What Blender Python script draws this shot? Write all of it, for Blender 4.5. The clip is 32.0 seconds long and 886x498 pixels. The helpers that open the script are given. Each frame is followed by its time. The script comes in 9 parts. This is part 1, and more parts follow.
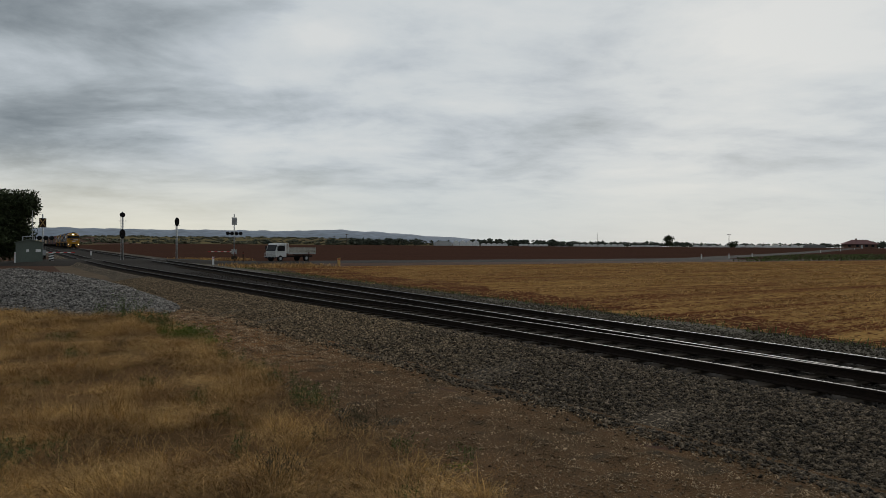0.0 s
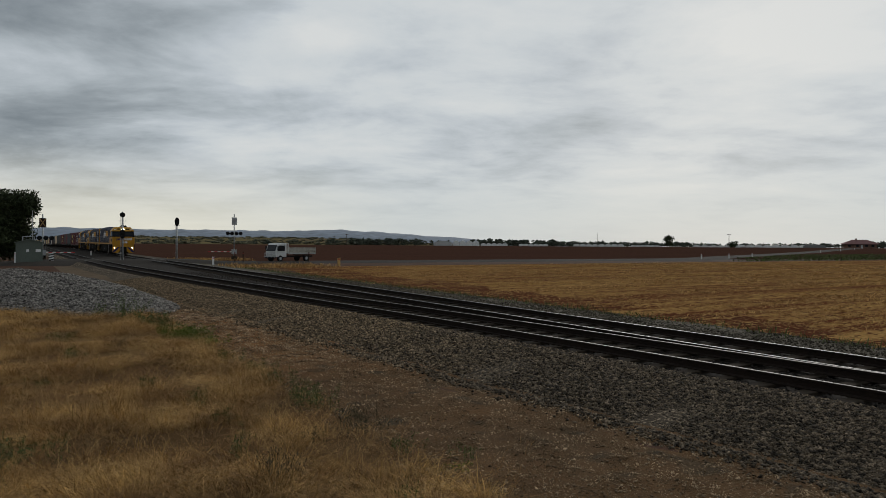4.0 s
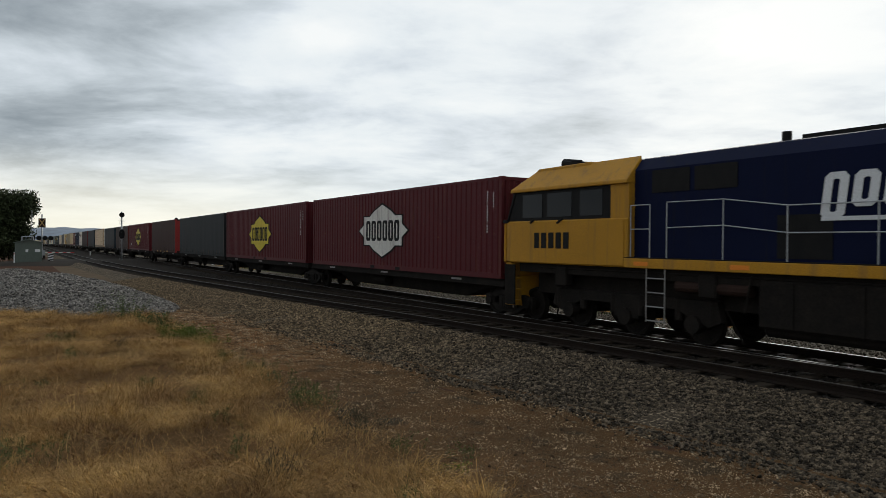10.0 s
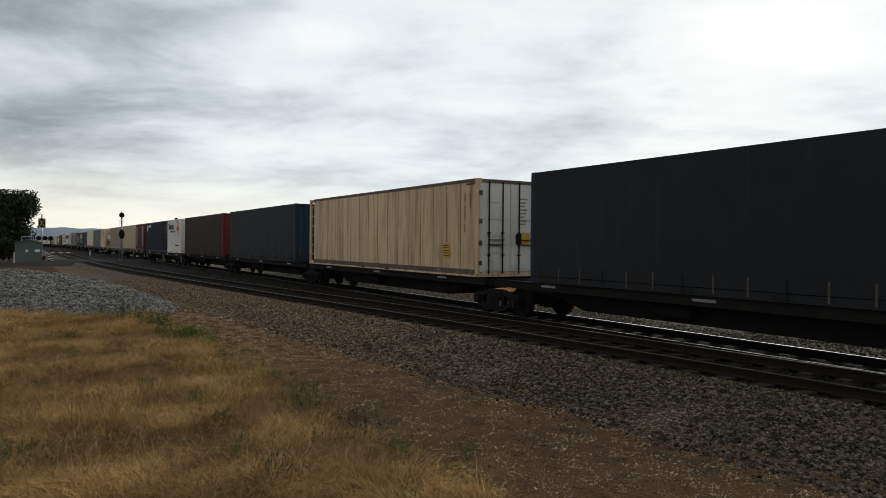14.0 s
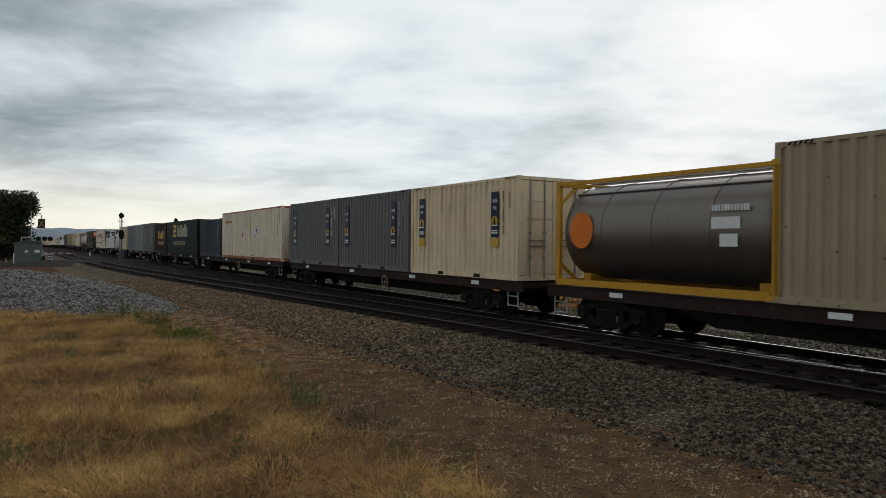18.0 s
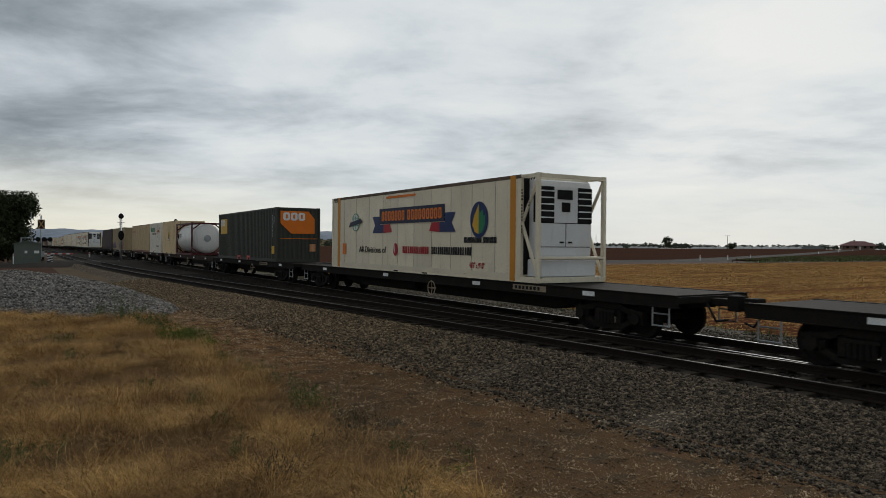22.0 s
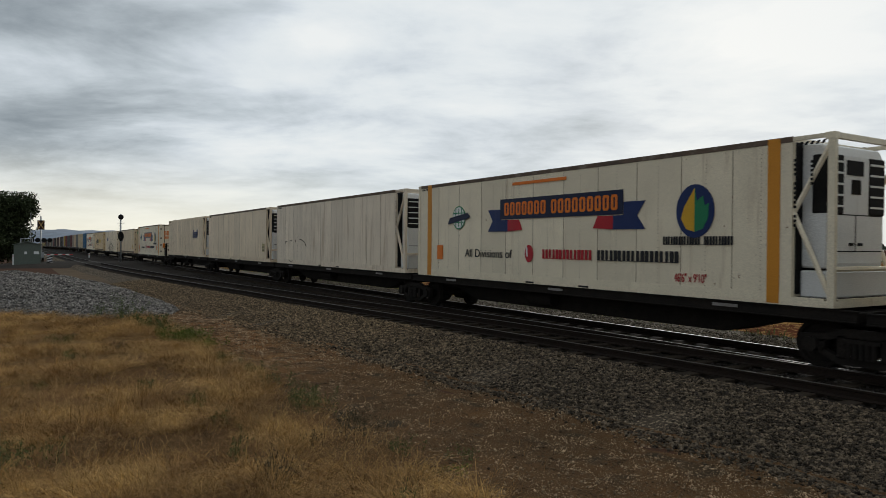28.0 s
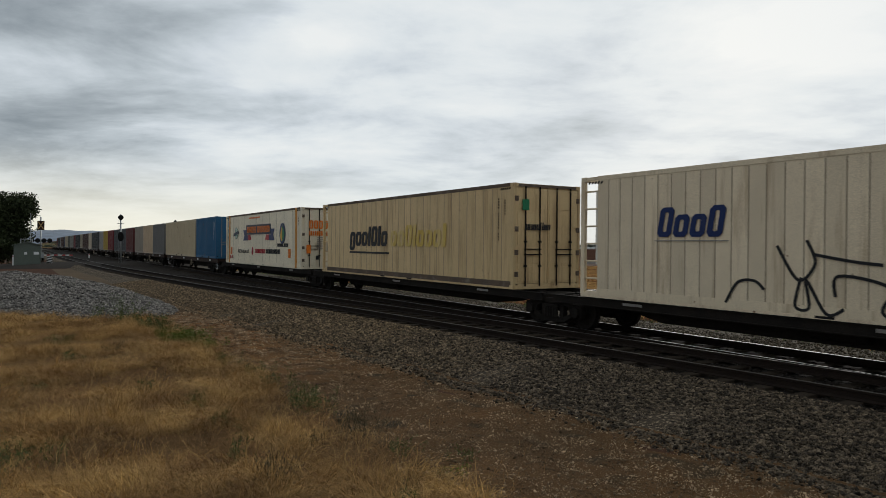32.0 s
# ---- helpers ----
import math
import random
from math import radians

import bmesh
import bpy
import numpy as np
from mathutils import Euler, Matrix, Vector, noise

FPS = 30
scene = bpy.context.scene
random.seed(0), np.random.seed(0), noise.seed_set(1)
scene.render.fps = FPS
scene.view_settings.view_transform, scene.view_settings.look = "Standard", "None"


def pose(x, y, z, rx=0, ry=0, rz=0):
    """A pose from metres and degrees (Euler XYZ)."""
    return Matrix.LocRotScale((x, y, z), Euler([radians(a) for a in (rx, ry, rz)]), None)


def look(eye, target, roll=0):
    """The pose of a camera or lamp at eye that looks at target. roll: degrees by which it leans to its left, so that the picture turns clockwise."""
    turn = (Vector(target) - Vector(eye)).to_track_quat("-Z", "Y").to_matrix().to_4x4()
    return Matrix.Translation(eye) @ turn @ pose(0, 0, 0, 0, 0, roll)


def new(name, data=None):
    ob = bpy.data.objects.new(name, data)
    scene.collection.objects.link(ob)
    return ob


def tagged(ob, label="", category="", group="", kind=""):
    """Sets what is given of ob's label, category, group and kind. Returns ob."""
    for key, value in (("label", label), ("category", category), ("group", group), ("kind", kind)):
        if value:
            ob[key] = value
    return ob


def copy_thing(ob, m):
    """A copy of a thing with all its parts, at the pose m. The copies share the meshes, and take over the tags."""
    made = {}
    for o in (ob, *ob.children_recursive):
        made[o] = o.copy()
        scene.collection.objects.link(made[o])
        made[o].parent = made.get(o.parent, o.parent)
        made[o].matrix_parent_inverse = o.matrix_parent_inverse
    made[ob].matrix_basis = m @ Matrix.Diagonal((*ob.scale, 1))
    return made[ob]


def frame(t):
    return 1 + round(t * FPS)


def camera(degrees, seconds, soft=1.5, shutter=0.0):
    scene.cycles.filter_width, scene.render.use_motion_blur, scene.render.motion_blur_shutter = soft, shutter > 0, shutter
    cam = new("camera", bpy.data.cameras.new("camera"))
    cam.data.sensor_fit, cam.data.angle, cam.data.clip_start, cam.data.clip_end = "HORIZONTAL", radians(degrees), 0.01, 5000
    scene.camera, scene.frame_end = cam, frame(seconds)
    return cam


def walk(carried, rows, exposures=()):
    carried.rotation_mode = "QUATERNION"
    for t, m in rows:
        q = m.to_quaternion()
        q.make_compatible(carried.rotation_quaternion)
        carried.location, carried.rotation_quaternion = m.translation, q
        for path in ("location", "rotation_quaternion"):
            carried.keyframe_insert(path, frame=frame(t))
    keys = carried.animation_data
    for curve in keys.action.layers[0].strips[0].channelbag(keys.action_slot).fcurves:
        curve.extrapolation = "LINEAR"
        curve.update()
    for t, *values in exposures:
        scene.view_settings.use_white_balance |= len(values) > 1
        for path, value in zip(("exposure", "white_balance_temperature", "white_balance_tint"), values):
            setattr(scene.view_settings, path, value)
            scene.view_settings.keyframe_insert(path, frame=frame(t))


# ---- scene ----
cam = camera(65.0, 32.0, soft=0.8, shutter=0.04)
EYE_Z = 2.079          # eye above the rail head
LINE_Y = 12.87         # centre of the line that the train runs on
SPEED = 26.32          # metres per second


def view(right, up):
    """The camera's pose, turned by small angles (radians) to its right and up."""
    return pose(0, 0, EYE_Z, 89.723 + math.degrees(up), 0, 58.563 - math.degrees(right)) @ pose(0, 0, 0, 0, 0, 0.317)


U = 1 / 1230.0
walk(cam, [(0, view(0, 0)), (8.4, view(0, 0)), (9.2, view(0.8 * U, 0)), (14.5, view(1.1 * U, 0.5 * U)), (18, view(1.6 * U, 1.3 * U)),
           (23, view(2.1 * U, 2.8 * U)), (28, view(2.4 * U, 3.9 * U)), (32, view(2.5 * U, 4.7 * U))],
     exposures=[(0, -0.07), (6.8, -0.06), (8.2, 0.22), (9.2, 0.40), (14.0, 0.42), (19, 0.36), (20.8, 0.30), (22.0, 0.12), (23.2, 0.22), (25, 0.26), (28, 0.28), (32, 0.26)])


# ---- light ----
CLOUDS = [(-30, 18, 13, 7.5, -0.12), (-27, 8.6, 10, 2.4, -0.11), (-15.5, 18.4, 4, 1.2, -0.11), (-11.2, 17.2, 4.5, 1.4, 0.13), (3.5, 14.8, 7, 3.4, 0.09),
          (22.5, 16.8, 6, 2.8, 0.14), (28, 13.6, 5, 1.8, 0.07), (0, 10.2, 4.5, 1.8, -0.11), (17, 9.6, 10, 2.4, -0.09), (-13, 8.6, 8, 1.6, 0.08),
          (29, 9, 6, 3, -0.05), (-5, 17.8, 5, 1.3, -0.05), (-20, 4.4, 14, 1.2, 0.06), (10, 19.5, 6, 1.6, -0.04)]


def build_world():
    world = bpy.data.worlds.new("overcast")
    scene.world = world
    world.use_nodes = True
    nt = world.node_tree
    N, K = nt.nodes, nt.links.new
    for n in list(N):
        N.remove(n)

    def math_node(op, a, b=None):
        n = N.new("ShaderNodeMath")
        n.operation = op
        if op == "MULTIPLY_ADD":
            n.inputs[2].default_value = -0.045
        for i, v in enumerate((a, b)):
            if v is None:
                continue
            if isinstance(v, (int, float)):
                n.inputs[i].default_value = v
            else:
                K(v, n.inputs[i])
        return n.outputs[0]
    out, bg = N.new("ShaderNodeOutputWorld"), N.new("ShaderNodeBackground")
    sky = N.new("ShaderNodeTexSky")
    sky.sky_type, sky.sun_disc = "NISHITA", False
    sky.sun_elevation, sky.sun_rotation = radians(17), radians(-37)
    tc = N.new("ShaderNodeTexCoord")
    sep = N.new("ShaderNodeSeparateXYZ")
    K(tc.outputs["Generated"], sep.inputs[0])
    up = math_node("ADD", math_node("MAXIMUM", sep.outputs[2], 0.0), 0.16)
    comb = N.new("ShaderNodeCombineXYZ")
    K(math_node("DIVIDE", sep.outputs[0], up), comb.inputs[0])
    K(math_node("DIVIDE", sep.outputs[1], up), comb.inputs[1])
    mapn = N.new("ShaderNodeMapping")
    turn = N.new("ShaderNodeMapping")
    turn.inputs["Rotation"].default_value = (0, 0, radians(-148.56))
    K(comb.outputs[0], turn.inputs[0])
    mapn.inputs["Scale"].default_value = (0.98, 0.74, 1.0)
    mapn.inputs["Location"].default_value = (3.1, 1.7, 0)
    K(turn.outputs[0], mapn.inputs[0])

    def cloud(scale, detail, rough, dist):
        n = N.new("ShaderNodeTexNoise")
        n.inputs["Scale"].default_value, n.inputs["Detail"].default_value = scale, detail
        n.inputs["Roughness"].default_value, n.inputs["Distortion"].default_value = rough, dist
        K(mapn.outputs[0], n.inputs["Vector"])
        return n.outputs["Fac"]
    big, small = cloud(0.7, 4, 0.5, 0.2), cloud(1.8, 8, 0.58, 0.25)
    dapple = cloud(6.0, 7, 0.6, 0.2)
    mixv = math_node("ADD", math_node("ADD", math_node("MULTIPLY", big, 0.30), math_node("MULTIPLY_ADD", small, 0.74)), math_node("MULTIPLY", math_node("SUBTRACT", dapple, 0.47), 0.12))
    # thin cloud lets more light through towards the hidden sun
    dot = N.new("ShaderNodeVectorMath")
    dot.operation = "DOT_PRODUCT"
    K(tc.outputs["Generated"], dot.inputs[0])
    dot.inputs[1].default_value = Vector((-0.55, 0.72, 0.34)).normalized()
    glow = N.new("ShaderNodeMapRange")
    glow.interpolation_type = "SMOOTHSTEP"
    for i, v in ((1, 0.6), (2, 1.0), (3, -0.025), (4, 0.11)):
        glow.inputs[i].default_value = v
    K(dot.outputs["Value"], glow.inputs[0])
    fac = math_node("ADD", mixv, glow.outputs[0])
    # single cloud masses and thin places: bearing, height, half width, half height in degrees, and how much lighter
    stir = N.new("ShaderNodeTexNoise")
    stir.inputs["Scale"].default_value, stir.inputs["Detail"].default_value, stir.inputs["Roughness"].default_value = 1.5, 6, 0.6
    K(mapn.outputs[0], stir.inputs["Vector"])
    where = N.new("ShaderNodeCombineXYZ")
    ahead, aside = N.new("ShaderNodeVectorMath"), N.new("ShaderNodeVectorMath")
    for node, way in ((ahead, 148.56), (aside, 58.56)):
        node.operation = "DOT_PRODUCT"
        node.inputs[1].default_value = (math.cos(radians(way)), math.sin(radians(way)), 0)
        K(tc.outputs["Generated"], node.inputs[0])
    K(math_node("ARCTAN2", aside.outputs["Value"], ahead.outputs["Value"]), where.inputs[0])
    K(sep.outputs[2], where.inputs[1])
    warp = N.new("ShaderNodeVectorMath")
    warp.operation = "MULTIPLY_ADD"
    warp.inputs[1].default_value = (0.34, 0.085, 0.0)
    K(stir.outputs["Color"], warp.inputs[0])
    K(where.outputs[0], warp.inputs[2])
    for deg, high, wide, tall, lift in CLOUDS:
        off = N.new("ShaderNodeVectorMath")
        off.operation = "SUBTRACT"
        off.inputs[1].default_value = (radians(deg) + 0.17, math.sin(radians(high)) + 0.0425, 0.0)
        K(warp.outputs[0], off.inputs[0])
        size = N.new("ShaderNodeVectorMath")
        size.operation = "MULTIPLY"
        size.inputs[1].default_value = (1 / radians(wide), 1 / radians(tall), 0.0)
        K(off.outputs[0], size.inputs[0])
        ln = N.new("ShaderNodeVectorMath")
        ln.operation = "LENGTH"
        K(size.outputs[0], ln.inputs[0])
        fall = N.new("ShaderNodeMapRange")
        fall.interpolation_type = "SMOOTHSTEP"
        for i, v in ((1, 0.0), (2, 1.6), (3, lift), (4, 0.0)):
            fall.inputs[i].default_value = v
        K(ln.outputs["Value"], fall.inputs[0])
        fac = math_node("ADD", fac, fall.outputs[0])
    ramp = N.new("ShaderNodeValToRGB")
    cr = ramp.color_ramp
    stops = [(0.20, (0.17, 0.20, 0.225)), (0.33, (0.285, 0.322, 0.35)), (0.43, (0.41, 0.455, 0.488)), (0.51, (0.505, 0.55, 0.588)), (0.59, (0.59, 0.63, 0.652)), (0.74, (0.68, 0.70, 0.70))]
    cr.elements[0].position, cr.elements[1].position = stops[0][0], stops[-1][0]
    cr.elements[0].color, cr.elements[1].color = (*stops[0][1], 1), (*stops[-1][1], 1)
    for q, c in stops[1:-1]:
        cr.elements.new(q).color = (*c, 1)
    K(fac, ramp.inputs[0])
    # lower band: paler, warmer layer of air near the horizon
    band = N.new("ShaderNodeMapRange")
    band.interpolation_type = "SMOOTHSTEP"
    for i, v in ((1, 0.0), (2, 0.14), (3, 0.85), (4, 0.0)):
        band.inputs[i].default_value = v
    K(sep.outputs[2], band.inputs[0])
    low = N.new("ShaderNodeMix")
    low.data_type = "RGBA"
    K(band.outputs[0], low.inputs["Factor"])
    K(ramp.outputs[0], low.inputs["A"])
    warm = N.new("ShaderNodeVectorMath")
    warm.operation = "DOT_PRODUCT"
    K(tc.outputs["Generated"], warm.inputs[0])
    warm.inputs[1].default_value = (-0.995, -0.05, 0.08)
    wr = N.new("ShaderNodeMapRange")
    wr.interpolation_type = "SMOOTHSTEP"
    for i, v in ((1, 0.84), (2, 1.0), (3, 0.0), (4, 1.0)):
        wr.inputs[i].default_value = v
    K(warm.outputs["Value"], wr.inputs[0])
    tint = N.new("ShaderNodeMix")
    tint.data_type = "RGBA"
    K(wr.outputs[0], tint.inputs["Factor"])
    tint.inputs["A"].default_value, tint.inputs["B"].default_value = (0.56, 0.61, 0.618, 1), (0.80, 0.77, 0.64, 1)
    K(tint.outputs["Result"], low.inputs["B"])
    add = N.new("ShaderNodeMix")
    add.data_type, add.blend_type = "RGBA", "ADD"
    add.inputs["Factor"].default_value = 0.0025
    K(low.outputs["Result"], add.inputs["A"])
    K(sky.outputs[0], add.inputs["B"])
    # the cloud is thinner and brighter on the sun's side, thick and dull behind the eye
    side = N.new("ShaderNodeMapRange")
    side.interpolation_type = "SMOOTHSTEP"
    for i, v in ((1, -0.3), (2, 0.75), (3, 0.82), (4, 1.0)):
        side.inputs[i].default_value = v
    K(dot.outputs["Value"], side.inputs[0])
    dim = N.new("ShaderNodeMix")
    dim.data_type, dim.blend_type = "RGBA", "MULTIPLY"
    dim.inputs["Factor"].default_value = 1.0
    K(add.outputs["Result"], dim.inputs["A"])
    K(side.outputs[0], dim.inputs["B"])
    K(dim.outputs["Result"], bg.inputs[0])
    bg.inputs[1].default_value = 1.0
    K(bg.outputs[0], out.inputs[0])


build_world()
sun = new("sun", bpy.data.lights.new("sun", "SUN"))
sun.data.energy, sun.data.angle, sun.data.color = 0.95, radians(30), (1.0, 0.95, 0.88)
sun.matrix_world = look((-55, 72, 34), (0, 0, 0))


# ---- materials ----
def surf(name, c1, c2=None, scale=6.0, rough=0.6, metal=0.0, bump=0.15, fine=60.0, dirt=None, dirt_amount=0.0, streak=False, vary=0.0, contrast=0.5, spec=0.5, speck=None, spots=None, each=0.0):
    """A two-scale surface: base colours mixed by a broad noise, fine grain in gloss and relief, and dirt or streaks over it."""
    m = bpy.data.materials.new(name)
    m.use_nodes = True
    nt = m.node_tree
    N, K = nt.nodes, nt.links.new
    b = N["Principled BSDF"]
    tc = N.new("ShaderNodeTexCoord")
    n1 = N.new("ShaderNodeTexNoise")
    n1.inputs["Scale"].default_value, n1.inputs["Detail"].default_value = scale, 5
    n2 = N.new("ShaderNodeTexNoise")
    n2.inputs["Scale"].default_value, n2.inputs["Detail"].default_value = fine, 3
    where = tc.outputs["Object"]
    if each:
        # equal pieces on one mesh still differ in their stains
        own = N.new("ShaderNodeObjectInfo")
        far = N.new("ShaderNodeVectorMath")
        far.operation = "MULTIPLY_ADD"
        far.inputs[1].default_value = (37.0, 53.0, 5.0)
        K(own.outputs["Random"], far.inputs[0])
        K(where, far.inputs[2])
        where = far.outputs[0]
    K(where, n1.inputs["Vector"])
    K(where, n2.inputs["Vector"])
    r = N.new("ShaderNodeMapRange")
    r.inputs[1].default_value, r.inputs[2].default_value = 0.5 - contrast / 2, 0.5 + contrast / 2
    K(n1.outputs["Fac"], r.inputs[0])
    mix = N.new("ShaderNodeMix")
    mix.data_type = "RGBA"
    K(r.outputs[0], mix.inputs["Factor"])
    c2 = c2 or tuple(v * 0.75 for v in c1)
    mix.inputs["A"].default_value, mix.inputs["B"].default_value = (*c1, 1), (*c2, 1)
    col = mix.outputs["Result"]
    grain = N.new("ShaderNodeMix")
    grain.data_type, grain.blend_type = "RGBA", "MULTIPLY"
    gr = N.new("ShaderNodeMapRange")
    gr.inputs[1].default_value, gr.inputs[2].default_value, gr.inputs[3].default_value, gr.inputs[4].default_value = 0.3, 0.7, 0.72, 1.15
    K(n2.outputs["Fac"], gr.inputs[0])
    grain.inputs["Factor"].default_value = 1.0
    K(col, grain.inputs["A"])
    K(gr.outputs[0], grain.inputs["B"])
    col = grain.outputs["Result"]
    if dirt:
        n3 = N.new("ShaderNodeTexNoise")
        n3.inputs["Scale"].default_value, n3.inputs["Detail"].default_value = 3.0, 8
        n3.inputs["Roughness"].default_value = 0.65
        mp = N.new("ShaderNodeMapping")
        mp.inputs["Scale"].default_value = (1.6, 1.6, 0.12) if streak else (1, 1, 1)
        K(where, mp.inputs[0])
        K(mp.outputs[0], n3.inputs["Vector"])
        r3 = N.new("ShaderNodeMapRange")
        r3.inputs[1].default_value, r3.inputs[2].default_value = 0.62 - 0.3 * dirt_amount, 0.78 - 0.2 * dirt_amount
        r3.inputs[4].default_value = min(1.0, 0.35 + dirt_amount)
        K(n3.outputs["Fac"], r3.inputs[0])
        md = N.new("ShaderNodeMix")
        md.data_type = "RGBA"
        K(r3.outputs[0], md.inputs["Factor"])
        K(col, md.inputs["A"])
        md.inputs["B"].default_value = (*dirt, 1)
        col = md.outputs["Result"]
    for extra in (speck, spots):
        if not extra:
            continue
        colour, sc, lo, hi = extra
        n4 = N.new("ShaderNodeTexNoise")
        n4.inputs["Scale"].default_value, n4.inputs["Detail"].default_value = sc, 2
        K(where, n4.inputs["Vector"])
        r4 = N.new("ShaderNodeMapRange")
        r4.inputs[1].default_value, r4.inputs[2].default_value = lo, hi
        K(n4.outputs["Fac"], r4.inputs[0])
        ms = N.new("ShaderNodeMix")
        ms.data_type = "RGBA"
        K(r4.outputs[0], ms.inputs["Factor"])
        K(col, ms.inputs["A"])
        ms.inputs["B"].default_value = (*colour, 1)
        col = ms.outputs["Result"]
    if each:
        oi = N.new("ShaderNodeObjectInfo")
        rv = N.new("ShaderNodeMapRange")
        rv.inputs[3].default_value, rv.inputs[4].default_value = 1 - each, 1 + each * 0.3
        K(oi.outputs["Random"], rv.inputs[0])
        mv = N.new("ShaderNodeMix")
        mv.data_type, mv.blend_type = "RGBA", "MULTIPLY"
        mv.inputs["Factor"].default_value = 1.0
        K(col, mv.inputs["A"])
        K(rv.outputs[0], mv.inputs["B"])
        col = mv.outputs["Result"]
    if vary:
        oi = N.new("ShaderNodeNewGeometry")
        rv = N.new("ShaderNodeMapRange")
        rv.inputs[3].default_value, rv.inputs[4].default_value = 1 - vary, 1 + vary
        K(oi.outputs["Random Per Island"], rv.inputs[0])
        mv = N.new("ShaderNodeMix")
        mv.data_type, mv.blend_type = "RGBA", "MULTIPLY"
        mv.inputs["Factor"].default_value = 1.0
        K(col, mv.inputs["A"])
        K(rv.outputs[0], mv.inputs["B"])
        col = mv.outputs["Result"]
    K(col, b.inputs["Base Color"])
    rr = N.new("ShaderNodeMapRange")
    rr.inputs[3].default_value, rr.inputs[4].default_value = max(0.05, rough - 0.12), min(1.0, rough + 0.12)
    K(n2.outputs["Fac"], rr.inputs[0])
    K(rr.outputs[0], b.inputs["Roughness"])
    b.inputs["Metallic"].default_value = metal
    b.inputs["Specular IOR Level"].default_value = spec
    if bump:
        bp = N.new("ShaderNodeBump")
        bp.inputs["Strength"].default_value, bp.inputs["Distance"].default_value = bump, 0.02
        K(n2.outputs["Fac"], bp.inputs["Height"])
        K(bp.outputs[0], b.inputs["Normal"])
    return m


def lit(name, colour, strength):
    m = bpy.data.materials.new(name)
    m.use_nodes = True
    b = m.node_tree.nodes["Principled BSDF"]
    b.inputs["Base Color"].default_value = (*colour, 1)
    b.inputs["Emission Color"].default_value = (*colour, 1)
    b.inputs["Emission Strength"].default_value = strength
    return m


def pane_glass(name, tint, rough=0.05):
    m = bpy.data.materials.new(name)
    m.use_nodes = True
    b = m.node_tree.nodes["Principled BSDF"]
    b.inputs["Base Color"].default_value = (*tint, 1)
    b.inputs["Roughness"].default_value = rough
    b.inputs["Specular IOR Level"].default_value = 0.16
    return m


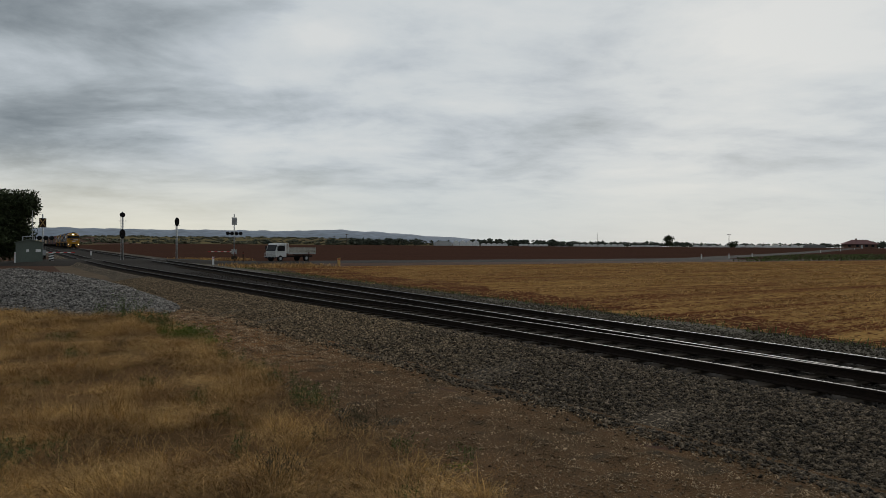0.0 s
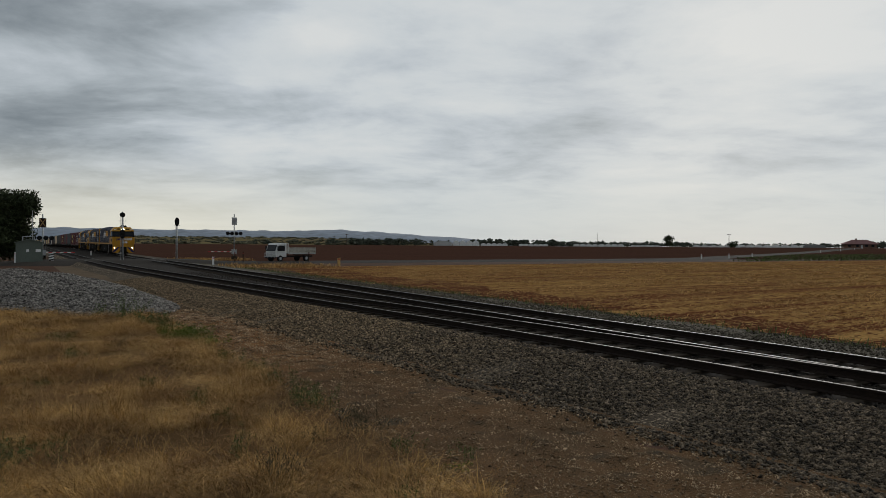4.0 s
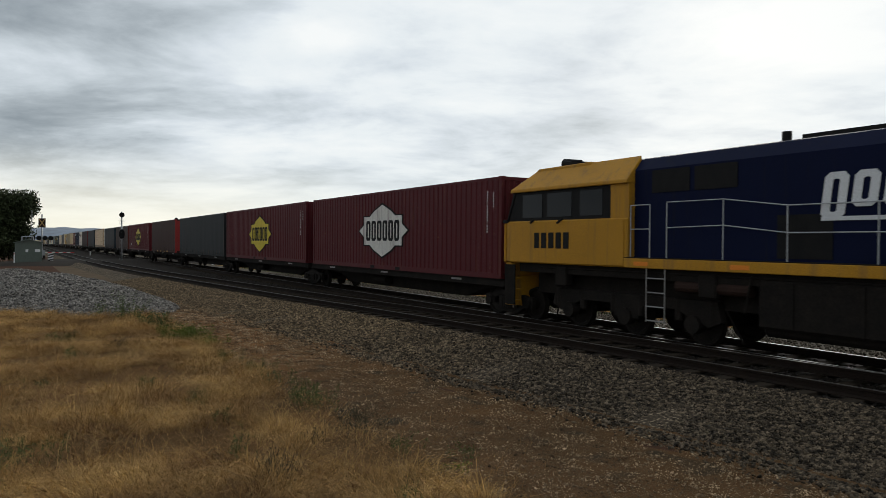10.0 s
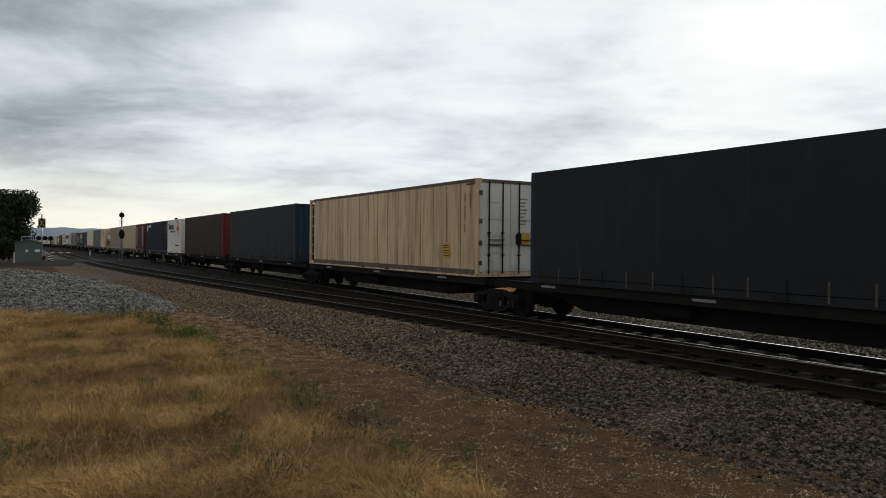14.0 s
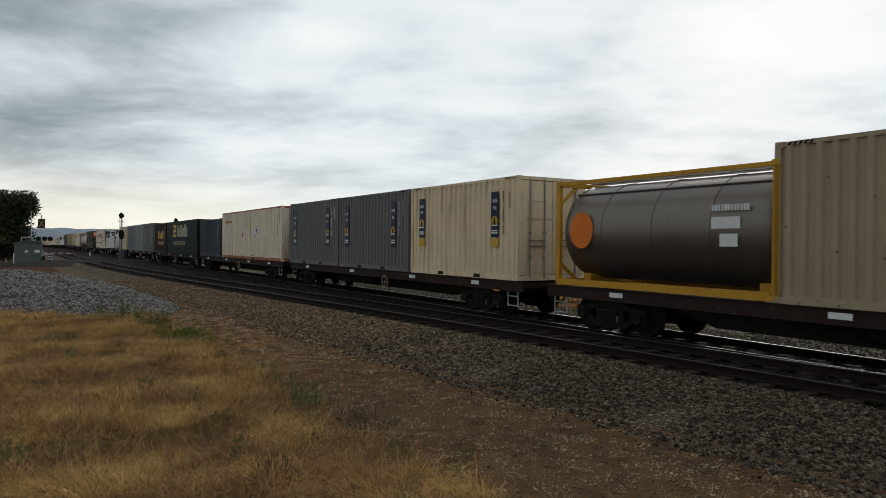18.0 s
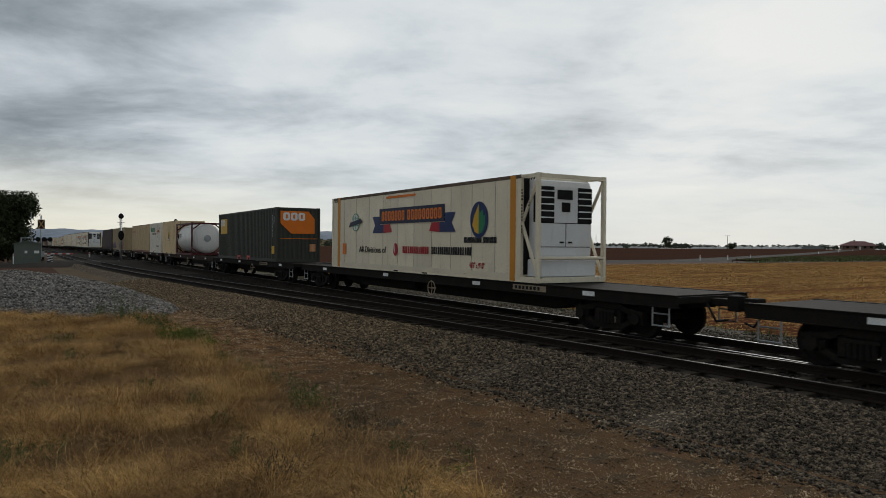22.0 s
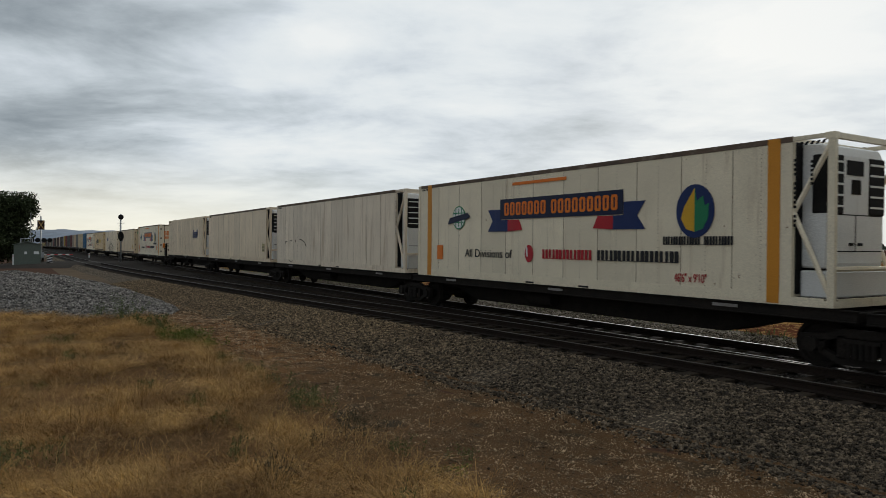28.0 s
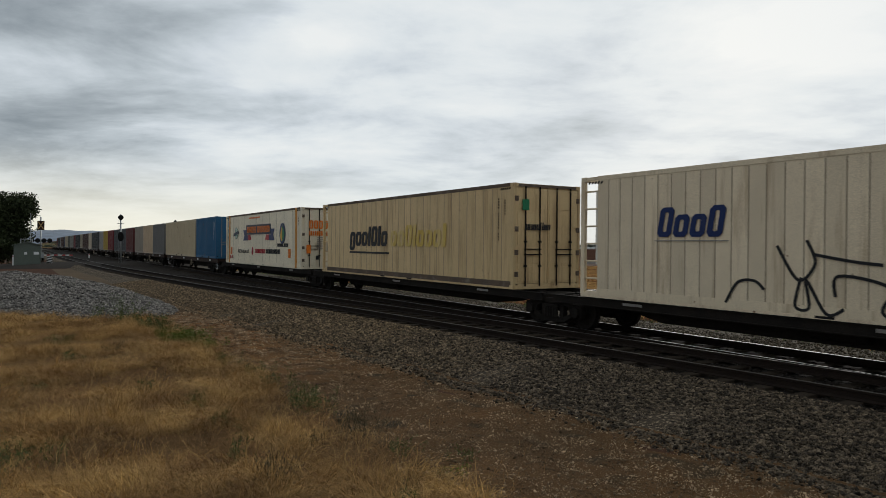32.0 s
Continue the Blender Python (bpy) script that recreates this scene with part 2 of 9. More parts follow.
RUST = (0.16, 0.07, 0.035)
STAIN = (0.26, 0.155, 0.07)
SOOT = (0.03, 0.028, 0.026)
M = {
    "earth": surf("earth", (0.085, 0.042, 0.025), (0.06, 0.034, 0.022), 0.35, 0.95, bump=0.5, fine=9, spec=0.03),
    "dirt": surf("dirt", (0.122, 0.064, 0.028), (0.064, 0.039, 0.020), 0.6, 0.95, bump=0.9, fine=34, dirt=(0.15, 0.076, 0.034), dirt_amount=0.2, spec=0.02, speck=((0.22, 0.165, 0.10), 150, 0.60, 0.68), spots=((0.05, 0.038, 0.024), 1.6, 0.58, 0.72)),
    "straw_ground": surf("straw_ground", (0.17, 0.088, 0.033), (0.08, 0.046, 0.022), 0.9, 0.95, bump=0.6, fine=25, spec=0.02),
    "plough": surf("plough", (0.072, 0.036, 0.025), (0.056, 0.030, 0.022), 0.06, 0.95, bump=0.6, fine=1.4, spec=0.0),
    "red_soil": surf("red_soil", (0.115, 0.042, 0.021), (0.075, 0.03, 0.018), 0.8, 0.95, bump=0.7, fine=8, spec=0.0, speck=((0.27, 0.165, 0.065), 5, 0.55, 0.63)),
    "far_field": surf("far_field", (0.20, 0.15, 0.075), (0.09, 0.085, 0.05), 0.012, 0.95, bump=0.2, fine=0.5, spec=0.0),
    "asphalt": surf("asphalt", (0.058, 0.050, 0.043), (0.042, 0.038, 0.034), 0.5, 0.95, bump=0.2, fine=50, spec=0.02),
    "ballast": surf("ballast", (0.088, 0.068, 0.048), (0.045, 0.036, 0.027), 1.5, 0.9, bump=0.9, fine=22, spec=0.03, speck=((0.27, 0.21, 0.145), 16, 0.55, 0.62)),
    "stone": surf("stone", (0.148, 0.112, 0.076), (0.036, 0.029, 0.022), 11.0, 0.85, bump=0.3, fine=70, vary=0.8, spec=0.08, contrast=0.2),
    "heap_stone": surf("heap_stone", (0.26, 0.238, 0.21), (0.105, 0.096, 0.088), 6, 0.85, bump=0.9, fine=12, vary=0.7, spec=0.1, contrast=0.2),
    "stone_clean": surf("stone_clean", (0.125, 0.106, 0.08), (0.05, 0.044, 0.034), 5, 0.9, bump=0.3, fine=70, vary=0.6, spec=0.02),
    "pebble": surf("pebble", (0.42, 0.30, 0.185), (0.12, 0.08, 0.048), 3, 0.85, bump=0.3, fine=70, vary=0.6, spec=0.1, contrast=0.2),
    "rail_head": surf("rail_head", (0.16, 0.157, 0.154), (0.11, 0.107, 0.104), 3, 0.5, metal=1.0, bump=0.03),
    "rail_web": surf("rail_web", (0.022, 0.015, 0.011), (0.015, 0.011, 0.009), 4, 0.9, bump=0.3, spec=0.1),
    "rail_dull": surf("rail_dull", (0.11, 0.10, 0.09), (0.07, 0.06, 0.052), 3, 0.55, metal=0.8, bump=0.05),
    "sleeper": surf("sleeper", (0.052, 0.040, 0.029), (0.034, 0.027, 0.021), 3, 0.95, bump=0.4, fine=30, spec=0.05),
    "galv": surf("galv", (0.42, 0.43, 0.43), (0.30, 0.31, 0.31), 5, 0.45, metal=0.7, bump=0.05),
    "black": surf("black", (0.011, 0.011, 0.012), (0.018, 0.017, 0.016), 4, 0.7, bump=0.1, spec=0.1),
    "under": surf("under", (0.012, 0.011, 0.010), (0.022, 0.018, 0.015), 3, 0.88, bump=0.3, fine=25, spec=0.07),
    "brown_steel": surf("brown_steel", (0.037, 0.019, 0.014), (0.022, 0.014, 0.011), 2, 0.8, bump=0.2, dirt=(0.15, 0.10, 0.06), dirt_amount=0.16, spec=0.15),
    "roof_grime": surf("roof_grime", (0.15, 0.105, 0.075), (0.09, 0.07, 0.055), 2, 0.8, bump=0.2, dirt=(0.3, 0.27, 0.22), dirt_amount=0.25, spec=0.15),
    "seam_grime": surf("seam_grime", (0.33, 0.27, 0.19), (0.22, 0.17, 0.12), 2, 0.8, bump=0.1, spec=0.15),
    "white": surf("white", (0.78, 0.78, 0.76), (0.66, 0.66, 0.64), 2, 0.5, bump=0.05),
    "steel": surf("steel", (0.30, 0.29, 0.28), (0.2, 0.19, 0.18), 4, 0.4, metal=0.9, bump=0.05),
    "red": surf("red", (0.50, 0.04, 0.03), (0.40, 0.03, 0.03), 3, 0.5, bump=0.05),
    "glass": pane_glass("glass", (0.010, 0.011, 0.013), 0.08),
    "oily": surf("oily", (0.020, 0.017, 0.014), (0.032, 0.025, 0.019), 1.2, 0.9, bump=0.9, fine=18, spec=0.05),
    "stone_dark": surf("stone_dark", (0.035, 0.029, 0.024), (0.022, 0.019, 0.017), 5, 0.85, bump=0.3, fine=70, vary=0.6, spec=0.1),
    "lamp": lit("lamp", (1.0, 0.97, 0.90), 22.0),
}


def field_surface():
    """Straw and bare soil in bands along the drilled rows."""
    m = surf("field", (0.32, 0.18, 0.064), (0.11, 0.037, 0.018), 1.0, 0.95, bump=0.5, fine=7, contrast=0.22, spec=0.0, speck=((0.36, 0.23, 0.085), 7, 0.54, 0.61), spots=((0.075, 0.028, 0.016), 2.6, 0.53, 0.62))
    N, K = m.node_tree.nodes, m.node_tree.links.new
    first = [n for n in N if n.type == "TEX_NOISE"][0]
    tc = [n for n in N if n.type == "TEX_COORD"][0]
    mp = N.new("ShaderNodeMapping")
    mp.inputs["Scale"].default_value = (1.1, 0.05, 1.0)
    K(tc.outputs["Object"], mp.inputs[0])
    K(mp.outputs[0], first.inputs["Vector"])
    mp = N.new("ShaderNodeMapping")
    mp.inputs["Scale"].default_value = (2.4, 0.75, 1.0)
    K(tc.outputs["Object"], mp.inputs[0])
    for n in [n for n in N if n.type == "TEX_NOISE"][2:]:
        K(mp.outputs[0], n.inputs["Vector"])
    return m


M["field"] = field_surface()


def dry_and_lit_stretch(m, gain):
    """Paler, dustier dirt on the worn stretch further along the line; on stones the gain paints in brightness."""
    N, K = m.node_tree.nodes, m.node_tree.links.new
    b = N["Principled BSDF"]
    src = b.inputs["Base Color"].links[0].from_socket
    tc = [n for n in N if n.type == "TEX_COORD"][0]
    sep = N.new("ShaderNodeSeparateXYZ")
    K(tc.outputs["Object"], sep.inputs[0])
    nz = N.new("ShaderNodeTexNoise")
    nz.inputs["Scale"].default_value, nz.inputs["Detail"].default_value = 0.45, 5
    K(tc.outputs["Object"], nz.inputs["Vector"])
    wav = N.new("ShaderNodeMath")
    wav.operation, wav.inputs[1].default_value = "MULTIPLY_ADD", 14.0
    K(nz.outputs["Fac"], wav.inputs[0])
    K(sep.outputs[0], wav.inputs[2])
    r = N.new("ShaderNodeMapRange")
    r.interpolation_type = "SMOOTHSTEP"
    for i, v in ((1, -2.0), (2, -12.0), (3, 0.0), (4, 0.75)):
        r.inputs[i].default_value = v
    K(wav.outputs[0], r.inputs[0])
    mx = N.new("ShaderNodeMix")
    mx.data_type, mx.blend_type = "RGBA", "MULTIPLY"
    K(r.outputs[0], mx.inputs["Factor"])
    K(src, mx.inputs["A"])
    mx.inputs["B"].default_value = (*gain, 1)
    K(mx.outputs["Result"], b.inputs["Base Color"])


dry_and_lit_stretch(M["dirt"], (2.1, 1.75, 1.35))
# stones: the view's brightness fall-off is put into their colour along the line
dry_and_lit_stretch(M["stone"], (1.95, 1.8, 1.5))


def paint(name, c1, dirt=RUST, amount=0.12, rough=0.5, c2=None, streak=True, each=0.0, spec=0.16):
    if name not in M:
        M[name] = surf(name, c1, c2 or tuple(v * 0.84 for v in c1), 0.9, rough, bump=0.05, fine=90, dirt=dirt, dirt_amount=amount, streak=streak, spec=spec, spots=((0.14, 0.06, 0.03), 7.0, 0.73 - 0.12 * amount, 0.79 - 0.10 * amount) if dirt == RUST and not each else ((0.15, 0.065, 0.03), 10.0, 0.73, 0.79) if dirt == STAIN else None, each=each)
    return M[name]


# ---- mesh helpers ----
def box(bm, x0, x1, y0, y1, z0, z1):
    v = [bm.verts.new((x, y, z)) for x in (x0, x1) for y in (y0, y1) for z in (z0, z1)]
    for f in ((0, 1, 3, 2), (4, 6, 7, 5), (0, 4, 5, 1), (2, 3, 7, 6), (0, 2, 6, 4), (1, 5, 7, 3)):
        bm.faces.new([v[i] for i in f])


def tube(bm, a, b, r, n=8, r2=None):
    a, b = Vector(a), Vector(b)
    d = (b - a).normalized()
    s = d.orthogonal().normalized()
    t = d.cross(s)
    r2 = r if r2 is None else r2
    A = [bm.verts.new(a + (s * math.cos(k * math.tau / n) + t * math.sin(k * math.tau / n)) * r) for k in range(n)]
    B = [bm.verts.new(b + (s * math.cos(k * math.tau / n) + t * math.sin(k * math.tau / n)) * r2) for k in range(n)]
    for k in range(n):
        bm.faces.new((A[k], A[(k + 1) % n], B[(k + 1) % n], B[k]))
    bm.faces.new(A[::-1])
    bm.faces.new(B)


def prism(bm, pts, lo, hi, axis="y"):
    """A closed outline swept along an axis. For y the outline is (x, z), for x it is (y, z), for z (x, y)."""
    def at(p, w):
        return {"y": (p[0], w, p[1]), "x": (w, p[0], p[1]), "z": (p[0], p[1], w)}[axis]
    A = [bm.verts.new(at(p, lo)) for p in pts]
    B = [bm.verts.new(at(p, hi)) for p in pts]
    n = len(pts)
    for k in range(n):
        bm.faces.new((A[k], A[(k + 1) % n], B[(k + 1) % n], B[k]))
    bm.faces.new(A[::-1])
    bm.faces.new(B)


def mesh_of(bm, name, material, smooth=False, bevel=0.0):
    if bevel:
        bmesh.ops.bevel(bm, geom=list(bm.edges), offset=bevel, segments=1, affect="EDGES", clamp_overlap=True)
    bmesh.ops.recalc_face_normals(bm, faces=bm.faces)
    me = bpy.data.meshes.new(name)
    bm.to_mesh(me)
    bm.free()
    me.materials.append(material)
    if smooth:
        for f in me.polygons:
            f.use_smooth = True
    return me


def part(name, bm, material, parent, label="", smooth=False, bevel=0.0):
    me = bm if isinstance(bm, bpy.types.Mesh) else mesh_of(bm, name, material, smooth, bevel)
    ob = new(name, me)
    ob.parent = parent
    if label:
        ob["label"] = label
    return ob


def boxes(name, spans, material, parent, label="", bevel=0.0):
    bm = bmesh.new()
    for s in spans:
        box(bm, *s)
    return part(name, bm, material, parent, label, bevel=bevel)


def bars(name, ends, r, material, parent, label="", n=6):
    bm = bmesh.new()
    for a, b in ends:
        tube(bm, a, b, r, n)
    return part(name, bm, material, parent, label, smooth=False)


def thing(name, label, category, group="", kind=""):
    return tagged(new(name), label, category, group, kind)


def sheet(name, verts, faces, material, label="", category="", kind="structure", smooth=True):
    me = bpy.data.meshes.new(name)
    me.from_pydata([tuple(map(float, v)) for v in verts], [], faces)
    me.materials.append(material)
    me.validate()
    if smooth:
        me.polygons.foreach_set("use_smooth", [True] * len(me.polygons))
    return tagged(new(name, me), label, category, "", kind)


def raw(name, co, faces_per, nv, material, label, category, parent=None):
    """One object of kind stuff out of many equal small pieces: co is (pieces, nv, 3), faces_per the faces of one piece."""
    n = co.shape[0]
    me = bpy.data.meshes.new(name)
    me.vertices.add(n * nv)
    me.vertices.foreach_set("co", co.reshape(-1).astype(np.float32))
    k = len(faces_per[0])
    idx = (np.arange(n)[:, None, None] * nv + np.array(faces_per)[None]).reshape(-1)
    nf = n * len(faces_per)
    me.loops.add(nf * k)
    me.loops.foreach_set("vertex_index", idx.astype(np.int32))
    me.polygons.add(nf)
    me.polygons.foreach_set("loop_start", np.arange(0, nf * k, k, dtype=np.int32))
    me.materials.append(material)
    me.update(calc_edges=True)
    ob = tagged(new(name, me), label, category, "", "stuff")
    return ob


# ---- the lie of the land ----
def rise(x):
    """The rail head's height along the line: it climbs gently away from the eye."""
    a = min(max(-x, 0.0), 220.0)
    return 0.0057 * min(a, 30) + 0.0036 * max(a - 30, 0)


def step(a, b, v):
    k = min(max((v - a) / (b - a), 0.0), 1.0)
    return k * k * (3 - 2 * k)


LOOP = [(-700, 6.4), (-110, 6.4), (-85, 6.55), (-64, 7.05), (-50, 7.75), (-36, 8.75), (-26, 9.62), (-20, 10.22), (-14, 10.72), (-9, 11.10), (-5, 11.35), (3, 11.75), (30, 12.5)]


def loop_y(x):
    """The centre of the second line, which comes in to join the first."""
    for (xa, ya), (xb, yb) in zip(LOOP, LOOP[1:]):
        if x <= xb:
            return ya + (yb - ya) * min(max((x - xa) / (xb - xa), 0), 1)
    return LOOP[-1][1]


HEAP = (-42.0, -1.0, 18.0, 4.4, math.atan2(5.0, 18.5))


def heap(x, y):
    cx, cy, a, b, r = HEAP
    u = (x - cx) * math.cos(r) + (y - cy) * math.sin(r)
    w = -(x - cx) * math.sin(r) + (y - cy) * math.cos(r)
    k = 1 - (u / a) ** 2 - (w / b) ** 2
    if k <= 0:
        return 0.0
    lump = 0.16 * noise.noise(Vector((x * 0.8, y * 0.8, 0))) + 0.07 * noise.noise(Vector((x * 2.3, y * 2.3, 4)))
    return max(0.0, min(1.05 * k, 0.76 + 0.06 * noise.noise(Vector((x * 0.35, y * 0.35, 0)))) + lump * min(1.0, k * 2))


def land(x, y):
    z = -0.45 + rise(x) * (1 - 0.6 * step(40, 300, abs(y)))
    if y > 30:
        # the plain climbs a little towards the far paddocks and the foot of the hills
        r = math.hypot(x, y)
        z += step(30, 150, y) * 2.1 * step(150, 600, r)
        if x < -600:
            z += step(30, 150, y) * 22 * step(900, 2300, r) * (1 - step(0.35, 0.75, -y / x))
    near = 1 - step(30, 60, abs(x) + abs(y))
    z += near * (0.05 * noise.noise(Vector((x * 0.5, y * 0.5, 3))) + 0.025 * noise.noise(Vector((x * 1.7, y * 1.7, 7))))
    return z


def lattice(xs, ys, height, hole=None):
    verts = [(x, y, height(x, y)) for x in xs for y in ys]
    n = len(ys)
    faces = [(i * n + j, (i + 1) * n + j, (i + 1) * n + j + 1, i * n + j + 1) for i in range(len(xs) - 1) for j in range(n - 1)]
    return verts, faces


def spread(lo, hi, fine_lo, fine_hi, fine, growth=1.25):
    v = list(np.arange(fine_lo, fine_hi + fine, fine))
    s = fine
    while v[-1] < hi:
        s *= growth
        v.append(min(v[-1] + s, hi))
    s = fine
    while v[0] > lo:
        s *= growth
        v.insert(0, max(v[0] - s, lo))
    return v


sheet("ground", *lattice(spread(-4800, 4800, -60, 10, 0.5, 1.13), spread(-4800, 4800, -12, 20, 0.5, 1.13), lambda x, y: land(x, y) - 0.14 * step(70, 160, math.hypot(x, y))), M["earth"],
      "flat reddish brown earth running out to the horizon", "ground")


def strip(name, xs, lo, hi, lift, material, label, category, n=8):
    """A sheet that lies lift above the land, from y = lo(x) to y = hi(x)."""
    verts, faces = [], []
    for x in xs:
        for j in range(n + 1):
            y = lo(x) + (hi(x) - lo(x)) * j / n
            verts.append((x, y, land(x, y) + lift))
    m = n + 1
    for i in range(len(xs) - 1):
        for j in range(n):
            faces.append((i * m + j, (i + 1) * m + j, (i + 1) * m + j + 1, i * m + j + 1))
    return sheet(name, verts, faces, material, label, category)


def wob(x, s, a, k):
    return a * noise.noise(Vector((x * s, k, 0)))


# grassy bank at the eye, dirt track beside the line, stubble, plough land and road
strip("grass_bank", list(np.arange(-31, 6, 0.5)), lambda x: -14, lambda x: 3.9 + wob(x, 0.5, 0.5, 1) - 0.9 * step(-24, -30, x), 0.012, M["straw_ground"], "matted ground under dry yellow grass", "grass bank", 30)
strip("dirt_track", list(np.arange(-72, 12, 0.5)), lambda x: 3.7, lambda x: loop_y(x) - 2.0, 0.006, M["dirt"], "brown gravelly dirt track beside the ballast", "dirt track", 16)
strip("gravel_apron", list(np.arange(-76, -44, 0.5)), lambda x: 2.9, lambda x: loop_y(x) - 2.0 - 0.25 * step(-48, -44, x), 0.010, surf("gravel", (0.15, 0.108, 0.07), (0.09, 0.066, 0.045), 0.7, 0.95, bump=0.7, fine=18, spec=0.02), "dusty brown gravel beside the level crossing", "gravel", 12)
strip("field_stubble", spread(-67, 420, -67, 12, 1.0), lambda x: 18.3 + 3 * step(-45, -67, x) + wob(x, 0.5, 0.25, 5), lambda x: 420, 0.02, M["field"], "harvested stubble field with reddish soil between the rows", "field", 120)
strip("field_margin", list(np.arange(-66, 9, 0.75)), lambda x: 18.35 + 3 * step(-45, -67, x), lambda x: 20.6 + 2.5 * step(-10, -40, x) + 3 * step(-45, -67, x) + wob(x, 0.25, 2.2, 3) + wob(x, 1.1, 0.7, 8), 0.027, M["red_soil"], "bare red soil along the edge of the stubble", "field", 6)
strip("field_ploughed", spread(-900, -93, -300, -93, 12), lambda x: 18.5, lambda x: 1500, 0.03, M["plough"], "dark red-brown ploughed field", "field", 60)
strip("field_far", spread(-3500, -900, -1200, -900, 60), lambda x: -900, lambda x: 2600, 0.05, M["far_field"], "pale dry paddocks far away", "field", 30)


def road_mid(y):
    """The road runs straight to the tracks and bends away far out."""
    return -83.5 - 0.44 * max(y - 100, 0) * step(80, 130, y)


def road_height(x, y):
    cross = rise(x) - 0.02
    if 3.5 < y < 15.5:
        return cross
    k = step(3.5, -5, y) if y <= 3.5 else step(15.5, 24, y)
    return cross + (land(x, y) + 0.05 - cross) * k


def build_road():
    ys = [y for y in spread(-60, 900, -6, 30, 1.5, 1.12)]
    verts, faces = [], []
    for y in ys:
        for j in range(7):
            x = road_mid(y) + (j - 3) * 2.2
            verts.append((x, y, land(x, y) - 0.15 if j in (0, 6) else road_height(x, y)))
    for i in range(len(ys) - 1):
        for j in range(6):
            a = i * 7 + j
            faces.append((a, a + 1, a + 8, a + 7))
    return sheet("road", verts, faces, M["asphalt"], "grey asphalt country road crossing the tracks", "road")


build_road()

# ---- tracks ----
RAIL = [(-0.07, -0.16), (0.07, -0.16), (0.07, -0.145), (0.012, -0.125), (0.012, -0.045), (0.036, -0.035), (0.036, -0.006), (-0.036, -0.006), (-0.036, -0.035), (-0.012, -0.045), (-0.012, -0.125), (-0.07, -0.145)]
HEAD = [(-0.034, -0.006), (0.034, -0.006), (0.034, -0.003), (0.028, 0.0), (-0.028, 0.0), (-0.034, -0.003)]


def swept(name, outline, xs, centre, material, parent, label=""):
    bm = bmesh.new()
    last = None
    for x in xs:
        ring = [bm.verts.new((x, centre(x) + p[0], rise(x) + p[1])) for p in outline]
        if last:
            for k in range(len(ring)):
                bm.faces.new((last[k], ring[k], ring[(k + 1) % len(ring)], last[(k + 1) % len(ring)]))
        last = ring
    return part(name, bm, material, parent, label)


def build_track(label, centre, xs, sleeper_span, head="rail_head"):
    top = thing("railway_track", label, "railway track", kind="structure")
    for s in (-0.7525, 0.7525):
        r = swept("rail", RAIL, xs, lambda x: centre(x) + s, M["rail_web"], top)
        swept("rail_head", HEAD, xs, lambda x: centre(x) + s, M[head], r, "worn steel running surface")
    bm = bmesh.new()
    box(bm, -0.115, 0.115, -1.25, 1.25, -0.23, 0.0)
    me = mesh_of(bm, "sleeper", M["sleeper"], bevel=0.012)
    x = sleeper_span[0]
    while x < sleeper_span[1]:
        o = new("sleeper", me)
        o.parent = top
        o.location = (x, centre(x), rise(x) - 0.165)
        x += 0.68
    return top


XS = spread(-900, 760, -120, 30, 2.0, 1.3)
build_track("steel running line on concrete sleepers in ballast", lambda x: LINE_Y, XS, (-64, 8))
build_track("second running line curving in beside the first", loop_y, [x for x in XS if -700 <= x <= 30], (-64, -4), "rail_dull")


def bed(x, k):
    """Cross-section of the ballast bed."""
    a = loop_y(x)
    r = rise(x)
    low = land(x, a - 4) - 0.04
    e = 1.3 * step(-38, -55, x)
    return [(a - 3.9 + e, low), (a - 3.4 + e, low + 0.10), (a - 1.75, r - 0.16), (a - 1.4, r - 0.15), (a - 1.2, r - 0.22), ((a + LINE_Y) / 2, r - 0.21), (LINE_Y + 1.25, r - 0.20), (LINE_Y + 1.6, r - 0.24), (LINE_Y + 5.6, land(x, 18.5) + 0.012)][k]


bx = [x for x in XS if -900 <= x <= 760]


def bed_strip(name, ks, material, label):
    m = len(ks)
    sheet(name, [(x, *bed(x, k)) for x in bx for k in ks],
          [(i * m + j, (i + 1) * m + j, (i + 1) * m + j + 1, i * m + j + 1) for i in range(len(bx) - 1) for j in range(m - 1)],
          material, label, "ballast")


bed_strip("ballast_near", (0, 1, 2, 3, 4), M["ballast"], "dark crushed-stone ballast shoulder")
bed_strip("ballast_top", (4, 5, 6), M["oily"], "oil-blackened ballast between the rails")
bed_strip("ballast_far", (6, 7, 8), M["stone_clean"], "grey crushed-stone shoulder beside the field")


# ---- the train ----
CACHE = {}
BASE = 1.056           # height of the wagon decks on which the boxes rest
HALF = 1.219


def shared(key, make):
    if key not in CACHE:
        CACHE[key] = make()
    return CACHE[key]


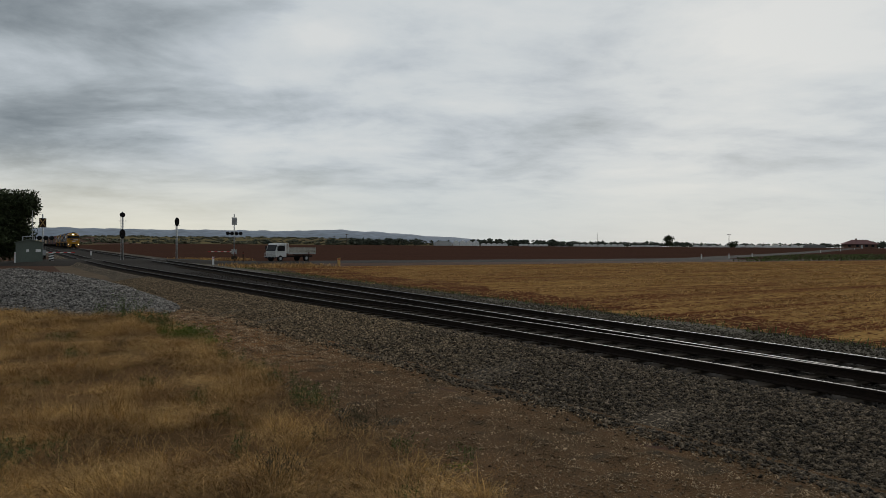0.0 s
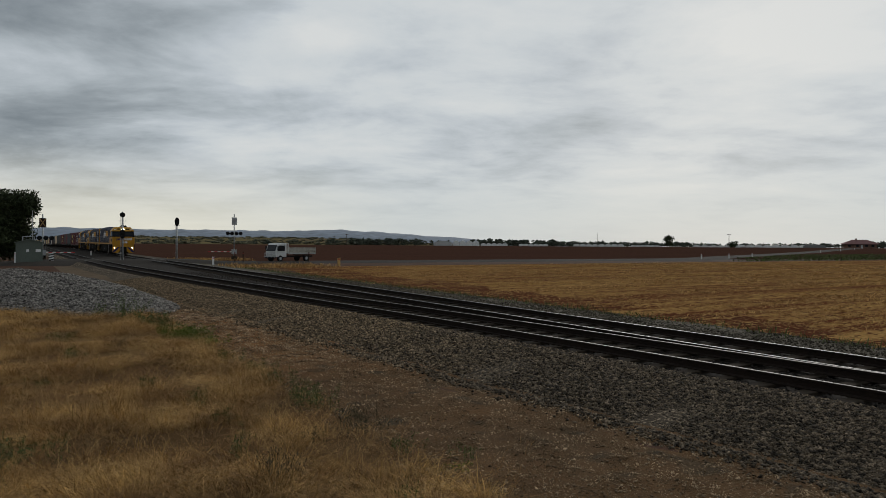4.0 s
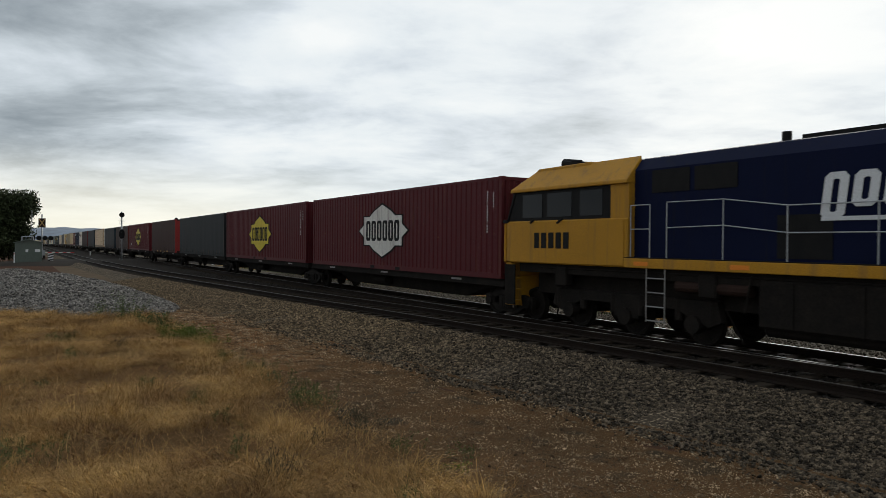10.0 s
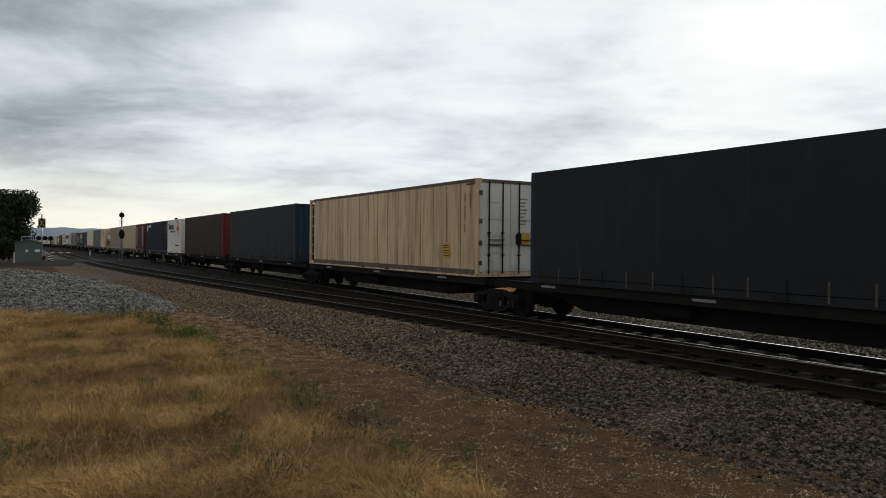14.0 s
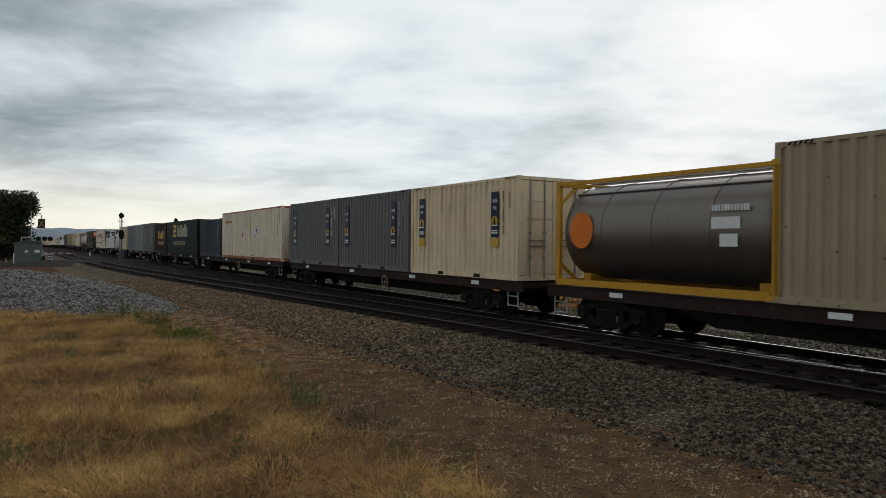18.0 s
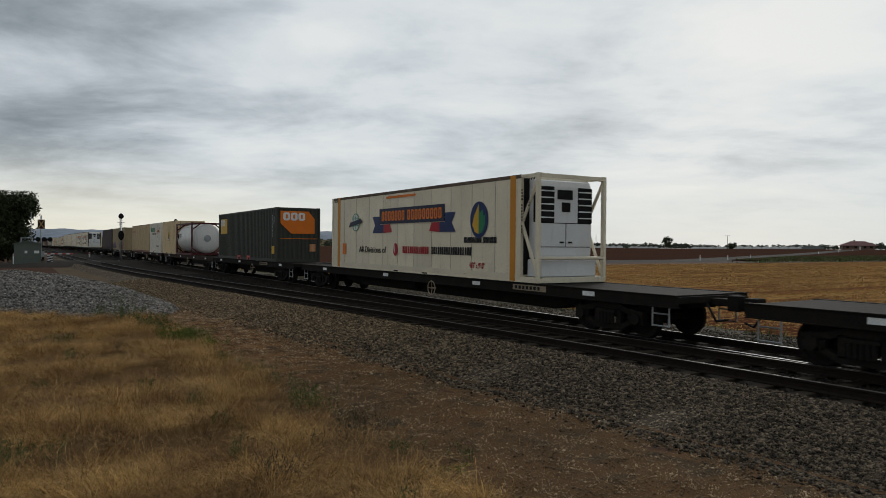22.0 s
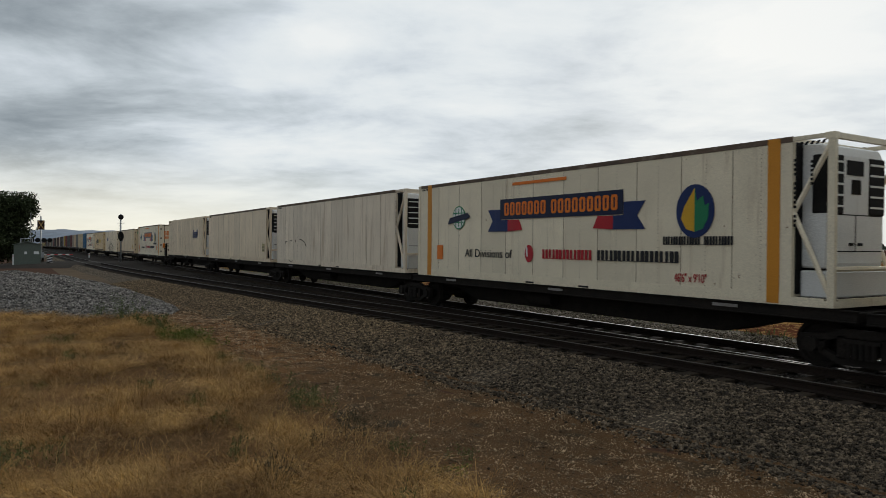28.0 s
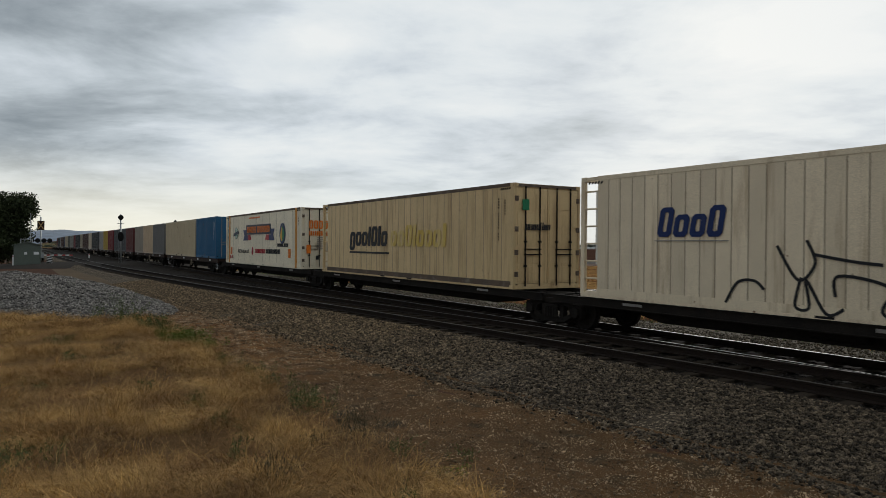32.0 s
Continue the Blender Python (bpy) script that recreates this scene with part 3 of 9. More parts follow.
def lettering(parent, words, size, x, y, z, material, facing="near", shear=0.0, name="lettering", label="", stretch=1.0, align="LEFT"):
    """Raised words on a face: near looks towards -y, far towards +y, front towards +x."""
    cu = bpy.data.curves.new("words", "FONT")
    cu.body, cu.size, cu.shear, cu.extrude, cu.align_x = words, size, shear, 0.004, align
    tmp = bpy.data.objects.new("words", cu)
    scene.collection.objects.link(tmp)
    me = bpy.data.meshes.new_from_object(tmp)
    bpy.data.objects.remove(tmp)
    turn = {"near": pose(x, y, z, 90, 0, 0), "far": pose(x, y, z, 90, 0, 180), "front": pose(x, y, z, 90, 0, 90), "rear": pose(x, y, z, 90, 0, -90)}[facing]
    me.transform(turn @ Matrix.Diagonal((stretch, 1, 1, 1)))
    me.materials.clear()
    me.materials.append(material)
    return part(name, me, material, parent, label)


def hollow_plate(bm, a, b, low, top, lean):
    """A plain upright plate with chamfered corners and a slot through its middle."""
    def ring(a, b, lo, hi, k):
        return [(b, lo + k), (b, hi - k), (b - k, hi), (a + k, hi), (a, hi - k), (a, lo + k), (a + k, lo), (b - k, lo)]
    w = min(0.36 * (b - a), 0.30 * (top - low))
    outer, inner = ring(a, b, low, top, 0.2 * (b - a)), ring(a + w, b - w, low + w * 0.8, top - w * 0.8, 0.06 * (b - a))
    quads = [[bm.verts.new((px + lean * pz, y, pz)) for y in (-0.004, 0.004) for px, pz in (outer[j], inner[j])] for j in range(8)]
    for j in range(8):
        p, q = quads[j], quads[(j + 1) % 8]
        for m, n in ((0, 1), (1, 3), (3, 2), (2, 0)):
            bm.faces.new((p[m], p[n], q[n], q[m]))


def slabs(parent, pattern, x, y, z, w, h, material, facing="near", lean=0.0, name="wordmark", label="", gap=0.22):
    """A row of plain upright bars that stands for a wordmark: two to a sign, joined along the foot; a large one is a row of hollow plates."""
    share = [{"i": 0.5, "l": 0.55, " ": 0.6}.get(c, 1.0) for c in pattern]
    unit = w / sum(share)
    turn = {"near": pose(x, y, z), "far": pose(x, y, z, 0, 0, 180), "front": pose(x, y, z, 0, 0, 90), "rear": pose(x, y, z, 0, 0, -90)}[facing]
    if h >= 0.34:
        for i, c in enumerate(pattern):
            top = h * {"X": 1.0, "i": 1.0, "l": 1.0}.get(c, 0.74)
            low = -0.24 * h if c == "d" else 0.0
            a = sum(share[:i]) * unit
            b = a + share[i] * unit - gap * unit * 0.8
            if c == " ":
                continue
            bm = bmesh.new()
            if c in "il":
                prism(bm, [(px + lean * pz, pz) for px, pz in ((a, low), (b, low), (b, top), (a, top))], -0.004, 0.004)
            else:
                hollow_plate(bm, a, b, low, top, lean)
            me = mesh_of(bm, name, material)
            me.transform(turn)
            part(name, me, material, parent, label)
        return
    uprights = []
    for i, c in enumerate(pattern):
        if c == " ":
            continue
        top = h * {"X": 1.0, "i": 1.0, "l": 1.0}.get(c, 0.74)
        a = sum(share[:i]) * unit
        b = a + share[i] * unit - gap * unit * 0.8
        third = (b - a) * (0.40, 0.34, 0.44)[i % 3]
        uprights += [(a, b, top)] if c in "il" else [(a, a + third, top), (b - third, b, top)]
    comb = [(uprights[0][0], 0.0), (uprights[-1][1], 0.0)]
    for p, q, top in uprights[::-1]:
        comb += [(q, 0.05 * h), (q, top), (p, top), (p, 0.05 * h)]
    bm = bmesh.new()
    prism(bm, [(px + lean * pz, pz) for px, pz in comb], -0.004, 0.004)
    me = mesh_of(bm, name, material)
    me.transform(turn)
    part(name, me, material, parent, label)


def flat_shape(parent, pts, x, y, z, material, facing="near", name="emblem", label="", depth=0.006):
    bm = bmesh.new()
    prism(bm, pts, -depth, depth)
    me = mesh_of(bm, name, material)
    me.transform({"near": pose(x, y, z), "far": pose(x, y, z, 0, 0, 180), "front": pose(x, y, z, 0, 0, 90)}[facing])
    return part(name, me, material, parent, label)


def disc(r, n=24, sx=1.0, sz=1.0):
    return [(r * sx * math.cos(k * math.tau / n), r * sz * math.sin(k * math.tau / n)) for k in range(n)]


def star(r, points=7, inner=0.45):
    return [((r if k % 2 == 0 else r * inner) * math.sin(k * math.pi / points), (r if k % 2 == 0 else r * inner) * math.cos(k * math.pi / points)) for k in range(points * 2)]


# running gear -------------------------------------------------------------
def wheel_mesh():
    bm = bmesh.new()
    prof = [(0.36, -0.065), (0.425, -0.065), (0.43, 0.03), (0.455, 0.045), (0.455, 0.068), (0.36, 0.068), (0.33, 0.02), (0.14, 0.02), (0.12, 0.07), (0.0, 0.07), (0.0, -0.09), (0.12, -0.09), (0.14, -0.02), (0.33, -0.02)]
    n = 24
    grid = [[bm.verts.new((r * math.cos(k * math.tau / n), y, r * math.sin(k * math.tau / n))) for r, y in prof] for k in range(n)]
    m = len(prof)
    for k in range(n):
        for j in range(m):
            q = (grid[k][j], grid[(k + 1) % n][j], grid[(k + 1) % n][(j + 1) % m], grid[k][(j + 1) % m])
            bm.faces.new(q)
    bmesh.ops.remove_doubles(bm, verts=bm.verts, dist=0.0005)
    return mesh_of(bm, "wheel", M["under"])


def side_frame_mesh(base):
    bm = bmesh.new()
    h = base / 2
    for k in (-1, 1):
        # top chord, pedestal jaw, sloping tension bar and column of one half
        for shape in ([(0, 0.74), (0.36, 0.74), (h - 0.25, 0.64), (h + 0.2, 0.60), (h + 0.2, 0.48), (h - 0.2, 0.50), (0.36, 0.60), (0, 0.60)],
                      [(h + 0.2, 0.50), (h + 0.2, 0.30), (h + 0.13, 0.30), (h + 0.13, 0.50)], [(h - 0.13, 0.52), (h - 0.13, 0.30), (h - 0.22, 0.34), (h - 0.26, 0.54)],
                      [(h - 0.20, 0.38), (h - 0.15, 0.30), (0.42, 0.14), (0, 0.14), (0, 0.26), (0.38, 0.26)], [(0.28, 0.24), (0.42, 0.24), (0.42, 0.62), (0.28, 0.62)]):
            pts = [(k * px, pz) for px, pz in shape]
            prism(bm, pts if k > 0 else pts[::-1], -0.07, 0.07)
    for x in (-h, h):
        tube(bm, (x, -0.13, 0.43), (x, 0.13, 0.43), 0.135, 10)
    for k in range(5):
        x = -0.2 + k * 0.1
        tube(bm, (x, -0.11, 0.26), (x, -0.11, 0.52), 0.045, 6)
    box(bm, -0.3, 0.3, -0.15, -0.06, 0.52, 0.58)
    return mesh_of(bm, "side_frame", M["under"])


def add_bogie(parent, x, base=1.75, axles=2, height=0.62):
    bm = bmesh.new()
    box(bm, -0.25, 0.25, -1.0, 1.0, 0.42, height)
    if axles == 3:
        box(bm, -1.9, 1.9, -0.5, 0.5, 0.5, 0.75)
    tube(bm, (0, 0, 0.5), (0, 0, 0.85), 0.22, 12)
    bog = part("bogie", bm, M["under"], parent)
    bog.location = (x, 0, 0)
    xs = [-base / 2, base / 2] if axles == 2 else [-base, 0, base]
    wm = shared("wheel", wheel_mesh)
    for s in (-1, 1):
        if axles == 2:
            part("side_frame", shared(("sf", base), lambda: side_frame_mesh(base)), None, bog).location = (0, s * 1.0, 0)
        for a in xs:
            w = part("wheel", wm, None, bog)
            w.location = (a, s * 0.74, 0.43)
            if s < 0:
                w.rotation_euler = (0, 0, 0)
            else:
                w.rotation_euler = (0, 0, math.pi)

    def axle():
        b2 = bmesh.new()
        tube(b2, (0, -0.74, 0), (0, 0.74, 0), 0.08, 10)
        return mesh_of(b2, "axle", M["under"])
    for a in xs:
        part("axle", shared("axle", axle), None, bog).location = (a, 0, 0.43)
    return bog


def coupler(parent, x, s):
    bm = bmesh.new()
    box(bm, min(x, x + s * 0.55), max(x, x + s * 0.55), -0.09, 0.09, 0.80, 0.96)
    box(bm, min(x + s * 0.45, x + s * 0.72), max(x + s * 0.45, x + s * 0.72), -0.17, 0.17, 0.72, 1.04)
    part("coupler", bm, M["under"], parent, bevel=0.015)
    bars("brake_hose", [((x + s * 0.1, -0.35, 0.85), (x + s * 0.35, -0.38, 0.5)), ((x + s * 0.35, -0.38, 0.5), (x + s * 0.6, -0.3, 0.55))], 0.025, M["black"], parent)


def build_flat(L, label, group, sill="brown_steel", deck=False, shared_bogie=False, front_bogie=True, low=0.0, far=False):
    """A container flat, centred on x = 0, its front towards +x."""
    w = thing("container_flat_wagon", label, "railway wagon", group)
    h = L / 2
    sm = M[sill]
    depth = 0.16 if shared_bogie else 0.24
    top = 1.02 - low
    for s in (-1, 1):
        bm = bmesh.new()
        y = s * 1.16
        o, i, a, b = y + s * 0.03, y - s * 0.12, y, y - s * 0.05
        prism(bm, [(o, top + 0.02), (i, top + 0.02), (i, top), (b, top), (b, top - depth), (i, top - depth), (i, top - depth - 0.02), (o, top - depth - 0.02), (o, top - depth), (a, top - depth), (a, top), (o, top)], -h, h, "x")
        side = part("side_sill", bm, sm, w)
        if not shared_bogie:
            n = 4
            for k in range(n):
                xx = -h + L * (k + 0.6) / n + 0.4 * ((k * 7) % 3 - 1)
                boxes("reflector_plate", [(xx - 0.2, xx + 0.2, min(s * 1.168, s * 1.178), max(s * 1.168, s * 1.178), 0.86, 0.97)], M["white"], side, "white painted panel on the sill")
        else:
            for k in range(3):
                xx = -h + L * (k + 0.5) / 3
                boxes("reflector_plate", [(xx - 0.28, xx + 0.28, min(s * 1.168, s * 1.178), max(s * 1.168, s * 1.178), top - 0.09, top - 0.03)], M["steel"], side, "worn grey panel on the sill")
    bm = bmesh.new()
    a = h - (1.9 if shared_bogie else 3.5)
    deep = 0.36
    prism(bm, [(-h + 0.3, 0.98 - low), (h - 0.3, 0.98 - low), (h - 0.3, 0.72 - low * 0.5), (a, 0.66 - low * 0.5), (a - 1.1, deep), (-a + 1.1, deep), (-a, 0.66 - low * 0.5), (-h + 0.3, 0.72 - low * 0.5)], -0.5, 0.5)
    part("centre_sill", bm, M["under"], w)
    n = 2 if far else max(4, int(L / 2.6))
    for k in range(n + 1):
        x = -h + 0.08 + (L - 0.16) * k / n
        boxes("cross_member", [(x - 0.07, x + 0.07, -1.1, 1.1, 0.86 - low, 1.0 - low)], sm, w)
    if deck:
        boxes("deck_plate", [(-h + 0.1, h - 0.1, -1.08, 1.08, 1.005, 1.03)], M["under"], w)
    # twist-lock pedestals
    for x in () if shared_bogie or far else (-h + 6.2, h - 6.2):
        for s in (-1, 1):
            boxes("twist_lock", [(x - 0.08, x + 0.08, min(s * 1.06, s * 1.16), max(s * 1.06, s * 1.16), 1.03, 1.056)], M["steel"], w)
    if shared_bogie:
        add_bogie(w, -h - 0.1)
        if front_bogie:
            add_bogie(w, h + 0.05)
    else:
        add_bogie(w, -h + 2.1)
        add_bogie(w, h - 2.1)
        for s in (-1, 1):
            coupler(w, s * h, s)
        # end steps and grab irons
        for s in () if far else (-1, 1):
            for yy in (-1.12, 1.12):
                x = s * (h - 0.25)
                bars("step", [((x, yy, 0.95), (x, yy, 0.34)), ((x - s * 0.45, yy, 0.95), (x - s * 0.45, yy, 0.34)), ((x, yy, 0.36), (x - s * 0.45, yy, 0.36)), ((x, yy, 0.62), (x - s * 0.45, yy, 0.62))], 0.018, M["galv"], w)
        if deck:
            panel = boxes("number_panel", [(h - 5.6, h - 4.2, -1.181, -1.171, 0.84, 0.99)], M["seam_grime"], w, "worn cream panel with dark bars")
            boxes("number_bars", [(h - 5.5 + 0.16 * k, h - 5.4 + 0.16 * k, -1.186, -1.18, 0.87, 0.96) for k in range(7)], M["black"], panel)
        # hand-brake wheel
        bm = bmesh.new()
        ring = [Vector((1.2 + 0.23 * math.cos(k * math.tau / 16), -1.22, 0.62 + 0.23 * math.sin(k * math.tau / 16))) for k in range(16)]
        for k in range(16):
            tube(bm, ring[k], ring[(k + 1) % 16], 0.018, 5)
        for k in range(0, 16, 4):
            tube(bm, (1.2, -1.2, 0.62), ring[k], 0.014, 5)
        tube(bm, (1.2, -1.24, 0.62), (1.2, -1.05, 0.62), 0.03, 6)
        part("handbrake_wheel", bm, M["seam_grime"], w, "rusty spoked handbrake wheel")
    # brake gear slung under the middle
    for x0, x1, yy, rr in ((-1.6, -0.6, -0.68, 0.16), (0.4, 1.5, 0.68, 0.19)):
        bm = bmesh.new()
        tube(bm, (x0, yy, 0.62), (x1, yy, 0.62), rr, 10)
        part("brake_cylinder", bm, M["under"], w)
    if far:
        return w
    bars("brake_rod", [((-h + 3.0, -0.4, 0.5), (h - 3.0, -0.4, 0.5))], 0.025, M["under"], w)
    return w


# boxes ---------------------------------------------------------------------
def casting_mesh(mat_name):
    bm = bmesh.new()
    box(bm, -0.089, 0.089, -0.081, 0.081, -0.059, 0.059)
    return mesh_of(bm, "corner_casting", M[mat_name], bevel=0.01)


def corrugated(bm, L, z0, z1, y_out, y_in, pitch=0.278, x0=None, axis="x"):
    """A trapezoid-ribbed sheet from x0 over L, standing in z."""
    x0 = -L / 2 if x0 is None else x0
    n = max(2, round(L / pitch))
    p = L / n
    pts = []
    for k in range(n):
        for f, y in ((0.0, y_in), (0.18, y_in), (0.32, y_out), (0.68, y_out), (0.82, y_in)):
            pts.append((x0 + (k + f) * p, y))
    pts.append((x0 + L, y_in))
    pick = (lambda u, y, z: (u, y, z)) if axis == "x" else (lambda u, y, z: (y, u, z))
    lo = [bm.verts.new(pick(u, y, z0)) for u, y in pts]
    hi = [bm.verts.new(pick(u, y, z1)) for u, y in pts]
    for k in range(len(pts) - 1):
        bm.faces.new((lo[k], lo[k + 1], hi[k + 1], hi[k]))


def frame_parts(c, L, H, mat, mat_name, rail_mat=None, far=False):
    h = L / 2
    rm = rail_mat or mat
    for sx in (-1, 1):
        for sy in (-1, 1):
            x, y = sx * h, sy * HALF
            boxes("corner_post", [(min(x, x - sx * 0.12), max(x, x - sx * 0.12), min(y, y - sy * 0.09), max(y, y - sy * 0.09), 0.11, H - 0.11)], mat, c)
            for z in () if far else (0.059, H - 0.059):
                part("corner_casting", shared(("cast", mat_name), lambda: casting_mesh(mat_name)), None, c).location = (x - sx * 0.087, y - sy * 0.079, z)
    for sy in (-1, 1):
        y = sy * (HALF - 0.004)
        boxes("top_rail", [(-h + 0.17, h - 0.17, min(y, y - sy * 0.06), max(y, y - sy * 0.06), H - 0.085, H - 0.012)], rm, c)
        boxes("bottom_rail", [(-h + 0.17, h - 0.17, min(y, y - sy * 0.06), max(y, y - sy * 0.06), 0.0, 0.155)], rm, c)
        for xx in () if far else (-1.03, 1.03):
            boxes("fork_pocket", [(xx - 0.17, xx + 0.17, min(y + sy * 0.003, y - sy * 0.02), max(y + sy * 0.003, y - sy * 0.02), 0.015, 0.125)], M["black"], c)
    for sx in (-1, 1):
        x = sx * (h - 0.004)
        for z0, z1 in ((0.0, 0.15), (H - 0.11, H - 0.012)):
            boxes("end_rail", [(min(x, x - sx * 0.08), max(x, x - sx * 0.08), -HALF + 0.16, HALF - 0.16, z0, z1)], rm, c)
    boxes("floor", [(-h + 0.05, h - 0.05, -HALF + 0.06, HALF - 0.06, 0.12, 0.15)], M["under"], c)


def add_doors(c, L, H, mat, sx=1, hinge="black", bar="steel"):
    """Two leaves with locking bars on the end towards sx."""
    h = L / 2 * sx
    for sy in (-1, 1):
        y0, y1 = (0.012, HALF - 0.1) if sy > 0 else (-HALF + 0.1, -0.012)
        bm = bmesh.new()
        a, b = sorted((h - sx * 0.05, h - sx * 0.012))
        box(bm, a, b, y0, y1, 0.16, H - 0.13)
        a2, b2 = sorted((h - sx * 0.014, h + sx * 0.004))
        n = 5
        for k in range(n):
            z0 = 0.22 + (H - 0.42) * k / n
            box(bm, a2, b2, y0 + 0.05, y1 - 0.05, z0, z0 + (H - 0.42) / n - 0.1)
        leaf = part("door", bm, mat, c)
        for f in (0.27, 0.73):
            y = y0 + (y1 - y0) * f
            bars("locking_bar", [((h + sx * 0.03, y, 0.08), (h + sx * 0.03, y, H - 0.08))], 0.022, M[bar], leaf, n=6)
        boxes("latch_handle", [(min(h + sx * 0.02, h + sx * 0.06), max(h + sx * 0.02, h + sx * 0.06), y0 + 0.25, y1 - 0.25, z, z + 0.03) for z in (0.95, 1.1)], M[bar], leaf)
        ye = y1 if sy > 0 else y0
        for z in (0.62, 1.3):
            boxes("bar_keeper", [(*sorted((h + sx * 0.005, h + sx * 0.05)), q - 0.05, q + 0.05, z, z + 0.05) for q in (y0 + (y1 - y0) * 0.27, y0 + (y1 - y0) * 0.73)], M[bar], leaf)
        boxes("hinge", [(min(h - sx * 0.03, h + sx * 0.02), max(h - sx * 0.03, h + sx * 0.02), ye - 0.06, ye + 0.06, z, z + 0.14) for z in (0.35, 0.95, 1.6, H - 0.5)], M[hinge], leaf)


def add_marks(c, L, H, mat, end=True):
    """Small illegible markings: vertical code columns on the side and stripes at the top corners."""
    h = L / 2
    boxes("marking", [(h - 0.72, h - 0.67, -HALF - 0.003, -HALF + 0.002, H - 0.45 - 0.082 * k, H - 0.40 - 0.082 * k) for k in range(15) if k not in (4, 11)], mat, c, "small unreadable code column")
    boxes("marking", [(h - 0.42, h - 0.375, -HALF - 0.003, -HALF + 0.002, H - 0.5 - 0.075 * k, H - 0.455 - 0.075 * k) for k in range(6)], mat, c, "small unreadable code column")


def stripes(c, L, H, yellow=True):
    h = L / 2
    for sx in (-1, 1):
        bm = bmesh.new()
        for k in range(5):
            x = sx * (h - 0.24 - k * 0.1)
            prism(bm, [(x, H - 0.08), (x + 0.05, H - 0.08), (x + 0.09, H - 0.02), (x + 0.04, H - 0.02)], -HALF - 0.001, -HALF + 0.01)
        part("hazard_stripe", bm, M["black" if yellow else "white"], c, "slanted warning bars at the top corner")


def warm(colour):
    """Warms light paints in their colour, to make up for the cool sky light."""
    return tuple(min(0.82, v * k) for v, k in zip(colour, (1.05, 0.97, 0.90))) if min(colour) > 0.15 else colour


def iso_box(label, L, H, colour, colour2=None, group="", rails=None, doors="front", amount=0.14, marks="white", stripe=False, dirt=RUST, category="container", hinge=None, far=False, deep=0.048):
    colour = warm(colour)
    name = "paint_%d_%d_%d" % tuple(round(v * 255) for v in colour)
    mat = paint(name, colour, dirt, amount, 0.55, colour2)
    hinge = hinge or name
    rm = None
    if rails:
        rm = paint("paint_%d_%d_%d" % tuple(round(v * 255) for v in rails), rails, dirt, amount)
    c = thing("shipping_container", label, category, group)
    frame_parts(c, L, H, mat, name, rm, far)
    h = L / 2
    for sy in (-1, 1):
        bm = bmesh.new()
        corrugated(bm, L - 0.24, 0.15, H - 0.08, sy * (HALF - 0.005), sy * (HALF - 0.005 - deep))
        part("side_panel", bm, mat, c)
    bm = bmesh.new()
    corrugated(bm, L - 0.2, -HALF + 0.06, HALF - 0.06, H - 0.012, H - 0.032)
    me = mesh_of(bm, "roof", mat)
    me.transform(Matrix(((1, 0, 0, 0), (0, 0, 1, 0), (0, 1, 0, 0), (0, 0, 0, 1))))
    part("roof", me, mat, c)
    sx = 1 if doors == "front" else -1
    if far:
        boxes("door", [(*sorted((sx * (h - 0.05), sx * (h - 0.01))), -HALF + 0.1, HALF - 0.1, 0.14, H - 0.1)], mat, c)
    else:
        add_doors(c, L, H, mat, sx, hinge)
    bm = bmesh.new()
    corrugated(bm, 2 * HALF - 0.2, 0.14, H - 0.1, -sx * (h - 0.02), -sx * (h - 0.06), 0.25, axis="y")
    part("end_panel", bm, mat, c)
    if marks:
        add_marks(c, L, H, M[marks])
    if stripe:
        stripes(c, L, H)
    return c


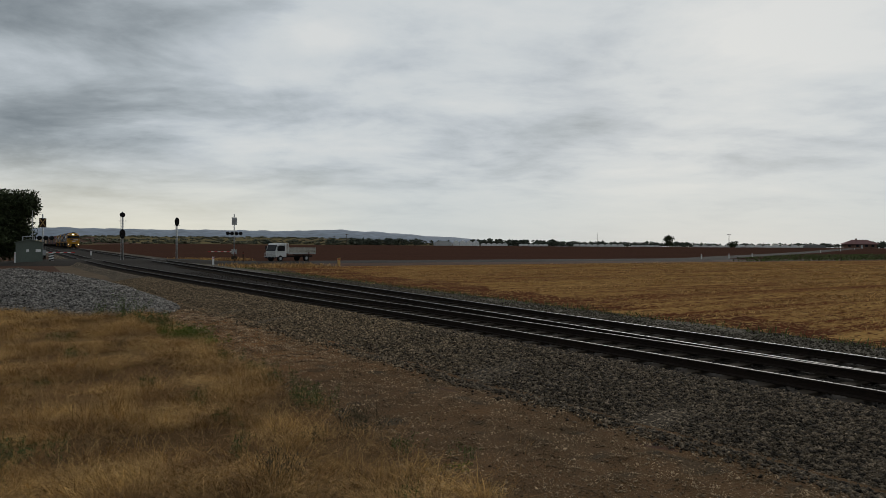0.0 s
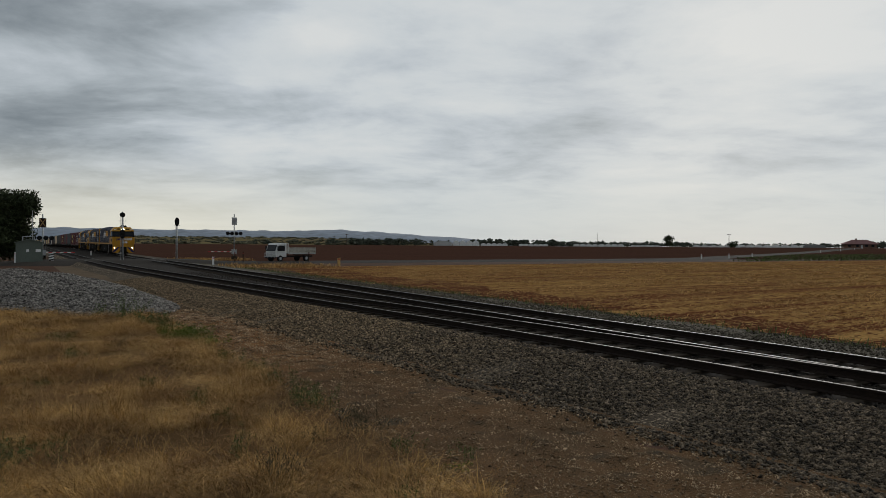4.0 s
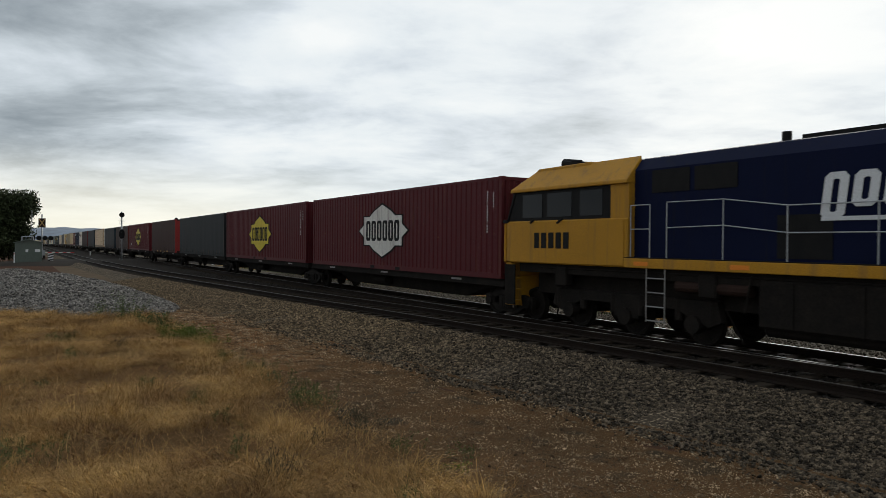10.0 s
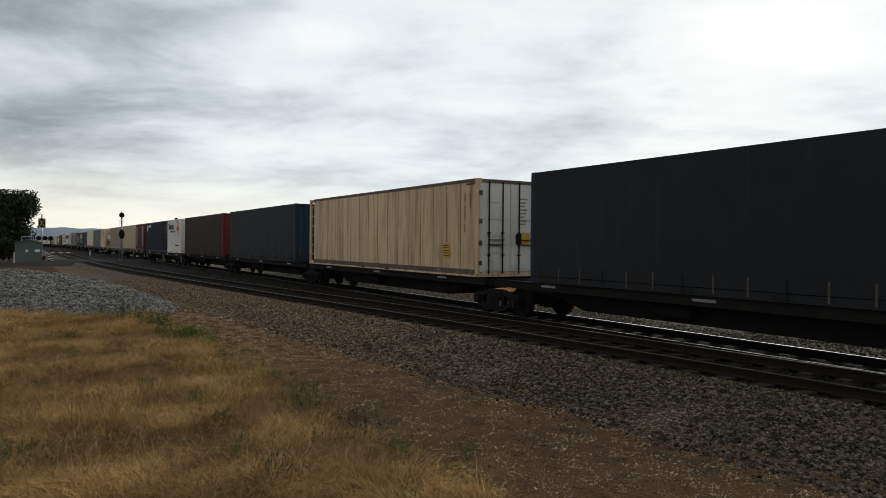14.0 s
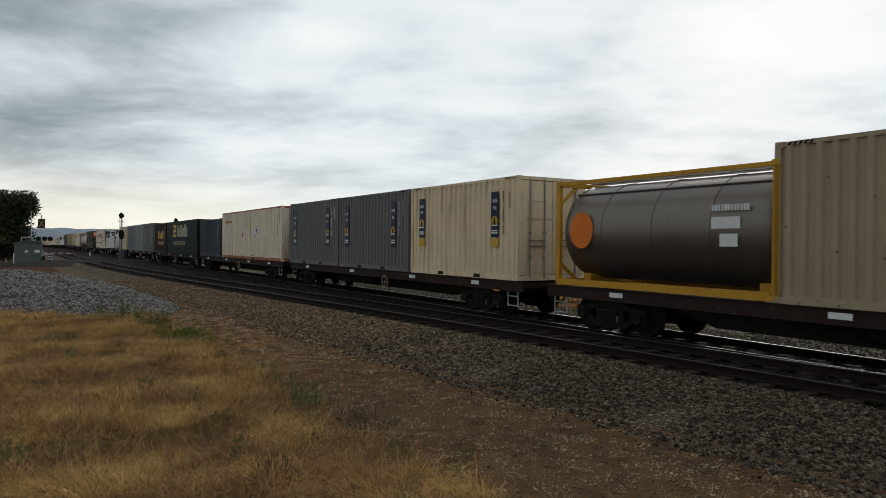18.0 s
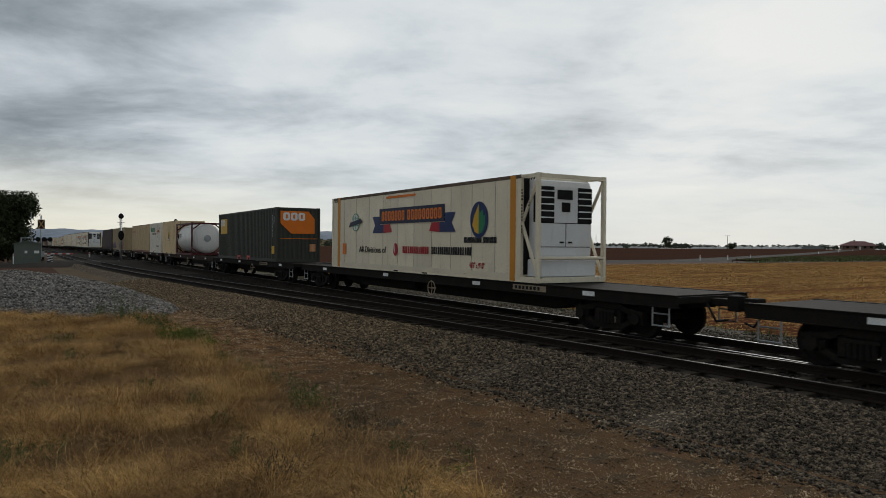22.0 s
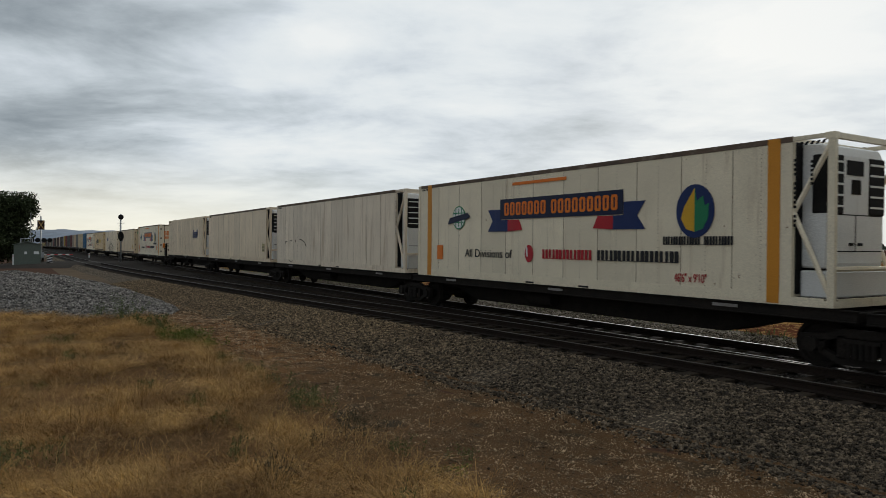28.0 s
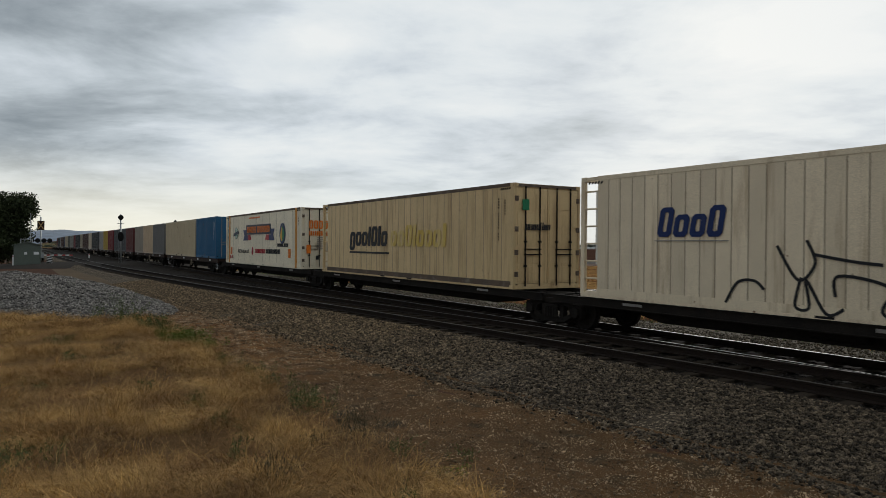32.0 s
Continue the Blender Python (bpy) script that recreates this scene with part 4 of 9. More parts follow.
def curtain_box(label, L, H, colour, end_colour, group="", end="ribbed", amount=0.2, patches=()):
    """A curtain-sided box: tarpaulin sides drawn tight over posts, buckled along the bottom."""
    name = "tarp_%d_%d_%d" % tuple(round(v * 255) for v in colour)
    tarp = paint(name, colour, (0.05, 0.045, 0.04), amount * 0.6, 0.65, spec=0.12)
    en = "paint_%d_%d_%d" % tuple(round(v * 255) for v in end_colour)
    em = paint(en, end_colour, RUST, 0.15, 0.55)
    c = thing("curtain_sided_container", label, "container", group)
    frame_parts(c, L, H, em, en, tarp)
    h = L / 2
    for sy in (-1, 1):
        verts, faces = [], []
        nx, nz = int(L * 5), 8
        for i in range(nx + 1):
            for j in range(nz + 1):
                x = -h + 0.1 + (L - 0.2) * i / nx
                z = 0.17 + (H - 0.25) * j / nz
                d = 0.018 * math.sin(math.pi * j / nz) * noise.noise(Vector((x * 0.8 + L, z * 0.5, sy))) + 0.006 * math.sin(x * 5.2) * (1 - j / nz)
                verts.append((x, sy * (HALF + 0.004 + d), z))
        for i in range(nx):
            for j in range(nz):
                a = i * (nz + 1) + j
                faces.append((a, a + nz + 1, a + nz + 2, a + 1))
        me = bpy.data.meshes.new("curtain")
        me.from_pydata(verts, [], faces)
        me.materials.append(tarp)
        me.polygons.foreach_set("use_smooth", [True] * len(me.polygons))
        cur = part("curtain", me, tarp, c, "weathered tarpaulin side")
        n = int(L / 0.75)
        for k in range(n):
            x = -h + 0.4 + (L - 0.8) * k / (n - 1)
            y = sy * (HALF + 0.014)
            boxes("strap", [(x - 0.015, x + 0.015, min(y, y + sy * 0.008), max(y, y + sy * 0.008), 0.05, 0.42)], M["roof_grime" if k % 3 else "black"], cur)
    boxes("roof", [(-h + 0.06, h - 0.06, -HALF + 0.04, HALF - 0.04, H - 0.03, H - 0.005)], tarp, c)
    for sx in (-1, 1):
        bm = bmesh.new()
        ribs = []
        if end == "ribbed":
            n = 9
            for k in range(n):
                z0 = 0.5 + (H - 0.65) * k / n
                a, b = sorted((sx * (h - 0.06), sx * (h - 0.015)))
                ribs.append((a, b, -HALF + 0.09, HALF - 0.09, z0, z0 + (H - 0.65) / n * 0.62))
            a, b = sorted((sx * (h - 0.1), sx * (h - 0.06)))
            box(bm, a, b, -HALF + 0.09, HALF - 0.09, 0.14, H - 0.1)
        else:
            corrugated(bm, 2 * HALF - 0.2, 0.14, H - 0.1, sx * (h - 0.015), sx * (h - 0.05), 0.3, axis="y")
        panel = part("end_panel", bm, em, c)
        for rib in ribs:
            boxes("rib", [rib], em, panel)
    return c


def tank_box(label, group, frame_colour, shell_colour, L=6.058, H=2.591, shade=True, r=1.165, metal=0.0):
    fn = "paint_%d_%d_%d" % tuple(round(v * 255) for v in frame_colour)
    fm = paint(fn, frame_colour, RUST, 0.15)
    sn = "shell_%d_%d_%d" % tuple(round(v * 255) for v in shell_colour)
    sm = paint(sn, shell_colour, (0.12, 0.11, 0.10), 0.12, 0.38)
    sm.node_tree.nodes["Principled BSDF"].inputs["Metallic"].default_value = metal
    c = thing("tank_container", label, "tank container", group)
    h = L / 2
    for sx in (-1, 1):
        for sy in (-1, 1):
            x, y = sx * h, sy * HALF
            boxes("corner_post", [(min(x, x - sx * 0.14), max(x, x - sx * 0.14), min(y, y - sy * 0.1), max(y, y - sy * 0.1), 0.11, H - 0.11)], fm, c)
            for z in (0.059, H - 0.059):
                part("corner_casting", shared(("cast", fn), lambda: casting_mesh(fn)), None, c).location = (x - sx * 0.087, y - sy * 0.079, z)
        x = sx * (h - 0.05)
        boxes("end_beam", [(x - 0.05, x + 0.05, -HALF + 0.1, HALF - 0.1, 0.02, 0.16), (x - 0.05, x + 0.05, -HALF + 0.1, HALF - 0.1, H - 0.13, H - 0.02)], fm, c)
        for sy in (-1, 1):
            for z0, z1 in ((0.55, 0.1), (H - 0.55, H - 0.1)):
                bars("brace", [((x, sy * (HALF - 0.1), z0), (x, sy * 0.55, z1))], 0.05, fm, c)
    for sy in (-1, 1):
        y = sy * (HALF - 0.05)
        boxes("bottom_rail", [(-h + 0.17, h - 0.17, y - 0.05, y + 0.05, 0.01, 0.16)], fm, c)
        boxes("top_rail", [(-h + 0.17, h - 0.17, y - 0.045, y + 0.045, H - 0.12, H - 0.03)], fm, c)
    bm = bmesh.new()
    n = 32
    e = h - 0.17
    prof = [(-e - 0.14, 0.0), (-e - 0.12, 0.45 * r), (-e - 0.04, 0.8 * r), (-e + 0.12, r), (-e + 0.3, r), (e - 0.3, r), (e - 0.12, r), (e + 0.04, 0.8 * r), (e + 0.12, 0.45 * r), (e + 0.14, 0.0)]
    grid = [[bm.verts.new((x, q * math.cos(k * math.tau / n), 0.17 + r + q * math.sin(k * math.tau / n))) for x, q in prof] for k in range(n)]
    for k in range(n):
        for j in range(len(prof) - 1):
            bm.faces.new((grid[k][j], grid[(k + 1) % n][j], grid[(k + 1) % n][j + 1], grid[k][j + 1]))
    bmesh.ops.remove_doubles(bm, verts=bm.verts, dist=0.0005)
    shell = part("tank_shell", bm, sm, c, smooth=True)
    for x in (-1.5, 0.0, 1.5):
        bm = bmesh.new()
        for k in range(32):
            a, b = k * math.tau / 32, (k + 1) * math.tau / 32
            tube(bm, (x, (r + 0.004) * math.cos(a), 0.17 + r + (r + 0.004) * math.sin(a)), (x, (r + 0.004) * math.cos(b), 0.17 + r + (r + 0.004) * math.sin(b)), 0.013, 5)
        part("band", bm, sm, shell)
    bm = bmesh.new()
    tube(bm, (e + 0.1, 0, 0.17 + r), (e + 0.2, 0, 0.17 + r), 0.27, 20)
    tube(bm, (e + 0.2, 0, 0.17 + r), (e + 0.26, 0, 0.17 + r), 0.12, 16)
    part("end_hatch", bm, M["galv"], shell, "round galvanised hatch in the end")
    for sy in (-1, 1):
        a = radians(52)
        y, z = sy * (r + 0.012) * math.cos(a), 0.17 + r + (r + 0.012) * math.sin(a)
        bars("cladding_edge", [((-e + 0.1, y, z), (e - 0.1, y, z))], 0.022, sm, shell)
    for s in (-1, 1):
        boxes("saddle", [(s * e * 0.85 - 0.12, s * e * 0.85 + 0.12, -0.7, 0.7, 0.04, 0.3)], fm, c)
    if shade:
        boxes("walkway", [(-h + 0.2, h - 0.2, -0.25, 0.25, H - 0.03, H - 0.005)], M["galv"], c)
    return c


def reefer_box(label, L, H, colour, group="", front="doors", rear="frame", amount=0.12, pitch=1.22, rib="steel", band=None, dirt=STAIN, door_colour=None, edge="roof_grime"):
    """An insulated box of flat riveted panels; the cooling unit sits in an open frame at one end."""
    colour = warm(colour)
    name = "insulated_%d_%d_%d_%d" % (*[round(v * 255) for v in colour], round(amount * 100))
    mat = paint(name, colour, dirt, amount, 0.45, each=0.12)
    c = thing("refrigerated_container", label, "container", group)
    frame_parts(c, L, H, mat, name, None)
    h = L / 2
    x0 = -h + (0.55 if rear == "frame" else 0.12)
    x1 = h - (0.75 if front == "unit" else 0.12)
    body = boxes("insulated_body", [(x0, x1, -HALF + 0.022, HALF - 0.022, 0.15, H - 0.02)], mat, c)
    n = max(3, round((x1 - x0) / pitch))
    for k in range(n):
        a, b = x0 + (x1 - x0) * k / n, x0 + (x1 - x0) * (k + 1) / n
        for sy in (-1, 1):
            y = sy * (HALF - 0.022)
            part("panel", shared(("panel", name, round(b - a, 3), H), lambda: panel_mesh(b - a, H, mat)), None, body).location = ((a + b) / 2, y, 0)
    # dark joints; on close ribs the wider strips also paint in groove shadow
    seam = 0.016 if amount > 0.5 else 0.011 if pitch < 0.6 else 0.007
    for sy in (-1, 1):
        y = sy * (HALF - 0.008)
        boxes("seam", [(x0 + (x1 - x0) * k / n - seam, x0 + (x1 - x0) * k / n + seam, min(y, y - sy * 0.01), max(y, y - sy * 0.01), 0.17, H - 0.12) for k in range(1, n)], M[rib], body)
        boxes("roof_edge", [(x0, x1, min(y + sy * 0.006, y - sy * 0.04), max(y + sy * 0.006, y - sy * 0.04), H - 0.1, H + 0.0)], M[edge] if edge else mat, c, "metal roof edge")
        boxes("kick_plate", [(x0, x1, min(y + sy * 0.008, y - sy * 0.02), max(y + sy * 0.008, y - sy * 0.02), 0.06, 0.22)], M["roof_grime"] if amount > 0.3 else mat, c, "metal kick plate along the foot")
    if pitch > 1.1:
        bm = bmesh.new()
        m = 2 * n
        for k in range(1, m):
            xr = x0 + (x1 - x0) * k / m
            for j in range(int((H - 0.36) / 0.075)):
                z = 0.24 + j * 0.075
                box(bm, xr - 0.008, xr + 0.008, -HALF + 0.004, -HALF + 0.013, z, z + 0.016)
        part("rivet_rows", bm, M["seam_grime"], body, "rows of dull rivets")["kind"] = "stuff"
    if band:
        bm_ = paint("orange_band", (0.60, 0.25, 0.03), (0.3, 0.15, 0.05), 0.1)
        for x in (x0 + 0.35 if rear == "frame" else -h + 0.75, x1 - 0.35 if front == "unit" else h - 0.75):
            for sy in (-1, 1):
                y = sy * (HALF + 0.004)
                boxes("post_band", [(x - 0.12, x + 0.12, min(y, y - sy * 0.02), max(y, y - sy * 0.02), 0.02, H - 0.01)], bm_, c, "orange painted lifting post")
    for end, sx in ((front, 1), (rear, -1)):
        x = sx * h
        if end == "unit":
            xi = x1
            um = paint("unit_white", (0.74, 0.74, 0.72), (0.3, 0.28, 0.25), 0.1, 0.35)
            unit = new("cooling_unit", mesh_of_unit(H, um))
            unit.parent = c
            unit.location = (xi, 0, 0)
            unit["label"] = "white cooling unit with black side grilles"
            for sy in (-1, 1):
                gr = boxes("grille", [(0.20, 0.475, *sorted((sy * 0.42, sy * 0.955)), 1.62, H - 0.32)], M["black"], unit, "black air intake at the corner", bevel=0.02)
                for k in range(5):
                    z = 1.74 + k * (H - 2.2) / 4
                    boxes("grille_bar", [(0.475, 0.49, *sorted((sy * 0.44, sy * 0.93)), z, z + 0.035)], um, gr)
            boxes("display", [(0.46, 0.475, -0.32, 0.22, H - 0.66, H - 0.40)], M["black"], unit, "dark control display")
            boxes("badge_plate", [(0.46, 0.472, -0.16, 0.14, H - 1.0, H - 0.74)], M["under"], unit)
            for z in (1.6, 0.95):
                boxes("panel_joint", [(0.448, 0.456, -0.9, 0.9, z, z + 0.02)], M["black"], unit)
            boxes("panel_joint", [(0.448, 0.456, -0.01, 0.01, 0.97, 1.6)], M["black"], unit)
            for y0 in (-0.22, 0.08):
                boxes("latch", [(0.45, 0.47, y0, y0 + 0.14, 1.06, 1.11)], M["black"], unit)
            boxes("fuel_tank", [(xi + 0.02, xi + 0.6, -1.0, 1.0, 0.14, 0.62)], um, c, bevel=0.03)
            bars("guard_frame", [((x - 0.05, -HALF + 0.06, 0.1), (xi, -HALF + 0.06, H * 0.55)), ((xi, -HALF + 0.06, H * 0.55), (x - 0.05, -HALF + 0.06, H - 0.1)), ((x - 0.05, HALF - 0.06, 0.1), (xi, HALF - 0.06, H * 0.55)), ((xi, HALF - 0.06, H * 0.55), (x - 0.05, HALF - 0.06, H - 0.1)), ((x - 0.05, -HALF + 0.1, 0.66), (x - 0.05, HALF - 0.1, 0.66))], 0.045, mat, c)
            # thin black sheet stands for the shade in the gap round the unit
            boxes("recess", [(xi - 0.01, xi + 0.015, -HALF + 0.1, HALF - 0.1, 0.2, H - 0.1)], M["black"], c)
        elif end == "frame":
            for s in (-1, 1):
                for q in range(6):
                    z = 0.45 + q * (H - 0.8) / 5
                    bars("rung", [((x + 0.1, s * (HALF - 0.05), z), (x0, s * (HALF - 0.05), z))], 0.022, mat, c)
            um = paint("unit_white", (0.74, 0.74, 0.72), (0.3, 0.28, 0.25), 0.1, 0.35)
            boxes("cooling_unit", [(x + 0.1, x0 + 0.01, -0.85, 0.85, 0.75, H - 0.3)], um, c, "pale cooling unit behind the ladder frame", bevel=0.03)
        else:
            add_doors(c, L, H, paint("door_white", door_colour, STAIN, 0.2, 0.45) if door_colour else mat, sx, "roof_grime", "under")
            boxes("head_beam", [(*sorted((x - sx * 0.03, x + sx * 0.012)), -HALF + 0.17, HALF - 0.17, H - 0.1, H - 0.02)], M["roof_grime"], c)
    add_marks(c, L, H, M["black"])
    stripes(c, L, H - 0.1)
    return c


def panel_mesh(w, H, mat):
    bm = bmesh.new()
    box(bm, -w / 2 + 0.004, w / 2 - 0.004, -0.012, 0.012, 0.2, H - 0.1)
    return mesh_of(bm, "panel", mat, bevel=0.006)


def mesh_of_unit(H, mat):
    bm = bmesh.new()
    prism(bm, [(0.0, 0.66), (0.42, 0.66), (0.45, 0.72), (0.45, 1.25), (0.46, H - 0.35), (0.38, H - 0.14), (0.0, H - 0.1)], -0.94, 0.94)
    return mesh_of(bm, "cooling_unit", mat, bevel=0.03)


# ---- loose ground cover ----
RNG = np.random.default_rng(7)
LAND = np.vectorize(land)


def scatter_stones(name, x, y, z, size, material, label, category, sink=0.25):
    """Angular stones: stretched, twisted octahedra."""
    n = len(x)
    base = np.array([(1, 0, 0), (-1, 0, 0), (0, 1, 0), (0, -1, 0), (0, 0, 1), (0, 0, -1)], float)
    co = base[None] * RNG.uniform(0.55, 1.25, (n, 6, 3)) + RNG.uniform(-0.28, 0.28, (n, 6, 3))
    a, b = RNG.uniform(0, math.tau, n), RNG.uniform(0, math.tau, n)
    ca, sa, cb, sb = np.cos(a), np.sin(a), np.cos(b), np.sin(b)
    X, Y, Z = co[..., 0], co[..., 1], co[..., 2]
    X, Z = X * cb[:, None] + Z * sb[:, None], -X * sb[:, None] + Z * cb[:, None]
    X, Y = X * ca[:, None] - Y * sa[:, None], X * sa[:, None] + Y * ca[:, None]
    s = size[:, None]
    co = np.stack((X * s + x[:, None], Y * s + y[:, None], Z * s * 0.75 + (z + size * sink)[:, None]), -1)
    faces = [(0, 2, 4), (2, 1, 4), (1, 3, 4), (3, 0, 4), (2, 0, 5), (1, 2, 5), (3, 1, 5), (0, 3, 5)]
    return raw(name, co, faces, 6, material, label, category)


LOOPY = np.vectorize(loop_y)
RISE = np.vectorize(rise)


def bed_height(x, y):
    """Top of the ballast bed at points of the near shoulder and between the lines."""
    a, r = LOOPY(x), RISE(x)
    low = LAND(x, a - 4) - 0.04
    zs = np.where(y < a - 3.4, low + 0.10 * (y - a + 3.9) / 0.5, np.where(y < a - 1.75, low + 0.10 + (r - 0.26 - low) * (y - a + 3.4) / 1.65, np.where(y < a - 1.3, r - 0.155, np.where(y < LINE_Y + 1.4, r - 0.21, r - 0.21 + (LAND(x, y) - r + 0.21) * np.clip((y - LINE_Y - 1.4) / 4.2, 0, 1)))))
    return zs


n = 112000
x = -3.0 - 42 * RNG.random(n) ** 1.7
a = LOOPY(x)
y = a - 4.6 + 3.4 * RNG.random(n) ** 0.85
ragged = np.array([noise.noise(Vector((float(q) * 0.6, 9, 0))) + 0.5 * noise.noise(Vector((float(q) * 2.1, 4, 0))) for q in x])
keep = RNG.random(n) < np.clip((y - a + 4.4 + 0.3 * ragged) / 0.4, 0.06, 1)
x, y = x[keep], y[keep]
scatter_stones("ballast_stones", x, y, np.where(y < LOOPY(x) - 3.9, LAND(x, y) + 0.004, bed_height(x, y)), RNG.uniform(0.014, 0.050, len(x)) * np.clip(0.55 - x / 25, 0.78, 1.0), M["stone"], "dark angular ballast stones on the shoulder", "ballast")
n = 55000
x = -3.0 - 30 * RNG.random(n) ** 1.5
y = LOOPY(x) - 3.9 + 2.5 * RNG.random(n)
scatter_stones("ballast_stones", x, y, bed_height(x, y) + 0.012, RNG.uniform(0.008, 0.022, n), M["stone"], "small chips lying between the ballast stones", "ballast")
n = 16000
x = -2.0 - 50 * RNG.random(n) ** 1.4
y = LOOPY(x) - 1.25 + (LINE_Y + 2.5 - LOOPY(x)) * RNG.random(n)
keep = np.abs(np.abs(y - LINE_Y) - 0.7525) > 0.1
keep &= np.abs(np.abs(y - LOOPY(x)) - 0.7525) > 0.1
x, y = x[keep], y[keep]
scatter_stones("ballast_stones", x, y, bed_height(x, y), RNG.uniform(0.022, 0.045, len(x)), M["stone_dark"], "oil-blackened stones between the rails", "ballast")

n = 13000
x = -2.0 - 50 * RNG.random(n) ** 1.3
y = LINE_Y + 1.3 + 4.4 * RNG.random(n)
scatter_stones("ballast_stones", x, y, bed_height(x, y), RNG.uniform(0.025, 0.05, n), M["stone_clean"], "grey ballast stones on the shoulder beside the field", "ballast")

# heap of clean crushed stone beside the bank
HX, HY = list(np.arange(-61, -20.5, 0.3)), list(np.arange(-9, 6, 0.3))
hv, hf = lattice(HX, HY, lambda x, y: land(x, y) - 0.12 + (heap(x, y) + 0.13 if heap(x, y) > 0 else 0))
sheet("stone_heap", hv, hf, M["heap_stone"], "low heap of grey crushed stone beside the grass", "stone heap", "stuff")
n = 100000
x, y = -22 - 38 * RNG.random(n) ** 1.3, RNG.uniform(-4, 6, n)
hz = np.array([heap(p, q) for p, q in zip(x, y)])
keep = hz > 0.0
x, y, hz = x[keep], y[keep], hz[keep]
scatter_stones("heap_stones", x, y, LAND(x, y) + hz + 0.01, RNG.uniform(0.025, 0.065, len(x)), M["heap_stone"], "grey crushed stones lying on the heap", "stone")

# pebbles on the dirt track
n = 85000
x = -3.0 - 36 * RNG.random(n) ** 1.6
y = 3.6 + (LOOPY(x) - 4.0 - 3.6) * RNG.random(n)
scatter_stones("pebbles", x, y, LAND(x, y) + 0.006, RNG.uniform(0.004, 0.011, n) * (1 + 1.3 * (RNG.random(n) < 0.12)) * (1 + np.clip(-x - 10, 0, 20) / 30), M["pebble"], "small pale stones strewn over the dirt track", "pebbles")


def blades(name, x, y, z, length, width, lean_x, lean_y, material, label, category, rough=0.35):
    """Bent strips of two quads each."""
    n = len(x)
    az = RNG.uniform(0, math.tau, n)
    lx = lean_x + rough * np.cos(az)
    ly = lean_y + rough * np.sin(az)
    px, py = -np.sin(az + 0.6) * width / 2, np.cos(az + 0.6) * width / 2
    co = np.empty((n, 6, 3))
    for k, (f, w) in enumerate(((0.0, 1.0), (0.55, 0.85), (1.0, 0.15))):
        bend = f ** 1.6
        for j, s in enumerate((-1, 1)):
            co[:, 2 * k + j, 0] = x + lx * length * bend + s * px * w
            co[:, 2 * k + j, 1] = y + ly * length * bend + s * py * w
            co[:, 2 * k + j, 2] = z + length * (f - 0.35 * bend * np.clip(np.hypot(lx, ly), 0, 1.4) * f)
    return raw(name, co, [(0, 1, 3, 2), (2, 3, 5, 4)], 6, material, label, category)


M["straw"] = surf("straw", (0.57, 0.35, 0.122), (0.28, 0.152, 0.054), 0.9, 0.8, bump=0.0, fine=30, vary=0.6, spec=0.1, contrast=0.22)
M["thatch"] = surf("thatch", (0.35, 0.20, 0.08), (0.165, 0.098, 0.043), 0.9, 0.85, bump=0.0, fine=30, vary=0.6, spec=0.05, contrast=0.3)
M["straw_pale"] = surf("straw_pale", (0.58, 0.38, 0.155), (0.38, 0.22, 0.08), 1.2, 0.8, bump=0.0, fine=30, vary=0.4, spec=0.1)
M["stubble"] = surf("stubble", (0.60, 0.37, 0.14), (0.36, 0.195, 0.07), 1.2, 0.8, bump=0.0, fine=30, vary=0.5, spec=0.05)
M["weed"] = surf("weed", (0.10, 0.13, 0.04), (0.07, 0.09, 0.033), 3, 0.7, bump=0.0, fine=30, vary=0.4, spec=0.1)
M["weed_bright"] = surf("weed_bright", (0.15, 0.17, 0.03), (0.10, 0.13, 0.03), 3, 0.7, bump=0.0, fine=30, vary=0.4, spec=0.1)
M["leaf"] = surf("leaf", (0.05, 0.062, 0.026), (0.032, 0.042, 0.02), 0.6, 0.7, bump=0.0, fine=8, vary=0.5, spec=0.1)
M["bark"] = surf("bark", (0.12, 0.09, 0.065), (0.07, 0.055, 0.045), 6, 0.95, bump=0.6, fine=30)

nt = 6200
tx = -3.2 - 27 * RNG.random(nt) ** 1.35
ty = -2.4 + 6.5 * RNG.random(nt)
edge = np.array([3.9 + wob(float(q), 0.5, 0.5, 1) for q in tx])
dens = np.array([noise.noise(Vector((float(p) * 0.7, float(q) * 0.7, 5))) for p, q in zip(tx, ty)])
keep = (ty < edge) & (dens > -0.12) & (np.array([heap(float(p), float(q)) for p, q in zip(tx, ty)]) <= 0.05)
tx, ty, dens = tx[keep], ty[keep], dens[keep]
per = 42
bx_ = np.repeat(tx, per) + RNG.normal(0, 0.075, len(tx) * per)
by_ = np.repeat(ty, per) + RNG.normal(0, 0.075, len(tx) * per)
wind = np.repeat(np.array([noise.noise(Vector((float(p) * 1.1, float(q) * 1.1, 11))) for p, q in zip(tx, ty)]) + RNG.normal(0, 0.3, len(tx)), per)
wind2 = np.repeat(np.array([noise.noise(Vector((float(p) * 1.2, float(q) * 1.2, 31))) for p, q in zip(tx, ty)]) + RNG.normal(0, 0.3, len(tx)), per)
# blades splay outwards from the heart of each tuft and hang over
out_x, out_y = bx_ - np.repeat(tx, per), by_ - np.repeat(ty, per)
lng = np.repeat(0.16 + 0.18 * RNG.random(len(tx)) ** 1.6 + 0.10 * np.clip(dens, -0.3, 0.6), per) * RNG.uniform(0.5, 1.3, len(bx_))
